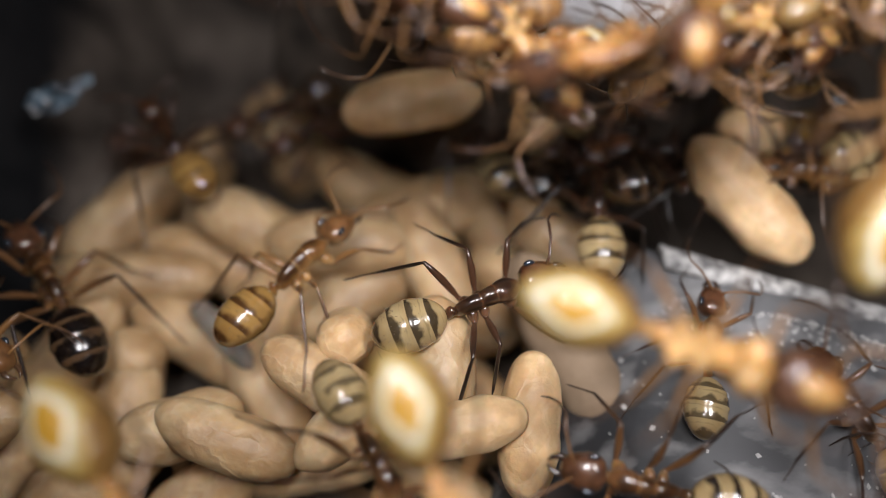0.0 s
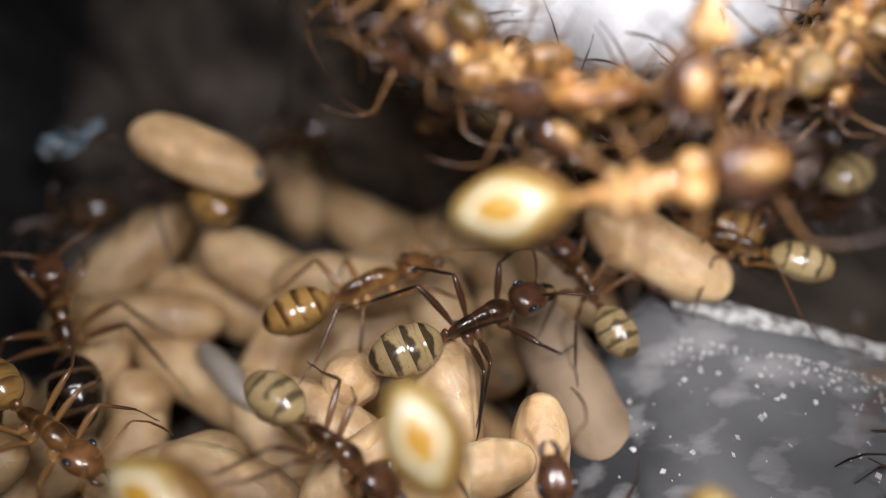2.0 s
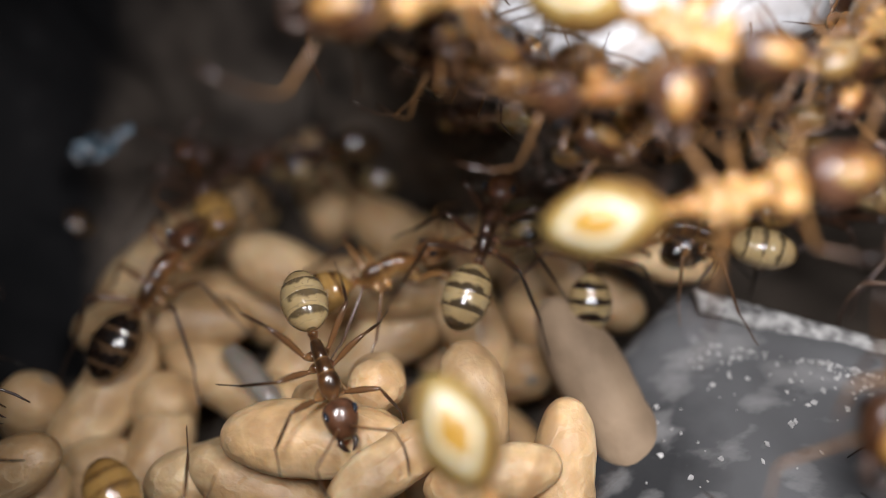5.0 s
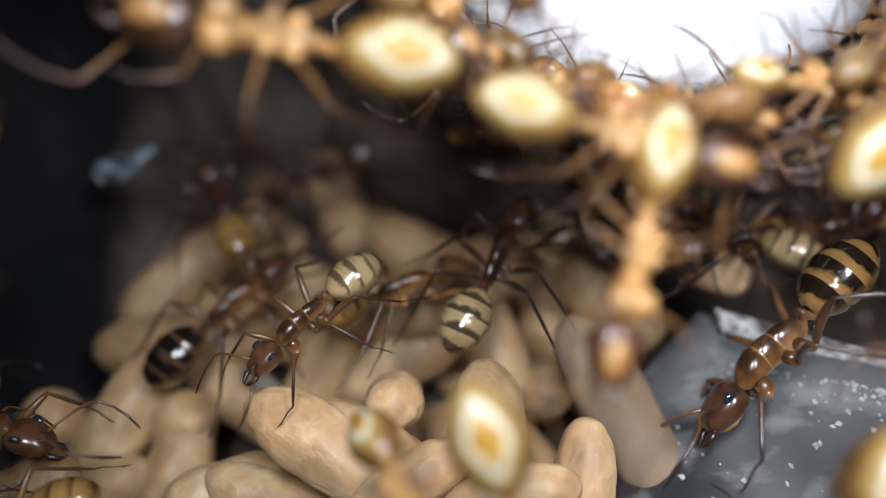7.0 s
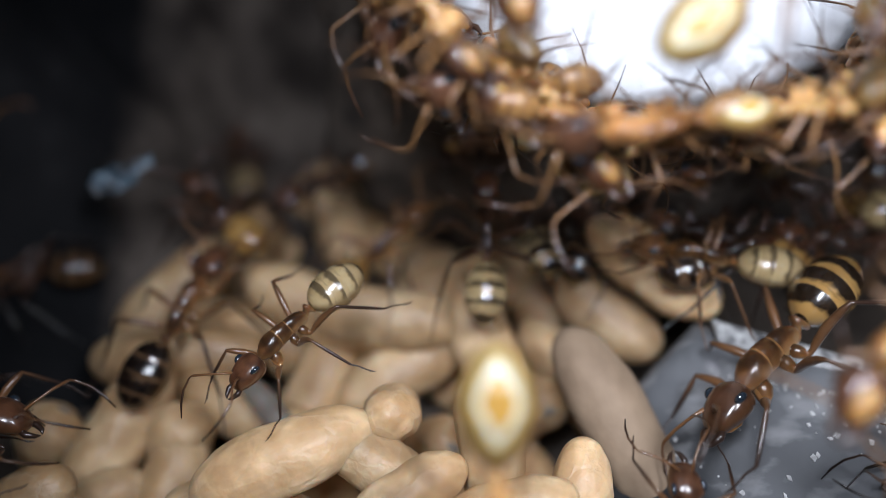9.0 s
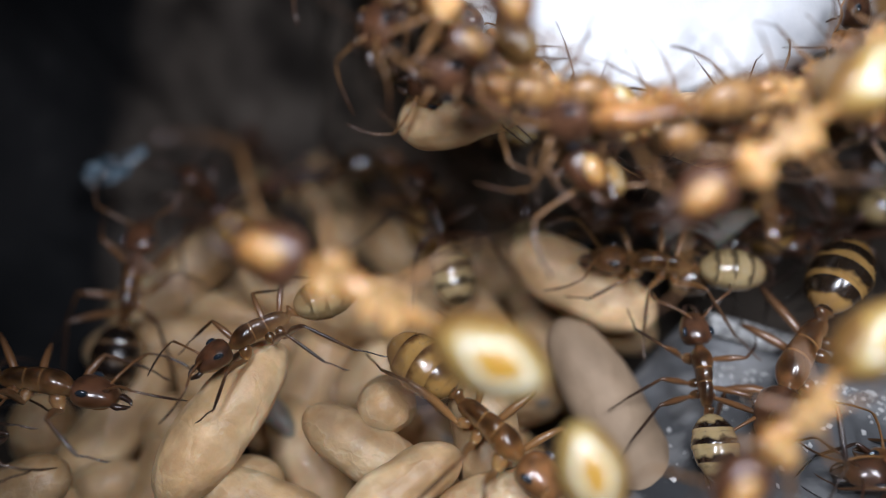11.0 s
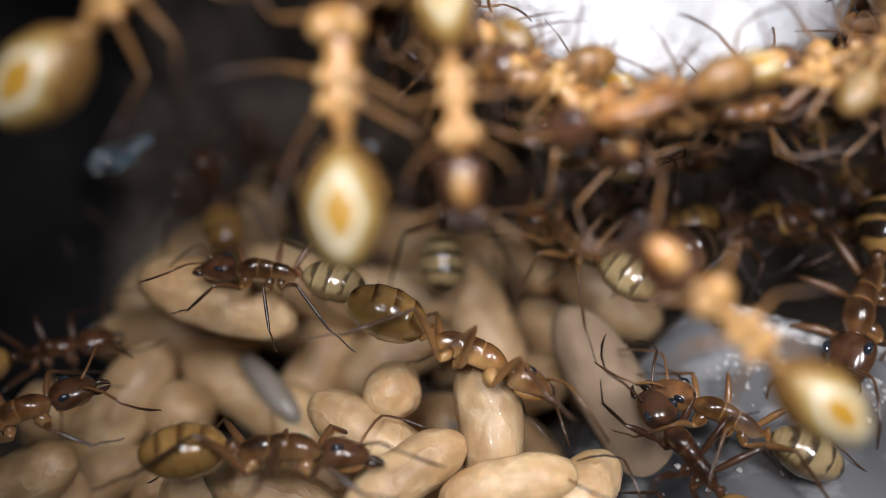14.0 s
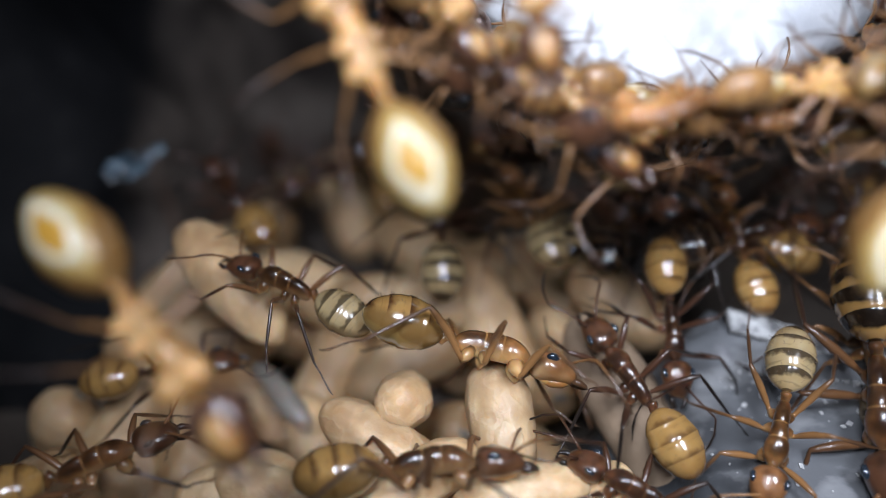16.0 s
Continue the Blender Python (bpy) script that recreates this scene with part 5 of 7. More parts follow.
    walk(striped_a, [(0, mm(3.77, 16.93, 8.15, 12.71, -6.67, 21.35)), (0.5, mm(3.67, 16.84, 8.15, 13.28, -5.9, 17.62)), (1, mm(3.53, 17.17, 8.15, 13.02, -6.45, 20.22)), (1.5, mm(3.17, 17.58, 8.15, 12.21, -8.29, 28.67)), (2, mm(3.26, 17.90, 8.15, 6.43, -3.92, 26.44)), (2.5, mm(3.85, 18.51, 8.15, -9.23, -1.01, 15.63)), (3, mm(4.18, 19.72, 8.15, -21.1, -2.89, 8.63)), (3.5, mm(2.99, 20.90, 8.15, -19.54, -5.45, 26.8)), (4, mm(2.29, 22.00, 8.15, -11.7, -12.18, 60.93)), (4.2, mm(2.82, 22.37, 8.15, -10.16, -13.41, 65.56)), (5.2, mm(2.73, 23.13, 8.15, -6.43, -15.24, 75.27)), (6.3, mm(2.19, 23.73, 8.15, -4.23, -15.94, 80.44)), (6.5, mm(2.23, 22.60, 8.15, -7, -14.9, 73.7)), (7, mm(2.40, 22.54, 8.15, -9.96, -13.82, 65.22)), (7.5, mm(3.03, 22.50, 8.15, -6.72, -15.99, 74.24)), (8, mm(2.65, 22.88, 8.15, -3.87, -17.47, 81.13)), (8.2, mm(2.57, 22.85, 8.15, -3.71, -17.56, 81.5)), (9.3, mm(1.91, 28.17, 5.83, 2.13, -18.15, 94.86)), (10.3, mm(0.82, 29.96, 4.84, 7.23, -16.77, 107.31)), (10.5, mm(0.69, 29.94, 4.85, 7.92, -16.41, 109.19)), (11, mm(-0.22, 26.69, 6.66, 7.87, -15.56, 108.9)), (11.5, mm(0.22, 28.22, 5.80, 6.06, -15.9, 104.09)), (12, mm(-0.19, 28.87, 5.43, 4.19, -16.25, 99.51)), (12.5, mm(-0.15, 30.27, 4.65, 2.62, -17.03, 95.91)), (13, mm(-0.16, 30.47, 4.55, 2.66, -17.14, 96.01)), (13.5, mm(-0.11, 28.89, 5.42, 2.57, -17.2, 95.8)), (14, mm(-0.20, 27.11, 6.42, 2.56, -16.71, 95.76)), (14.5, mm(-0.18, 26.29, 6.88, 2.59, -16.7, 95.83)), (15, mm(-1.14, 25.73, 7.19, 3.07, -16.78, 96.93)), (15.5, mm(-1.03, 26.12, 6.98, 3.03, -16.98, 96.86)), (16, mm(-0.86, 27.08, 6.44, 3.13, -17.34, 97.1))])
    stride(striped_a, [(1.5, 6, 12), (8.2, 11, 10)], 17)
    walk(striped_b, [(0, mm(-0.63, 9.68, 8.87, -12.23, 5.81, -59.62)), (0.5, mm(-0.27, 9.09, 8.87, -13.06, 5.67, -56.81)), (1, mm(-0.29, 9.51, 8.87, -14.3, 5.28, -52.83)), (1.5, mm(-0.34, 9.58, 8.87, -15.85, 4.91, -46.77)), (2, mm(-2.43, 11.95, 8.87, -17.27, 4.32, -37.98)), (2.5, mm(-2.77, 14.53, 8.87, -20.57, 0.96, -15.47)), (3, mm(-3.14, 16.11, 8.87, -20.54, -4.24, 17.67)), (3.5, mm(-4.44, 14.58, 8.87, -19.95, 2.05, -21.96)), (4, mm(-5.08, 15.26, 8.87, -18.08, 4.11, -33.95)), (4.2, mm(-5.05, 15.36, 8.87, -17.57, 4.6, -36.61)), (5.2, mm(-3.92, 15.32, 8.87, -4.03, 15.55, -80.9)), (6.3, mm(-5.52, 16.79, 8.87, 16.29, 6.43, -137.56)), (6.5, mm(-5.40, 17.30, 8.87, 15.38, 6.81, -133.8)), (7, mm(-6.02, 18.41, 8.87, 14.62, 7.33, -132)), (7.5, mm(-6.45, 17.99, 8.87, 15.41, 7, -135.04)), (8, mm(-6.23, 18.17, 8.87, 13.9, 8.42, -129.28)), (8.2, mm(-6.24, 18.21, 8.87, 13.89, 8.46, -129.28)), (9.3, mm(-6.82, 18.39, 8.87, 14.2, 7.77, -131.01)), (10.3, mm(-7.19, 17.92, 8.87, 13.05, 10.38, -126.17)), (10.5, mm(-7.20, 17.95, 8.87, 13.03, 10.42, -126.17)), (11, mm(-7.34, 18.17, 8.87, 17.94, 5.46, -148.46)), (11.5, mm(-6.99, 20.02, 8.87, 19.26, 4.26, -156.37)), (12, mm(-7.28, 20.93, 8.87, 18.99, 4.46, -153.17)), (12.5, mm(-7.34, 21.42, 8.87, 20.25, 1.87, -167.95)), (13, mm(-7.67, 20.81, 8.87, 20.45, 0.89, -172.88)), (13.5, mm(-7.62, 21.11, 8.87, 20.39, -1.41, 172.08)), (14, mm(-7.63, 20.59, 8.87, 20.59, -1.28, 172.43)), (14.5, mm(-7.59, 20.79, 8.87, 20.29, -2.4, 166.32)), (15, mm(-8.22, 21.38, 8.87, 18.89, -4.71, 152.85)), (15.5, mm(-7.32, 21.05, 8.87, 19.45, -3.84, 158.15)), (16, mm(-7.32, 20.39, 8.87, 18.89, -4.79, 154.23))])
    stride(striped_b, [(1.5, 6.3, 14), (8.2, 12.5, 10), (15, 16, 8)], 18)
    walk(reddish, [(0, mm(-4.24, 19.93, 6.38, -16.1, -7.28, 48)), (0.5, mm(-3.27, 21.62, 6.38, -16.85, -7.21, 44.69)), (1, mm(-2.99, 21.93, 6.38, -16.89, -7.14, 44.51)), (1.5, mm(-2.06, 21.49, 6.38, -19.33, -6, 32.13)), (2, mm(-1.57, 21.00, 6.38, -19.94, -5.22, 22.69)), (2.5, mm(-2.29, 20.82, 6.38, -19.29, -5.73, 28.44)), (3, mm(-2.35, 21.40, 6.38, -19.72, -5.3, 25.29)), (3.5, mm(-2.40, 21.53, 6.38, -19.69, -5.3, 25.68)), (4, mm(-2.19, 21.82, 6.38, -19.35, -5.42, 27.17)), (4.2, mm(-2.23, 21.85, 6.38, -19.25, -5.4, 27.68)), (5.2, mm(-1.75, 22.15, 6.38, -19.68, -4.33, 23.41)), (6.3, mm(-1.50, 22.13, 6.38, -19.12, -4.29, 26.7)), (6.5, mm(-1.63, 22.16, 6.38, -19.09, -4.21, 26.79)), (7, mm(-1.88, 22.20, 6.38, -19.4, -3.43, 20.76)), (7.5, mm(-2.53, 21.84, 6.38, -19.4, -3.61, 21.34)), (8, mm(-3.03, 20.33, 6.38, -20.17, 1.38, -7.84)), (8.2, mm(-3.05, 20.32, 6.38, -20.22, 1, -5.62)), (9.3, mm(-2.96, 32.42, 1.79, -10.95, -13.42, 61.8)), (10.5, mm(-1.37, 36.31, 0.22, -6.1, -17.33, 75.6)), (11, mm(-1.94, 34.23, 1.38, 7.87, -15.56, 108.9)), (12, mm(-3.78, 38.26, -0.84, 4.19, -16.25, 99.51)), (16, mm(-5.28, 40.13, -1.86, 4.37, -17.1, 99.98))])
    stride(reddish, [(0, 2.5, 14), (6.5, 11, 14)], 19)
    walk(black_gaster, [(0, mm(-16.33, 20.68, 4.17, 13.81, -5.3, 125.23)), (0.5, mm(-16.34, 20.87, 4.17, 13.67, -5.46, 125.14)), (1, mm(-16.63, 21.11, 4.17, 13.7, -5.5, 125.2)), (1.5, mm(-17.29, 21.07, 4.17, 13.6, -5.84, 125.29)), (2, mm(-16.00, 20.83, 4.17, 9.1, -11.82, 112.06)), (2.5, mm(-13.76, 20.84, 4.17, 0.09, -15.62, 90.2)), (3, mm(-13.32, 22.74, 4.17, -8.32, -14.4, 70.73)), (3.5, mm(-13.75, 22.90, 4.17, -8.63, -14.17, 69.92)), (4, mm(-14.05, 22.76, 4.17, -7.32, -14.97, 73.19)), (4.2, mm(-14.10, 22.98, 4.17, -7.27, -14.97, 73.27)), (5.2, mm(-13.00, 23.25, 4.17, -11.42, -11.99, 61.47)), (6.3, mm(-11.06, 22.95, 4.17, -16.39, -6.38, 41.98)), (6.5, mm(-11.06, 22.99, 4.17, -16.35, -6.32, 42.08)), (7, mm(-10.54, 22.95, 4.17, -14.36, -7.44, 49.01)), (7.5, mm(-10.07, 22.62, 4.17, -14.87, -7.27, 47.17)), (8, mm(-10.88, 22.90, 4.17, -13.8, -8.65, 51.17)), (8.2, mm(-10.90, 22.95, 4.17, -13.79, -8.69, 51.17)), (9.3, mm(-13.98, 23.69, 4.17, -6.12, -17.03, 75.6)), (10.3, mm(-15.72, 24.23, 4.17, -0.84, -18.53, 88.09)), (10.5, mm(-15.64, 23.77, 4.17, -0.7, -18.59, 88.4)), (11, mm(-15.55, 24.20, 4.17, -0.79, -17.82, 88.22)), (11.5, mm(-19.50, 27.80, 2.16, -2.24, -17.12, 84.95)), (12, mm(-19.86, 29.18, 1.39, -4.25, -16.29, 80.35)), (13, mm(-23.26, 31.76, -0.07, -4.1, -16.67, 80.64)), (16, mm(-25.24, 34.15, -1.41, -4.04, -16.88, 80.75))])
    stride(black_gaster, [(1.5, 3, 14), (4.2, 6.5, 12), (8.2, 13, 12)], 20)
    walk(carrier, [(0, mm(20.41, 24.48, 7.48, 26.41, -0.86, 166.49)), (0.5, mm(20.59, 25.05, 7.22, 25.35, -3.12, 158.08)), (1, mm(21.71, 25.00, 7.25, 7.73, -1.89, 119.31)), (1.5, mm(16.98, 23.02, 7.48, 13.85, -0.23, 154.98)), (2, mm(15.51, 22.64, 7.48, 8.54, 0.06, 153.55)), (2.5, mm(13.81, 22.97, 7.48, 4.30, 0.19, 158.12)), (3, mm(12.61, 23.47, 7.47, 4.50, 0.25, 166.48)), (3.5, mm(11.82, 22.76, 7.48, 4.38, 0.20, 160.75)), (4, mm(12.23, 23.02, 7.48, 4.35, 0.16, 160.71)), (4.2, mm(12.17, 23.06, 7.48, 4.35, 0.13, 160.73)), (5.2, mm(12.24, 23.13, 8.02, 4.15, -0.03, 154.71)), (6.3, mm(12.74, 24.99, 7.52, 3.54, -0.24, 140.62)), (6.5, mm(12.76, 25.07, 7.47, 3.54, -0.26, 140.66)), (7, mm(13.64, 25.43, 7.28, 3.61, -0.31, 143.49)), (7.5, mm(14.20, 26.79, 6.51, 3.29, -0.32, 136.97)), (8, mm(14.00, 26.07, 6.91, 3.54, -0.31, 142.36)), (8.2, mm(13.85, 25.90, 7.01, 3.66, -0.29, 144.93)), (9.3, mm(10.92, 22.62, 8.02, 4.37, -0.10, 169.79)), (10.3, mm(9.12, 21.26, 8.02, 4.41, 0.03, -176.20)), (10.5, mm(9.17, 21.38, 8.02, 4.41, 0.02, -176.46)), (11, mm(10.09, 22.44, 8.01, 4.39, -0.05, 168.66)), (11.5, mm(9.89, 23.22, 8.02, 4.44, -0.02, 169.17)), (12, mm(8.41, 23.05, 8.02, 4.31, -0.11, 161.30)), (12.5, mm(7.71, 24.69, 7.69, 3.99, -0.25, 151.81)), (13, mm(6.40, 23.91, 8.02, 3.44, -0.35, 139.62)), (13.5, mm(5.94, 23.75, 8.02, 2.96, -0.35, 130.98)), (14, mm(5.94, 23.12, 8.01, 3.18, -0.30, 134.42)), (14.5, mm(5.71, 23.43, 8.01, 2.69, -0.35, 126.23)), (15, mm(5.01, 23.17, 8.02, 2.84, -0.37, 128.74)), (15.5, mm(4.45, 23.54, 8.02, 3.09, -0.35, 132.99)), (16, mm(3.66, 28.44, 5.58, 1.25, -0.48, 106.07))])
    stride(carrier, [(0, 3.2, 14), (8.2, 13.5, 12), (15, 16, 12)], 21)
    walk(upward, [(0, mm(8.93, 9.09, 7.85, -30.72, -3.72, 167.86)), (0.5, mm(9.35, 9.07, 7.85, -31.12, -3.78, 167.86)), (1, mm(9.14, 9.36, 7.85, -31.2, -2.83, 169.65)), (1.5, mm(6.99, 7.51, 7.85, -23.25, -22.32, 133.51)), (2, mm(5.71, 8.72, 7.85, -8.89, -32.47, 101.46)), (2.5, mm(5.74, 11.59, 7.85, -6, -32.79, 96.8)), (3, mm(5.32, 14.25, 7.85, -11.89, -31.29, 107.94)), (3.5, mm(6.03, 14.84, 7.85, -5.35, -32.82, 95.78)), (4, mm(7.48, 17.47, 7.85, 2.02, -33.44, 82.79)), (4.2, mm(7.71, 18.86, 7.85, 1.8, -33.48, 83.51)), (5.2, mm(7.86, 24.86, 6.54, 2.45, -33.62, 83.9)), (6.3, mm(8.63, 33.61, 1.14, 5.32, -33.54, 80.43)), (6.5, mm(8.49, 33.73, 1.09, 5.49, -33.56, 80.46)), (7, mm(8.76, 35.28, 0.22, 5.7, -34.5, 80.36)), (8, mm(8.89, 35.01, 0.38, 6.94, -34.59, 77.88)), (8.2, mm(8.90, 35.11, 0.31, 6.96, -34.63, 77.88)), (9.3, mm(11.34, 41.74, -3.82, 7.06, -34.88, 77.85)), (10.5, mm(13.02, 47.28, -5.24, 7.17, -35.15, 77.81)), (16, mm(12.59, 47.48, -5.24, 7.53, -34.12, 78.06))])
    stride(upward, [(1.2, 7, 16), (8.2, 10.5, 10)], 22)
    walk(plate_walker, [(0, mm(13.26, 15.38, 6.91, 1.91, -10.46, 73.69)), (0.5, mm(12.18, 15.91, 6.91, -2.2, -10.54, 95.96)), (1, mm(11.33, 19.17, 6.91, -1.74, -10.62, 93.65)), (1.5, mm(10.52, 19.68, 6.91, -2.43, -10.64, 97.95)), (2, mm(8.31, 20.86, 6.91, -5.33, -10.18, 113.04)), (2.5, mm(7.47, 26.02, 5.33, -4.96, -10.27, 111.77)), (3, mm(6.86, 31.13, 1.96, -4.1, -10.63, 107.1)), (4, mm(6, 41.73, -4.42, -4.04, -10.73, 107.22)), (6, mm(4.12, 46.37, -6.55, -1.87, -11.43, 98.9)), (16, mm(2.52, 47.91, -6.58, -1.66, -11.78, 99.4))])
    stride(plate_walker, [(0, 5, 16)], 23)
    walk(edge_walker, [(0, mm(18.42, 12.23, 6.98, -7.53, -12.23, 116.07)), (0.5, mm(23.6, 12.37, 6.98, 5.92, -13.27, 59.79)), (1.5, mm(29.17, 9.84, 6.98, 14.68, -1.1, -0.83)), (16, mm(27.58, 12.48, 6.98, 16.08, 0.31, 0.26))])
    stride(edge_walker, [(0, 1.5, 16)], 24)
    walk(brood_nurse, [(0, mm(-17.69, 16.35, 6.98, -18.96, 2.79, -34.4)), (0.5, mm(-15.88, 14.42, 6.98, -10.76, 7.79, -63.96)), (1, mm(-15.35, 13.84, 6.98, -13.7, 5.5, -54.8)), (1.5, mm(-14.82, 13.85, 6.98, -15.85, 4.91, -46.77)), (2, mm(-13.8, 13.75, 6.98, -17.92, 3.82, -34.64)), (2.5, mm(-11.55, 12.55, 6.98, -18.07, 3.92, -34.42)), (3, mm(-11.35, 12.32, 6.98, -17.34, 4.48, -38.21)), (3.5, mm(-11.23, 12.27, 6.98, -17.57, 4.35, -37.16)), (4, mm(-11.14, 12.37, 6.98, -18.46, 3.77, -31.71)), (4.2, mm(-11.09, 12.18, 6.98, -18.43, 3.91, -31.88)), (5.2, mm(-9.53, 8.13, 6.98, -10.97, 11.22, -62.52)), (6.3, mm(-15.79, 10.64, 6.98, 19.64, 3.66, -157.47)), (6.5, mm(-15.91, 10.65, 6.98, 19.61, 3.58, -157.38)), (7, mm(-17.04, 10.2, 6.98, 19.18, 3.75, -157.25)), (8, mm(-18.21, 8.4, 6.98, 19.08, 3.92, -157.32)), (9, mm(-18.07, 5.14, 6.98, 15.41, 7.08, -136.01)), (16, mm(-17.83, 3.09, 6.98, 15.51, 6.59, -135.71))])
    stride(brood_nurse, [(0, 3, 14), (4, 9, 14)], 25)
    walk(long_nurse, [(0, mm(-23.10, 12.42, 7.70, -29.50, 1.25, -11.46)), (6, mm(-21.32, 14.22, 7.70, -27.81, 3.91, -9.72)), (7, mm(-18.59, 14.59, 7.70, -27.04, 6.48, -14.18)), (7.5, mm(-19.24, 14.85, 7.70, -26.87, 8.34, -19.10)), (8, mm(-19.13, 15.10, 7.70, -26.30, 10.40, -23.91)), (8.2, mm(-19.10, 15.13, 7.70, -26.28, 10.42, -23.90)), (9.3, mm(-20.03, 16.55, 7.70, -26.79, 4.35, -9.48)), (10.3, mm(-19.74, 17.56, 7.70, -26.73, 2.24, -4.70)), (10.5, mm(-19.47, 17.59, 7.70, -26.70, 2.25, -4.69)), (11, mm(-16.33, 16.45, 7.70, -27.06, 3.18, -7.83)), (11.5, mm(-13.48, 14.90, 7.70, -27.29, 4.46, -11.31)), (12, mm(-12.46, 13.39, 7.90, -39.08, 11.20, -27.23)), (12.5, mm(-10.34, 14.01, 8.10, -52.38, 5.02, -10.72)), (13, mm(-9.78, 14.04, 8.10, -52.46, 2.02, -3.35)), (13.5, mm(-8.04, 13.33, 8.10, -52.36, 2.73, -6.00)), (14, mm(-6.11, 12.67, 8.10, -52.67, 0.10, -0.22)), (14.5, mm(-5.36, 12.43, 8.10, -52.68, 0.22, -0.13)), (15, mm(-4.85, 11.98, 8.10, -52.61, 2.49, -4.63)), (15.5, mm(-3.32, 11.99, 8.10, -52.50, 0.80, -1.15)), (16, mm(-0.81, 12.50, 8.10, -52.28, -1.17, 4.38))])
    stride(long_nurse, [(6.5, 16, 12)], 26)
    walk(golden_nurse, [(0, mm(3.16, -0.03, 8.28, -6.51, 1.98, -65.91)), (8.5, mm(1.76, 2.59, 8.28, -6.15, 3.88, -65.15)), (9.5, mm(1.03, 8.49, 8.28, -6.11, 3.94, -65.18)), (10.3, mm(0.86, 12.41, 8.28, -5.68, 4.05, -66.96)), (10.5, mm(0.62, 13.41, 8.28, -5.50, 4.18, -67.71)), (11, mm(2.00, 14.02, 8.28, -10.04, 2.94, -46.15)), (11.5, mm(3.49, 14.03, 8.28, -10.70, 2.60, -42.96)), (12, mm(2.88, 14.00, 8.28, -7.15, 3.44, -61.40)), (12.5, mm(2.33, 14.28, 8.28, -4.88, 3.88, -70.91)), (13, mm(1.47, 14.29, 8.28, -1.96, 6.03, -82.54)), (13.5, mm(1.01, 15.47, 8.35, -10.55, 3.77, -66.61)), (14, mm(1.14, 16.56, 8.68, -61.97, 15.04, -18.67)), (14.5, mm(1.34, 16.84, 8.68, -64.93, 7.40, -8.64)), (15, mm(1.78, 16.56, 8.68, -65.21, 10.76, -12.28)), (15.5, mm(1.66, 16.78, 8.68, -64.95, 10.02, -11.54)), (16, mm(1.53, 17.15, 8.68, -64.85, 10.94, -11.70))])
    stride(golden_nurse, [(8.5, 14.5, 12)], 27)
    walk(major, [(0, mm(32.00, 21.49, 7.40, 17.70, 6.84, -138.22)), (4.5, mm(28.75, 23.57, 7.40, 16.40, 7.11, -137.14)), (5.5, mm(21.04, 21.27, 7.40, 16.18, 6.82, -136.66)), (6.3, mm(17.13, 20.35, 7.80, 59.05, 18.85, -150.03)), (6.5, mm(15.48, 19.72, 7.80, 59.02, 20.16, -147.66)), (7, mm(13.49, 17.59, 7.80, 58.58, 24.39, -141.74)), (7.5, mm(12.82, 17.81, 7.80, 58.62, 20.64, -148.27)), (8, mm(12.65, 17.78, 7.80, 58.37, 20.11, -149.69)), (8.2, mm(12.65, 17.82, 7.80, 58.34, 20.13, -149.70)), (9.3, mm(14.22, 17.96, 7.80, 41.69, 6.55, -132.57)), (10.3, mm(15.56, 17.88, 7.80, 40.38, 11.58, -123.48)), (10.5, mm(15.59, 18.03, 7.80, 40.59, 11.24, -124.36)), (11, mm(15.31, 17.69, 7.80, 41.48, 9.59, -127.23)), (11.5, mm(15.91, 18.24, 7.80, 42.18, 8.08, -129.65)), (12, mm(17.68, 19.23, 7.80, 38.56, 12.80, -116.24)), (12.5, mm(18.05, 20.00, 7.80, 40.04, 11.05, -121.45)), (13, mm(18.01, 19.79, 7.80, 40.13, 10.82, -121.88)), (13.5, mm(18.32, 19.85, 7.80, 40.14, 11.24, -121.83)), (14, mm(18.48, 19.91, 7.80, 39.74, 11.48, -120.16)), (14.5, mm(18.62, 20.02, 7.80, 39.03, 12.19, -117.81)), (15, mm(18.27, 18.16, 7.80, 33.72, 15.86, -103.20)), (15.5, mm(18.01, 17.15, 7.80, 32.28, 16.60, -99.76)), (16, mm(16.85, 15.36, 7.80, 31.28, 17.08, -97.46))])
    stride(major, [(4.5, 7.5, 14), (8.2, 12.5, 10)], 28)
    walk(plate_nurse, [(0, mm(11.21, 4.83, 6.95, 1.53, -12.57, 93.3)), (8.5, mm(9.1, 8.64, 6.95, 2.13, -17.93, 94.84)), (9.5, mm(9.74, 13.49, 6.95, 2.97, -18.07, 96.79)), (10.3, mm(10.15, 16.33, 6.95, 3.98, -18.06, 99.19)), (10.5, mm(10.22, 16.56, 6.95, 3.83, -18.15, 98.84)), (11, mm(11.22, 17.14, 6.95, -0.07, -17.83, 89.85)), (11.5, mm(12.64, 19.96, 6.95, -5.03, -16.56, 78.48)), (12, mm(16.26, 24.39, 6.95, -17.44, -5.82, 36.38)), (12.5, mm(16.21, 23.4, 6.95, -14.27, -7.37, 49.78)), (13, mm(20, 25.57, 6.63, -15.64, -6.62, 44.11)), (13.5, mm(21.64, 24.65, 6.95, -15.68, -6.83, 43.89)), (14, mm(26.35, 23.82, 6.95, -19.48, -3.74, 22.57)), (15, mm(31.43, 23.92, 6.95, -20.36, -1.69, 11.61)), (16, mm(32.59, 24.37, 6.95, -20.13, -1.55, 11.8))])
    stride(plate_nurse, [(8.5, 15, 14)], 29)
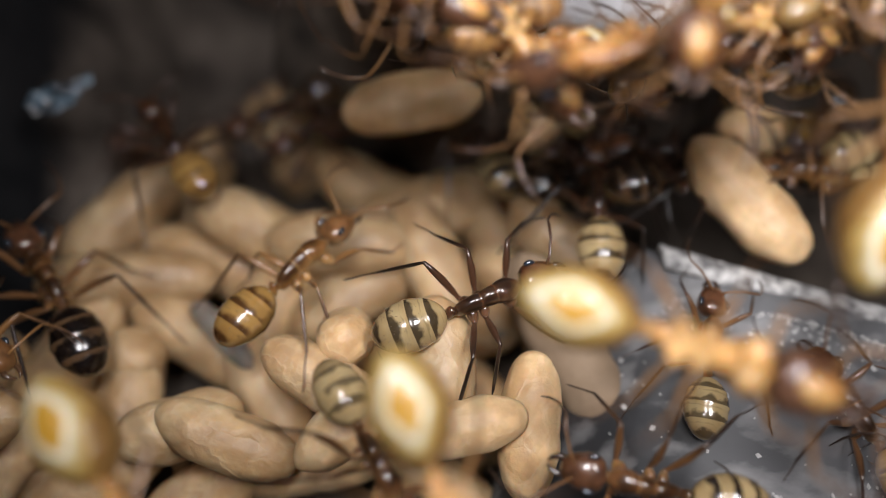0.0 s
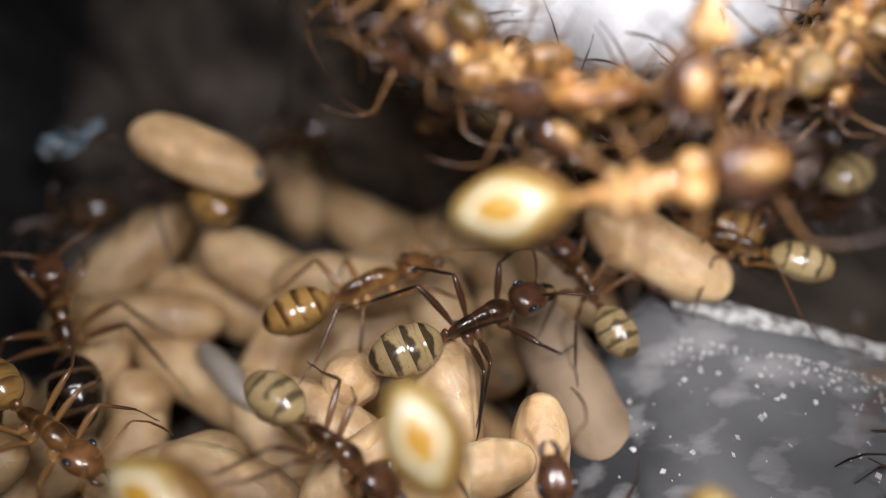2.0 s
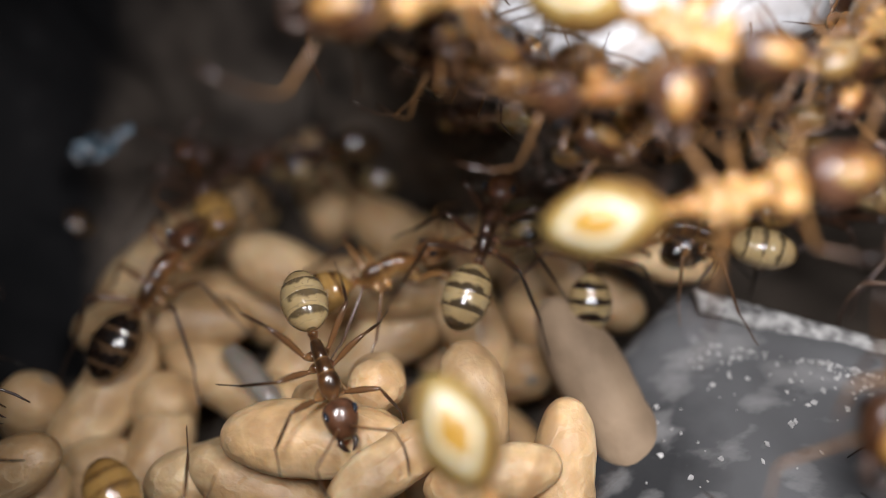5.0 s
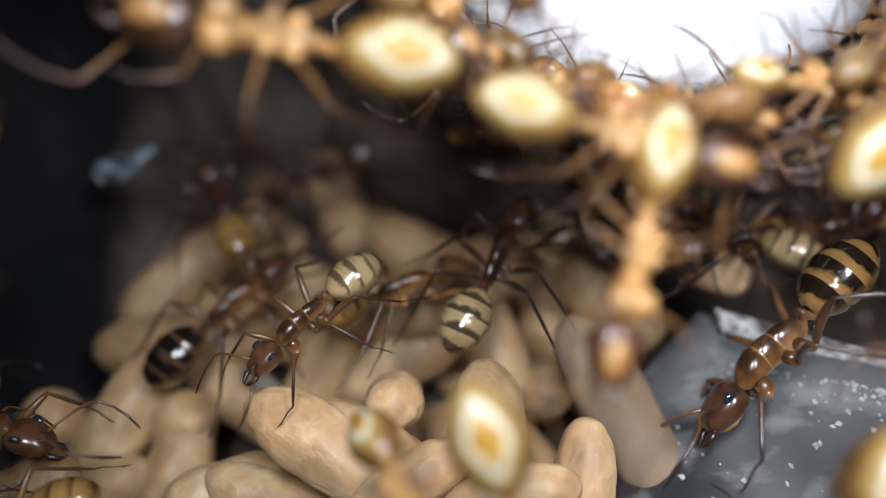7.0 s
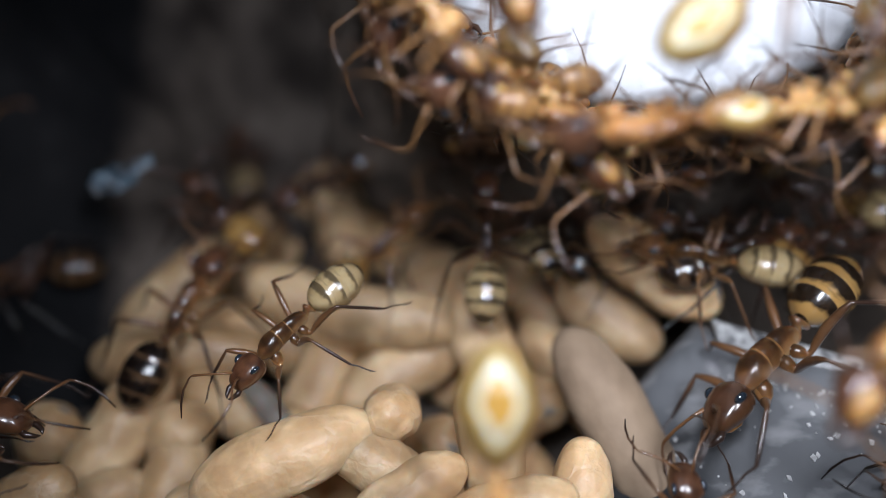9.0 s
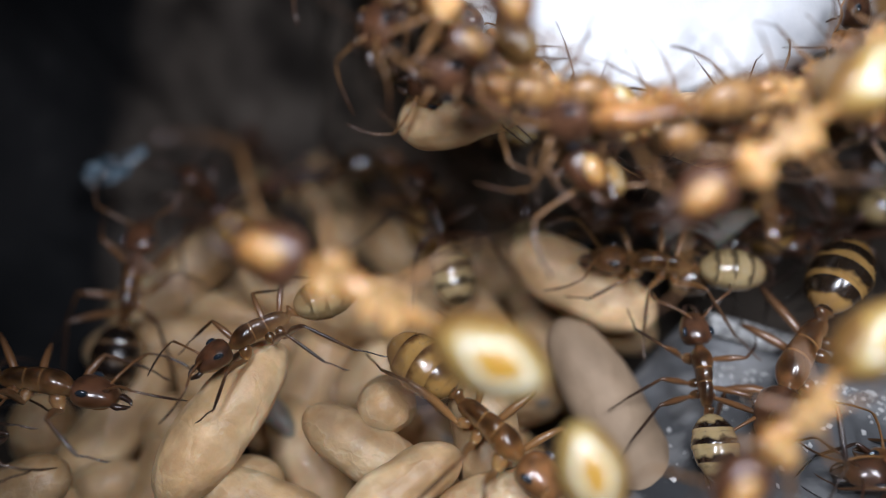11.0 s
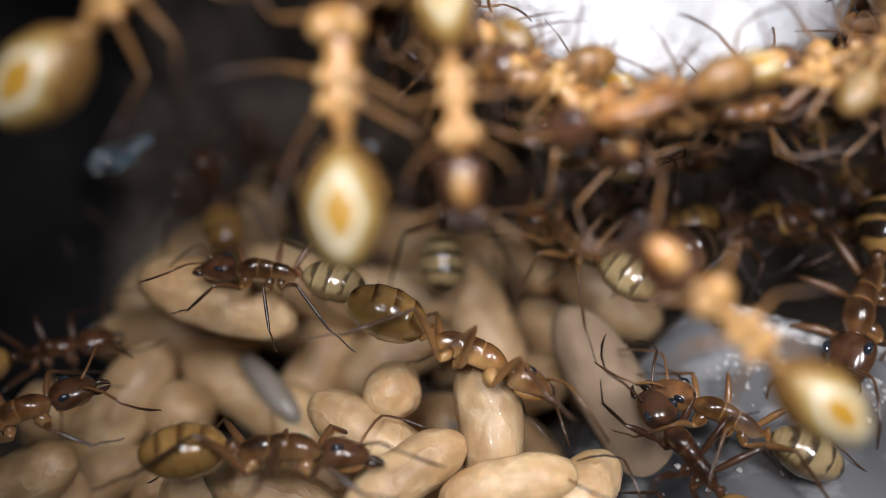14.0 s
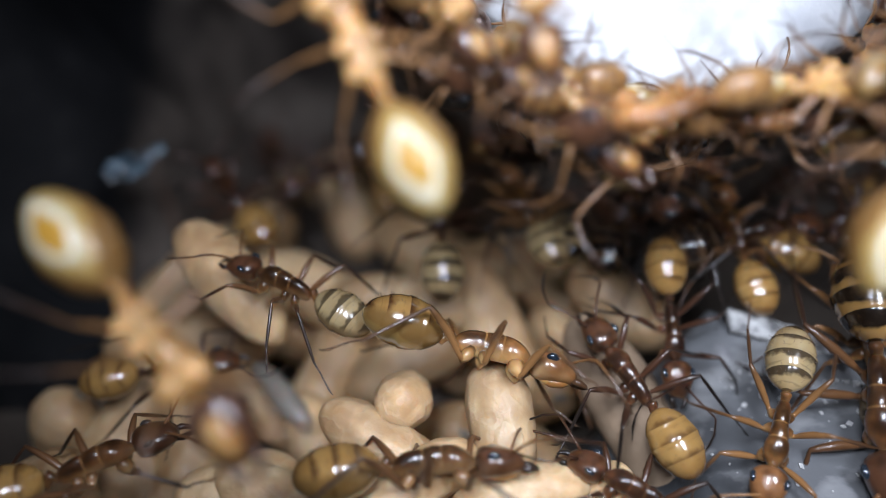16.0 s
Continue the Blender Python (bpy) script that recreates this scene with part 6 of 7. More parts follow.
    walk(late_walker, [(0, mm(22.5, 9.31, 7.04, -6.96, 0.66, 179.52)), (11, mm(18.88, 12.69, 7.04, -7.84, 0.07, 179.94)), (12, mm(15.54, 12.12, 7.04, -7.66, 0.03, 179.97)), (12.5, mm(12.72, 13.08, 7.04, -7.63, -1.28, 171.07)), (13, mm(11.92, 14.71, 7.04, -6.83, -3.66, 152.81)), (13.5, mm(11.37, 12.51, 7.04, -7.72, -0.84, 173.96)), (14, mm(9.6, 12.91, 7.04, -4.03, -6.55, 121.71)), (14.5, mm(8.74, 14.89, 7.04, -1.15, -7.59, 98.89)), (15, mm(7.98, 15.77, 7.04, -2.27, -7.36, 107.97)), (15.5, mm(6.87, 14.96, 7.04, -5.51, -5.43, 136.03)), (16, mm(7.27, 16.94, 7.03, -3.8, -6.81, 120.58))])
    stride(late_walker, [(11, 16, 14)], 30)
    walk(pale_gaster, [(0, mm(23.33, 9.87, 7.01, 18.96, -2.79, 145.6)), (12, mm(18.18, 12.49, 7.01, 17.95, -5.26, 146.53)), (12.5, mm(16.02, 13.43, 7.01, 17.87, -5.57, 146.71)), (13, mm(13.27, 14.19, 7.01, 17.87, -5.68, 146.81)), (13.5, mm(12.22, 14.81, 7.01, 17.77, -5.5, 146.56)), (14, mm(11.4, 14.61, 7.01, 18.78, -4.58, 151.96)), (14.5, mm(10.63, 14.15, 7.01, 17.97, -5.42, 146.68)), (15, mm(12.07, 17.63, 7.01, 8.1, -14.99, 109.22)), (15.5, mm(13.41, 13.55, 7.01, -13.53, 9.16, -53.05)), (16, mm(12.82, 14.37, 7.01, 8.55, 14.64, -110.72))])
    stride(pale_gaster, [(12, 16, 12)], 31)
    walk(orange_late, [(0, mm(34.26, 24.62, 6.98, 22.17, 3.41, -170.19)), (12.5, mm(30.07, 29.82, 4.27, 20.28, 1.78, -168.45)), (13.5, mm(25.37, 28.89, 4.8, 19.83, 2.88, -162.91)), (14, mm(21.53, 25.52, 6.69, 20.02, 2.85, -162.98)), (14.5, mm(19.6, 24.69, 6.98, 20.02, 2.76, -162.91)), (15, mm(16.19, 24.29, 6.98, 19.4, 3.52, -157.2)), (15.5, mm(15.49, 23.91, 6.98, -12.14, -10.95, 58.2)), (16, mm(13.60, 25.10, 6.98, 4.15, -17.15, 99.46))])
    stride(orange_late, [(12.5, 16, 14)], 32)
    walk(left_nurse, [(0, mm(-20.89, 11.10, 7.62, -21.32, -4.77, 20.81)), (12, mm(-19.98, 12.89, 7.62, -19.53, -3.8, 22.49)), (13.5, mm(-17.87, 13.74, 7.62, -19.28, -3.79, 22.65)), (14, mm(-16.91, 14.36, 7.62, -19.21, -4.08, 24.77)), (14.5, mm(-14.76, 14.15, 7.62, -17.51, -5.6, 35.79)), (15, mm(-14.00, 13.95, 7.62, -17.82, -5.19, 33.77)), (15.5, mm(-12.27, 13.29, 7.62, -19.36, -3.6, 22.45)), (16, mm(-13.68, 12.73, 7.62, -18.97, -3.69, 24.57))])
    stride(left_nurse, [(12, 16, 12)], 33)
    walk(shade_left, [(0, mm(-23.9, 16.99, 3.98, 0, -0, 0)), (13, mm(-23.31, 19, 3.98, 0, -0, 0)), (14, mm(-18.68, 19.68, 3.98, 0, -0, 16.76)), (14.5, mm(-17.45, 19.85, 3.98, 0, -0, 20.87)), (15, mm(-14.96, 20.02, 3.98, 0, -0, 13.63)), (15.5, mm(-13.7, 18.86, 3.98, 0, -0, 3.72)), (16, mm(-13.11, 19.13, 3.98, 0, -0, 10.2))])
    stride(shade_left, [(12, 16, 12)], 34)
    walk(shade_striped, [(0, mm(-4.8, 33.85, 1, 0, -0, -145.22)), (1.5, mm(-5.23, 34.57, 0.6, 0, -0, -144.78)), (2, mm(-6.87, 43.1, -4.09, 0, -0, -149.55)), (2.5, mm(-8.66, 41.52, -3.23, 0, -0, -161.23)), (3, mm(-10.13, 38.74, -1.7, 0, -0, -167.35)), (3.5, mm(-11.47, 38.4, -1.52, 0, -0, 167.21)), (4, mm(-12.42, 38.09, -1.35, 0, -0, 160.83)), (4.2, mm(-12.63, 38.24, -1.43, 0, -0, 160.83)), (5.2, mm(-12.15, 35.54, 0.06, 0, -0, 167.13)), (6.3, mm(-12.11, 35.13, 0.29, 0, -0, 160.83)), (6.5, mm(-12.55, 36.05, -0.22, 0, -0, 154.74)), (7, mm(-14.12, 41.98, -3.48, 0, -0, 105.56)), (7.5, mm(-14.86, 41.6, -3.27, 0, -0, 105.47)), (8, mm(-16.42, 45.25, -5.25, 0, -0, 105.35)), (8.2, mm(-16.51, 45.56, -5.38, 0, -0, 105.34)), (9.3, mm(-15.69, 45.69, -5.41, 0, -0, 105.3)), (10.5, mm(-15.11, 45.85, -5.44, 0, -0, 105.26)), (11, mm(-13.79, 43.22, -4.15, 0, -0, 105.15)), (11.5, mm(-14.04, 43.36, -4.23, 0, -0, 105.17)), (12, mm(-13.62, 41.6, -3.27, 0, -0, 105.5)), (13, mm(-14.42, 40.84, -2.85, 0, -0, 109.89)), (14, mm(-13.15, 41, -2.94, 0, -0, 109.66)), (14.5, mm(-13.6, 41.78, -3.37, 0, -0, 113.96)), (15, mm(-13.37, 42.11, -3.55, 0, -0, 114.1)), (15.5, mm(-13.31, 42.73, -3.89, 0, -0, 113.93)), (16, mm(-12.84, 41.75, -3.35, 0, -0, 114.14))])
    stride(shade_striped, [(1, 4, 12), (6, 7.5, 10)], 35)
    walk(shade_far, [(0, mm(-16.62, 35.43, -3.72, 0, -0, 143.84)), (0.5, mm(-18.07, 39.57, -6.03, 0, -0, 143.66)), (1, mm(-19.57, 38.79, -5.6, 0, -0, 143.69)), (1.5, mm(-23.84, 39.95, -6.24, 0, -0, 155.21)), (2, mm(-22.43, 30.88, -1.17, 0, -0, -155.26)), (2.5, mm(-26.4, 34.12, -2.99, 0, -0, -167.35)), (3, mm(-25.88, 32.58, -2.13, 0, -0, -167.35)), (4, mm(-25.82, 31.19, -1.35, 0, -0, 180)), (6.5, mm(-27.19, 34.05, -2.95, 0, -0, 180)), (7, mm(-26.34, 34.14, -3, 0, -0, 180)), (7.5, mm(-23.94, 31.92, -1.76, 0, -0, -166.93)), (8, mm(-23.31, 32.21, -1.92, 0, -0, -166.84)), (8.2, mm(-23.52, 31.85, -1.72, 0, 0, -166.83)), (9.3, mm(-27.6, 28.39, 0.23, 0, -0, -173.35)), (10.3, mm(-36.08, 28.09, 0.41, 0, -0, 180)), (16, mm(-37.63, 24.9, 2.16, 0, -0, 180))])
    stride(shade_far, [(0, 3, 12)], 36)
    walk(shade_mid, [(0, mm(9.99, 24.56, 6.16, 0, -0, 83.1)), (0.5, mm(9.75, 23.86, 6.16, 0, -0, 81.48)), (1, mm(9.6, 27.04, 5.01, 0, -0, 92.02)), (1.5, mm(8.13, 34.48, 0.85, 0, -0, 96.23)), (2, mm(7.74, 35.57, 0.25, 0, -0, 104.03)), (3, mm(2.96, 38.28, -1.25, 0, -0, 112.91)), (6.5, mm(-6.15, 43.86, -4.3, 0, -0, 97.86)), (7, mm(-6.39, 46.28, -5.29, 0, -0, 97.76)), (8, mm(-4.45, 50.82, -5.33, 0, -0, 97.57)), (10.5, mm(-4.62, 51.95, -5.34, 0, -0, 97.56)), (16, mm(-4.05, 45.56, -5.17, 0, -0, 94.36))])
    stride(shade_mid, [(0, 3, 12), (4, 6.5, 10)], 37)
    walk(black_shade, [(0, mm(10.2, 32.06, 2.19, 0, -0, 79.87)), (0.5, mm(10.24, 33.58, 1.35, 0, -0, 79.87)), (1, mm(9.14, 33.05, 1.65, 0, -0, 79.95)), (2, mm(7.99, 41.19, -2.84, 0, -0, 84.22)), (4, mm(13.88, 43.71, -4.21, 0, -0, 64.66)), (6.5, mm(17.83, 42.59, -3.61, 0, -0, 82.39)), (10.5, mm(19, 47.42, -5.32, 0, -0, 74.85)), (14, mm(16.62, 41.38, -2.94, 0, -0, 90)), (14.5, mm(16.45, 40.16, -2.28, 0, -0, 90.11)), (15, mm(17.01, 40.44, -2.43, 0, -0, 90.32)), (15.5, mm(14, 35.74, 0.15, 0, -0, 90.2)), (16, mm(14.84, 35.44, 0.32, 0, -0, 90.56))])
    stride(black_shade, [(0, 2, 10), (4, 7, 10), (14, 16, 8)], 38)
    walk(right_cluster, [(0, mm(24.25, 29.76, 3.7, -21.32, -4.77, 20.81)), (6, mm(21.29, 36.96, -0.29, 19.7, 3.79, -157.6)), (8, mm(25.43, 44.15, -4.22, 19.08, 3.92, -157.32)), (10.5, mm(16.3, 31.19, 2.91, 20.05, -0.05, -179.96)), (12, mm(11.61, 25.7, 5.99, 20.77, 0.09, 179.93)), (13, mm(9.62, 25.11, 6.32, 20.24, 1.67, -168.34)), (14, mm(9.34, 24.71, 6.38, 20.42, 1.92, -168.61)), (14.5, mm(9.74, 23.59, 6.38, 20.42, 1.83, -168.54)), (15, mm(9.64, 21.23, 6.38, 6.65, 15.44, -105.52)), (15.5, mm(9.28, 19.27, 6.38, -7.5, 15.46, -72.3)), (16, mm(9.73, 19.63, 6.38, -0.16, 17.53, -89.65))])
    stride(right_cluster, [(12, 16, 12)], 39)
    walk(low_right, [(0, mm(12.28, 3.49, 6.93, 18.96, -2.79, 145.6)), (13, mm(10, 7.78, 6.93, 17.87, -5.68, 146.81)), (14.5, mm(8.58, 10.35, 6.93, 17.97, -5.42, 146.68)), (15.5, mm(7.2, 11.29, 6.93, 19.15, -4.25, 155.55)), (16, mm(6.86, 12, 6.93, 18.39, -5.34, 150.58))])
    stride(low_right, [(13, 16, 12)], 40)
    walk(edge_late, [(0, mm(32.54, 22.61, 7.14, 3.65, -11.98, 97.97)), (13, mm(26.34, 24.2, 7.14, 4.32, -16.82, 99.84)), (14, mm(22.45, 21.36, 7.14, 4.22, -16.37, 99.58)), (15, mm(18.95, 19.77, 7.14, 2.23, -16.9, 95.01)), (15.5, mm(18.84, 19.92, 7.14, 0.91, -17.2, 92.05)), (16, mm(17.86, 19.07, 7.14, 1.01, -17.53, 92.28))])
    stride(edge_late, [(13, 16, 10)], 41)
    walk(shade_1, [(0, mm(-12.34, 29.86, 4.21, 0, -0, 122.8)), (2, mm(-12.65, 30.94, 3.6, 0, -0, 133.9)), (4, mm(-13.17, 31.14, 3.49, 0, 0, 121.46)), (7, mm(-12.85, 30.51, 3.85, 0, -0, 115.83)), (9.5, mm(-13.34, 31.57, 3.25, 0, -0, 133.44)), (12, mm(-12.84, 30.42, 3.89, 0, -0, 120.78)), (14, mm(-13.2, 30.86, 3.65, 0, -0, 112.37)), (16, mm(-13.04, 31.58, 3.25, 0, -0, 125.46))])
    stride(shade_1, [(0, 16, 6)], 42)
    walk(shade_2, [(0, mm(-7.39, 34.45, 1.66, 0, -0, -145.12)), (2, mm(-8.31, 35.84, 0.89, 0, -0, -148.23)), (4, mm(-7.62, 34.99, 1.36, 0, -0, -167.86)), (7, mm(-8.38, 35.52, 1.07, 0, -0, -149.85)), (9.5, mm(-7.79, 35.77, 0.93, 0, -0, -143.72)), (12, mm(-8.2, 34.71, 1.51, 0, -0, -168.43)), (14, mm(-7.8, 35.94, 0.83, 0, -0, -159.85)), (16, mm(-8.33, 35.64, 1, 0, -0, -141.06))])
    walk(shade_3, [(0, mm(4.49, 31.16, 3.48, 0, -0, 105.33)), (2, mm(4.86, 31.38, 3.36, 0, -0, 91.76)), (4, mm(4.72, 30.39, 3.91, 0, -0, 88.12)), (7, mm(4.93, 31.5, 3.29, 0, -0, 106.86)), (9.5, mm(4.52, 30.66, 3.76, 0, -0, 95.98)), (12, mm(4.91, 30.86, 3.65, 0, -0, 89.99)), (14, mm(4.72, 31.53, 3.28, 0, -0, 103.26)), (16, mm(4.57, 30.54, 3.83, 0, -0, 105.54))])
    walk(shade_4, [(0, mm(9.43, 30.65, 3.77, 0, -0, 64.72)), (2, mm(9.6, 29.9, 4.19, 0, -0, 53.81)), (4, mm(9.02, 29.59, 4.36, 0, -0, 63.82)), (7, mm(9.61, 30.44, 3.88, 0, -0, 73.76)), (9.5, mm(9.08, 29.39, 4.47, 0, -0, 56.86)), (12, mm(9.55, 30.4, 3.91, 0, -0, 66.37)), (14, mm(9.14, 30.11, 4.07, 0, -0, 76)), (16, mm(9.45, 29.37, 4.48, 0, -0, 65.86))])
    walk(shade_5, [(0, mm(14.01, 26.96, 5.83, 0, -0, 156.57)), (2, mm(13.21, 26.06, 6.34, 0, -0, 157.57)), (4, mm(13.75, 26.58, 6.05, 0, -0, 179.39)), (7, mm(13.12, 26.42, 6.14, 0, -0, 164.23)), (9.5, mm(13.55, 26.14, 6.29, 0, -0, 154.27)), (12, mm(13.32, 26.9, 5.87, 0, -0, -179.6)), (14, mm(13.5, 26.11, 6.31, 0, -0, 174.57)), (16, mm(13.12, 26.21, 6.25, 0, -0, 153.71))])
    stride(shade_5, [(0, 16, 6)], 46)
    walk(shade_6, [(0, mm(15.18, 24.98, 6.94, 0, -0, 10.37)), (2, mm(15.31, 24.81, 6.94, 0, -0, 29.03)), (4, mm(15.56, 25.36, 6.73, 0, -0, 37.49)), (7, mm(15.05, 24.75, 6.94, 0, -0, 11.71)), (9.5, mm(15, 25.04, 6.92, 0, -0, 26.39)), (12, mm(15.2, 25, 6.94, 0, -0, 37.74)), (14, mm(15.02, 24.72, 6.94, 0, -0, 18.44)), (16, mm(14.89, 25.11, 6.88, 0, 0, 12.58))])
    walk(shade_7, [(0, mm(20.23, 26.29, 6.21, 0, -0, -171.86)), (2, mm(20.86, 26.67, 5.99, 0, -0, -153.39)), (4, mm(20.39, 26.97, 5.83, 0, -0, -163.97)), (7, mm(19.92, 25.99, 6.38, 0, -0, -179.83)), (9.5, mm(20.09, 26.91, 5.86, 0, 0, -153.72)), (12, mm(20.02, 26.11, 6.31, 0, -0, -165.42)), (14, mm(19.65, 26.23, 6.25, 0, -0, 177.44)), (16, mm(20.36, 26.88, 5.88, 0, 0, -167.66))])
    walk(shade_8, [(0, mm(25.69, 31.05, 3.54, 0, -0, -110.06)), (2, mm(25.73, 31.89, 3.07, 0, -0, -108.5)), (4, mm(25.49, 31.21, 3.45, 0, -0, -122.65)), (7, mm(24.39, 30.85, 3.66, 0, -0, -113.17)), (9.5, mm(25.32, 31.38, 3.36, 0, -0, -104.65)), (12, mm(24.15, 30.36, 3.93, 0, -0, -122.24)), (14, mm(25.15, 31.27, 3.42, 0, -0, -120.23)), (16, mm(24.63, 31.19, 3.47, 0, -0, -105.11))])
    walk(shade_9, [(0, mm(22.73, 34.83, 1.45, 0, -0, 157.72)), (2, mm(23.06, 35.22, 1.23, 0, -0, 140.36)), (4, mm(22.59, 33.9, 1.96, 0, -0, 130.25)), (7, mm(22.41, 34.72, 1.51, 0, -0, 154.76)), (9.5, mm(22.12, 34.06, 1.87, 0, -0, 143.87)), (12, mm(22.12, 33.92, 1.95, 0, -0, 130.98)), (14, mm(22.63, 34.9, 1.41, 0, -0, 147.65)), (16, mm(21.6, 33.81, 2.01, 0, -0, 155.87))])
    stride(shade_9, [(0, 16, 6)], 50)
    walk(rim_19, [(0, mm(-2.33, 36.27, 11.66, -168.38, -87.66, 30.89)), (2, mm(-2.52, 36.14, 12.59, -116.4, -85.42, -27.4)), (4, mm(-2.89, 36.48, 12.91, -114.65, -83.41, -20.79)), (6, mm(-2.86, 36.19, 12.99, -93.69, -87.06, -42.66)), (8, mm(-2.55, 35.56, 12.95, -104.62, -83.36, -34.78)), (10, mm(-2.53, 35.44, 13, -69.63, -85.53, -64.36)), (12, mm(-2.45, 35.4, 12.47, -100.97, -86.42, -42.55)), (14, mm(-2.61, 35.82, 12.87, -96, -86.57, -46.58)), (16, mm(-2.85, 35.97, 13.23, -74.22, -86.51, -60.91))])
    stride(rim_19, [(0, 16, 7)], 69)
    walk(rim_20, [(0, mm(2.49, 31.54, 7.81, 64.45, 37.77, 134.36)), (2, mm(2.74, 30.9, 7.89, 71.21, 36.24, 134.21)), (4, mm(2.89, 30.87, 7.85, 69.26, 31.19, 130.04)), (6, mm(2.21, 31.24, 8.14, 70.37, 33.39, 135.69)), (8, mm(2.12, 31.26, 8.38, 70.16, 30.44, 133.5)), (10, mm(2.16, 31.29, 8.47, 67.68, 33.32, 136.6)), (12, mm(2.28, 31.18, 8.15, 61.95, 29.94, 132.26)), (14, mm(2.83, 30.8, 7.84, 71.78, 32.18, 135.01)), (16, mm(2.98, 30.92, 7.96, 72.24, 33.46, 137.79))])
    walk(rim_21, [(0, mm(11.63, 28.62, 7.61, -55.13, -49.56, -33.63)), (2, mm(11.59, 28.47, 7.8, -46.47, -46.72, -36.56)), (4, mm(11.18, 28.59, 7.71, -45.89, -39.52, -39.98)), (6, mm(10.58, 28.88, 7.54, -47.73, -36.52, -36.57)), (8, mm(10.69, 28.95, 7.69, -52.32, -21.98, -16.8)), (10, mm(10.88, 28.73, 7.52, -43.04, -41.74, -36.4)), (12, mm(11.42, 28.86, 7.54, -46.88, -37.08, -38.48)), (14, mm(11.72, 28.75, 7.42, -47.63, -41.4, -36.39)), (16, mm(11.15, 28.84, 7.32, -45.38, -37.01, -31.64))])
    walk(rim_22, [(0, mm(19.91, 30.6, 9.35, -30.68, -59.64, -24.64)), (2, mm(19.63, 30.23, 9.44, -22.61, -61.78, -26.23)), (4, mm(19.13, 30.38, 9.23, -27.53, -59.94, -26.03)), (6, mm(18.91, 30.58, 8.66, -24.39, -57.54, -24.94)), (8, mm(19.3, 30.61, 8.79, -23.61, -56.9, -26.64)), (10, mm(19.75, 30.9, 9.09, -23.27, -53.88, -28.66)), (12, mm(20.19, 30.98, 9.01, -40.42, -51.74, -0.05)), (14, mm(19.65, 30.8, 8.81, -59.02, 20.09, 52.89)), (16, mm(19.28, 30.75, 8.46, -57.87, 24.17, 55.53))])
    stride(rim_22, [(0, 16, 7)], 72)
    walk(toppled, [(0, mm(5.54, 12.69, 4.80, 15.05, -29.19, 83.66)), (8.2, mm(5.54, 12.69, 4.80, 15.05, -29.19, 83.66)), (10.3, mm(5.0, 11.6, 4.9, 15, -18, 70)), (12.0, mm(4.7, 11.6, 5.0, 15, -8, 45)), (16, mm(4.7, 11.5, 5.0, 15, -8, 42))])
    walk(carried_a, [(0, mm(16.90, 23.17, 7.13, 14.03, 16.86, -49.25)), (0.5, mm(16.55, 23.80, 7.13, 15.43, 15.59, -44.23)), (1, mm(19.35, 26.99, 5.69, 13.41, 17.35, -51.36)), (1.5, mm(13.02, 23.01, 7.13, 17.89, 12.67, -34.20)), (2, mm(11.95, 22.48, 7.13, 18.86, 11.14, -29.50)), (2.5, mm(11.08, 22.16, 7.13, 20.49, 7.62, -19.53)), (3, mm(10.52, 22.14, 7.13, 21.06, 5.76, -14.61)), (4, mm(10.32, 22.38, 7.13, 21.06, 5.77, -14.63)), (6.5, mm(11.50, 26.62, 5.09, 15.43, 15.59, -44.25)), (7, mm(12.40, 26.30, 5.27, 15.38, 15.64, -44.42)), (7.5, mm(12.11, 31.31, 2.45, 10.86, 19.02, -59.50)), (8, mm(12.63, 27.74, 4.45, 13.95, 16.92, -49.53)), (8.2, mm(12.65, 27.84, 4.40, 13.95, 16.93, -49.53)), (9.3, mm(9.58, 23.71, 5.51, 18.83, 11.19, -29.63)), (10.5, mm(8.17, 21.90, 5.51, 20.46, 7.70, -19.76)), (11, mm(7.05, 23.33, 5.51, 19.21, 10.50, -27.62)), (11.5, mm(6.41, 23.88, 5.51, 18.85, 11.15, -29.53)), (12, mm(6.17, 24.25, 5.51, 16.69, 14.23, -39.36)), (12.5, mm(4.11, 27.13, 4.80, 14.01, 16.88, -49.33)), (13, mm(4.69, 26.05, 3.85, 7.43, -19.16, -74.53)), (13.5, mm(5.25, 27.54, 1.46, 4.00, -28.41, -83.07)), (15, mm(5.33, 32.05, -3.68, 4.06, -28.42, -82.96)), (16, mm(5.14, 36.43, -7.19, 4.10, -28.42, -82.89))])
    walk(carried_b, [(0, mm(0.84, 29.74, 7.03, 35.22, -8.65, 6.12)), (0.5, mm(-0.6, 28.12, 5.8, 36.47, 3.12, -10.13)), (1, mm(-1.87, 28.04, 5.65, 36.57, 0.25, -6.03)), (1.5, mm(-7.42, 29.08, 6.17, 36.3, 8.4, -16.25)), (2, mm(-10.66, 29.38, 6.43, 37.68, 11.42, -19.16)), (2.5, mm(-11.79, 29.94, 4.32, 38.73, 2.97, -7.88)), (3, mm(-12.53, 31.7, 2.5, 38.79, 1.11, -5.52)), (4, mm(-13.4, 32.29, 1.91, 39.04, -1.74, -1.41)), (4.2, mm(-13.49, 32.23, 1.93, 39.09, -1.58, -1.29)), (5.2, mm(-14.45, 36.12, -6.61, 38.17, -10.25, 11.07)), (6.3, mm(-13.25, 34.62, -6.32, 35.58, -18.57, 24)), (16, mm(-14.85, 36.23, -6.64, 36.89, -18.4, 24.14))])
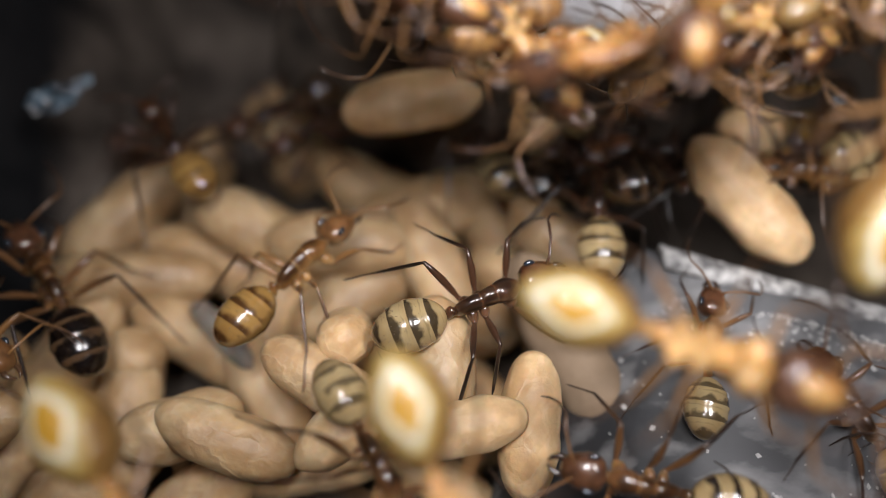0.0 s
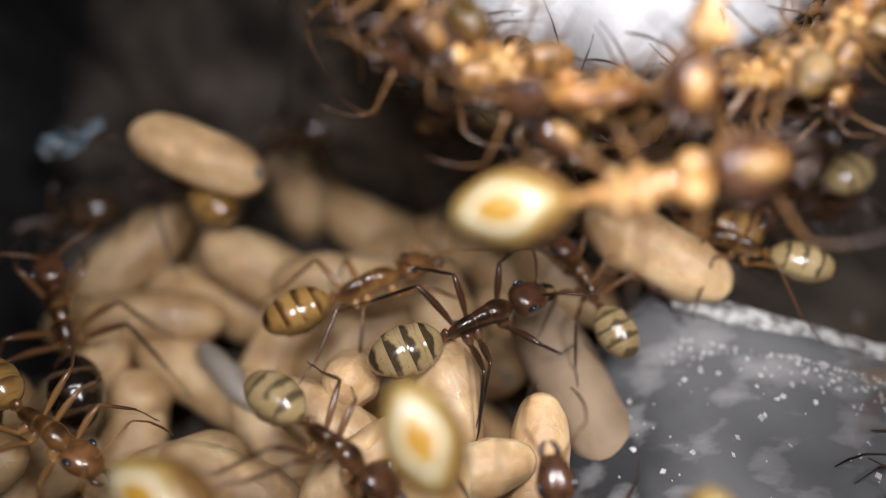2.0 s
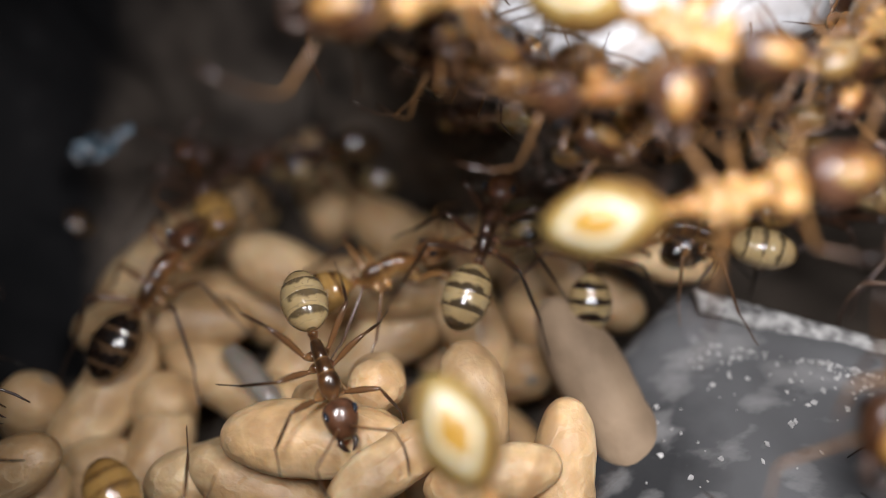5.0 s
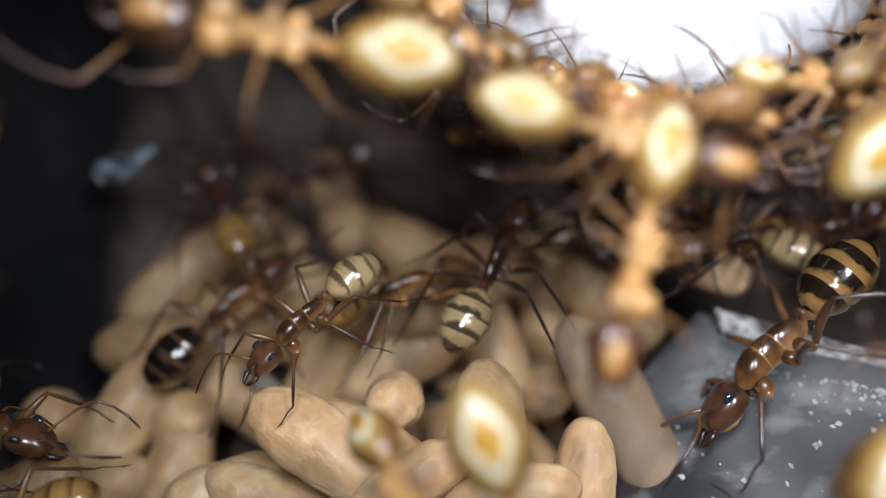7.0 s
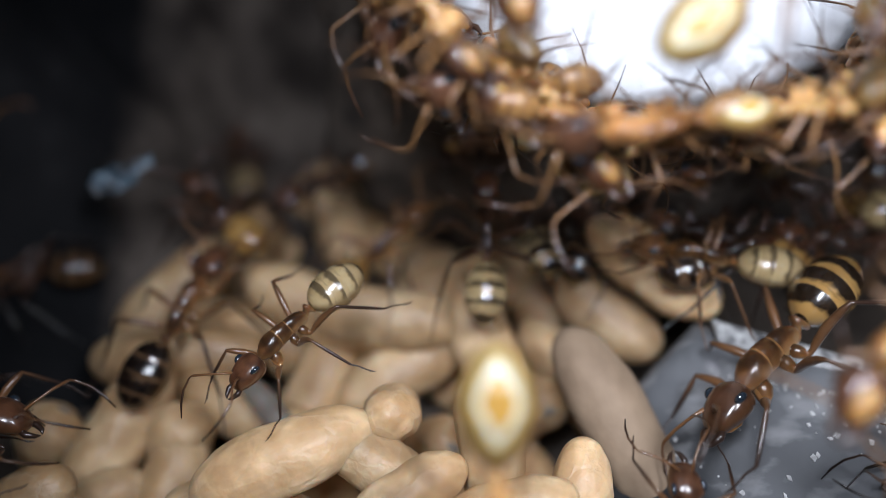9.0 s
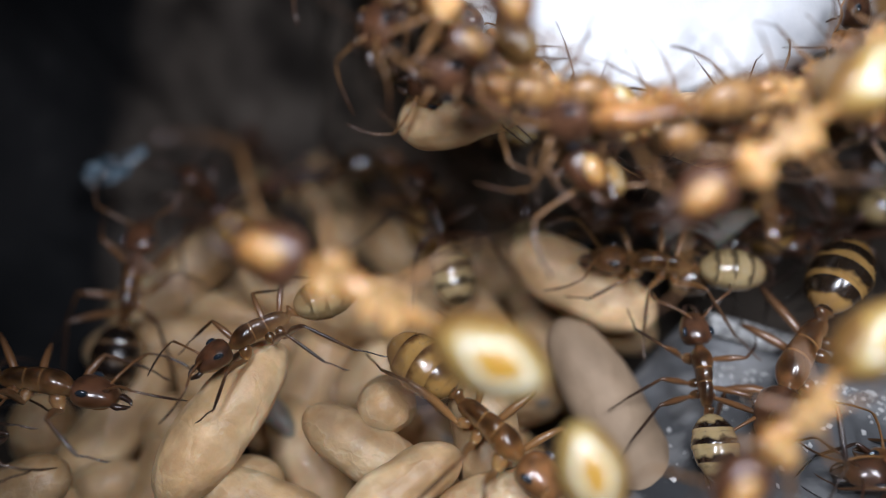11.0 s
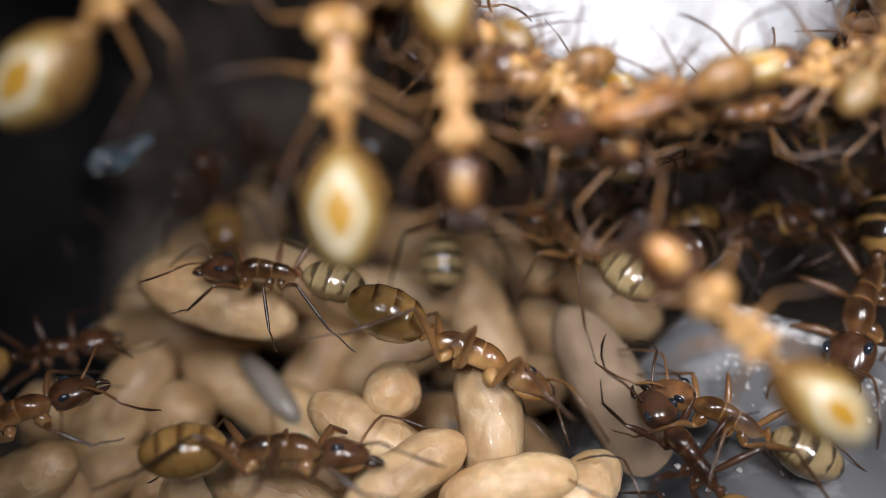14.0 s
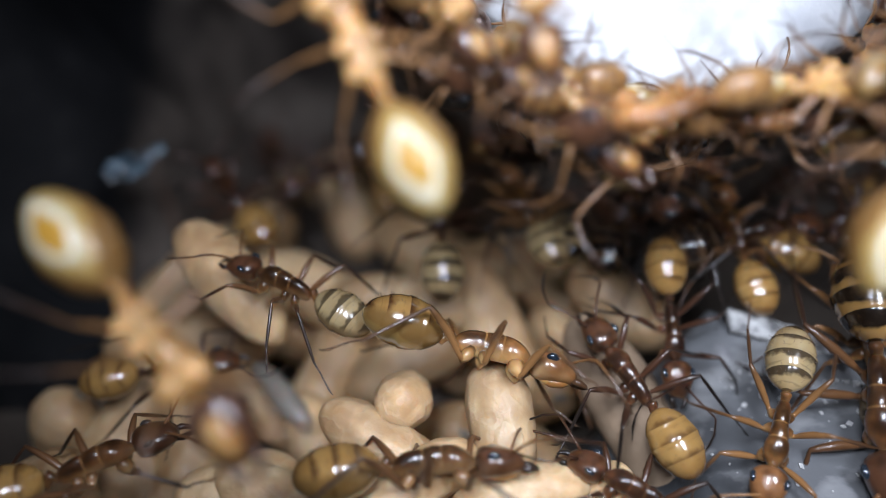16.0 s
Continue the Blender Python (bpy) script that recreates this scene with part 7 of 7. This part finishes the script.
    walk(carried_c, [(0, mm(-0.99, 4.40, 5.59, 15.69, -15.33, 43.27)), (2, mm(-0.27, 9.82, 5.59, 15.58, -15.44, 43.69)), (2.5, mm(0.19, 13.03, 5.59, 14.2, -16.72, 48.66)), (3, mm(-0.18, 15.42, 5.59, 13.62, -17.19, 50.65)), (3.5, mm(-1.74, 14.62, 5.59, 14.76, -16.23, 46.69)), (4, mm(-3.97, 14.22, 5.59, 19.79, -9.33, 24.25)), (4.2, mm(-4.07, 14.12, 5.59, 20.51, -7.57, 19.4)), (5.2, mm(-4.59, 13.87, 5.59, 21.47, 3.87, -9.75)), (6.5, mm(-4.94, 13.78, 5.59, 18.89, 11.1, -29.36)), (7, mm(-4.88, 14.35, 5.59, 18.86, 11.15, -29.52)), (7.5, mm(-5.45, 14.14, 5.59, 19.74, 9.44, -24.57)), (8, mm(-5.18, 14.19, 5.59, 19.73, 9.47, -24.63)), (8.2, mm(-5.18, 14.23, 5.59, 19.73, 9.47, -24.64)), (9.3, mm(-7.35, 14.66, 5.59, 16.63, -14.3, 39.59)), (10.5, mm(-9.23, 15.89, 5.59, 11.45, -18.68, 57.7)), (11, mm(-9.08, 15.80, 5.59, 12.47, -18.03, 54.44)), (11.5, mm(-9.06, 18.31, 5.59, 10.26, -19.34, 61.35)), (12, mm(-9.50, 18.59, 5.59, 17.86, -12.72, 34.35)), (12.5, mm(-10.31, 20.58, 5.59, 21.72, 1.95, -4.89)), (13, mm(-10.17, 19.69, 5.59, 21.77, 1.17, -2.94)), (13.5, mm(-10.64, 21.22, 5.59, 20.95, 6.18, -15.7)), (14, mm(-10.65, 21.49, 5.59, 20.73, 6.9, -17.62)), (14.5, mm(-10.84, 21.80, 5.59, 19.91, 9.06, -23.5)), (15, mm(-11.14, 22.92, 5.59, 17.64, 13.03, -35.34)), (15.5, mm(-10.77, 23.10, 5.59, 16.69, 14.24, -39.36)), (16, mm(-10.86, 23.01, 5.59, 15.15, 15.87, -45.29))])
    walk(carried_d, [(0, mm(8.17, 31.45, 5.11, 14.16, -33.59, 59.58)), (9, mm(5.55, 34.35, 7.84, 20.39, -36.72, 58.18)), (9.8, mm(4.11, 27.37, 12.38, 20.56, -36.89, 58.1)), (10.3, mm(3.29, 23.26, 15.43, 20.66, -37, 58.05)), (10.5, mm(4.06, 23.44, 15.6, 17.02, -38.66, 64.02)), (11, mm(1.1, 23.84, 15.87, 39.09, -13.22, 15.15)), (11.5, mm(-4.54, 25.55, 17.18, 38.45, -13.2, 15.17)), (12, mm(-8.84, 28.43, 19.53, 38.12, -12.8, 15.5)), (13, mm(-10.99, 32.68, 23.45, 38.75, -12.38, 15.84)), (16, mm(-11.14, 32.69, 23.63, 39.05, -12.24, 15.97))])
    walk(carried_e, [(0, mm(19.87, 30.01, 4.94, 36.03, -2.81, -2.05)), (9.6, mm(17.25, 33.49, 7.09, 41.46, 0.04, 0.04)), (10.4, mm(12.99, 27.35, 12.36, 41.23, 6.69, -7.45)), (11, mm(10.27, 23.13, 15.34, 39.25, 12.67, -15.61)), (11.5, mm(9.2, 22.57, 14.82, 38.69, 12.37, -15.85)), (12, mm(6.74, 21.96, 14.18, 39.45, -6.52, 7.6)), (12.5, mm(7.02, 23.8, 13.07, 36.4, -18.63, 23.95)), (13, mm(7.49, 25.61, 9.32, 23.46, -33.87, 52.98)), (14, mm(10.29, 33.72, 0.54, 22.76, -33.83, 53)), (16, mm(9.56, 34.19, 0.79, 23.85, -33.93, 52.95))])
    walk(pale_larva, [(0, mm(32.7, 20.92, 6.6, 21.48, -3.79, 9.54)), (9, mm(27.25, 25.54, 6.29, 21.46, -3.92, 9.85)), (10.3, mm(19.79, 25.41, 6.37, 21.58, -3.15, 7.9)), (10.5, mm(19.14, 25.51, 6.31, 21.58, -3.15, 7.9)), (11, mm(14.44, 26.26, 5.89, 21.68, -2.35, 5.9)), (11.5, mm(11.17, 29.04, 4.33, 21.47, -3.89, 9.79)), (12, mm(9.64, 30.46, 3.53, 20.48, -7.63, 19.57)), (13, mm(8.86, 32.62, 2.33, 18.85, -11.15, 29.54)), (16, mm(8.75, 33.25, 1.98, 18.84, -11.17, 29.59))])


motions()
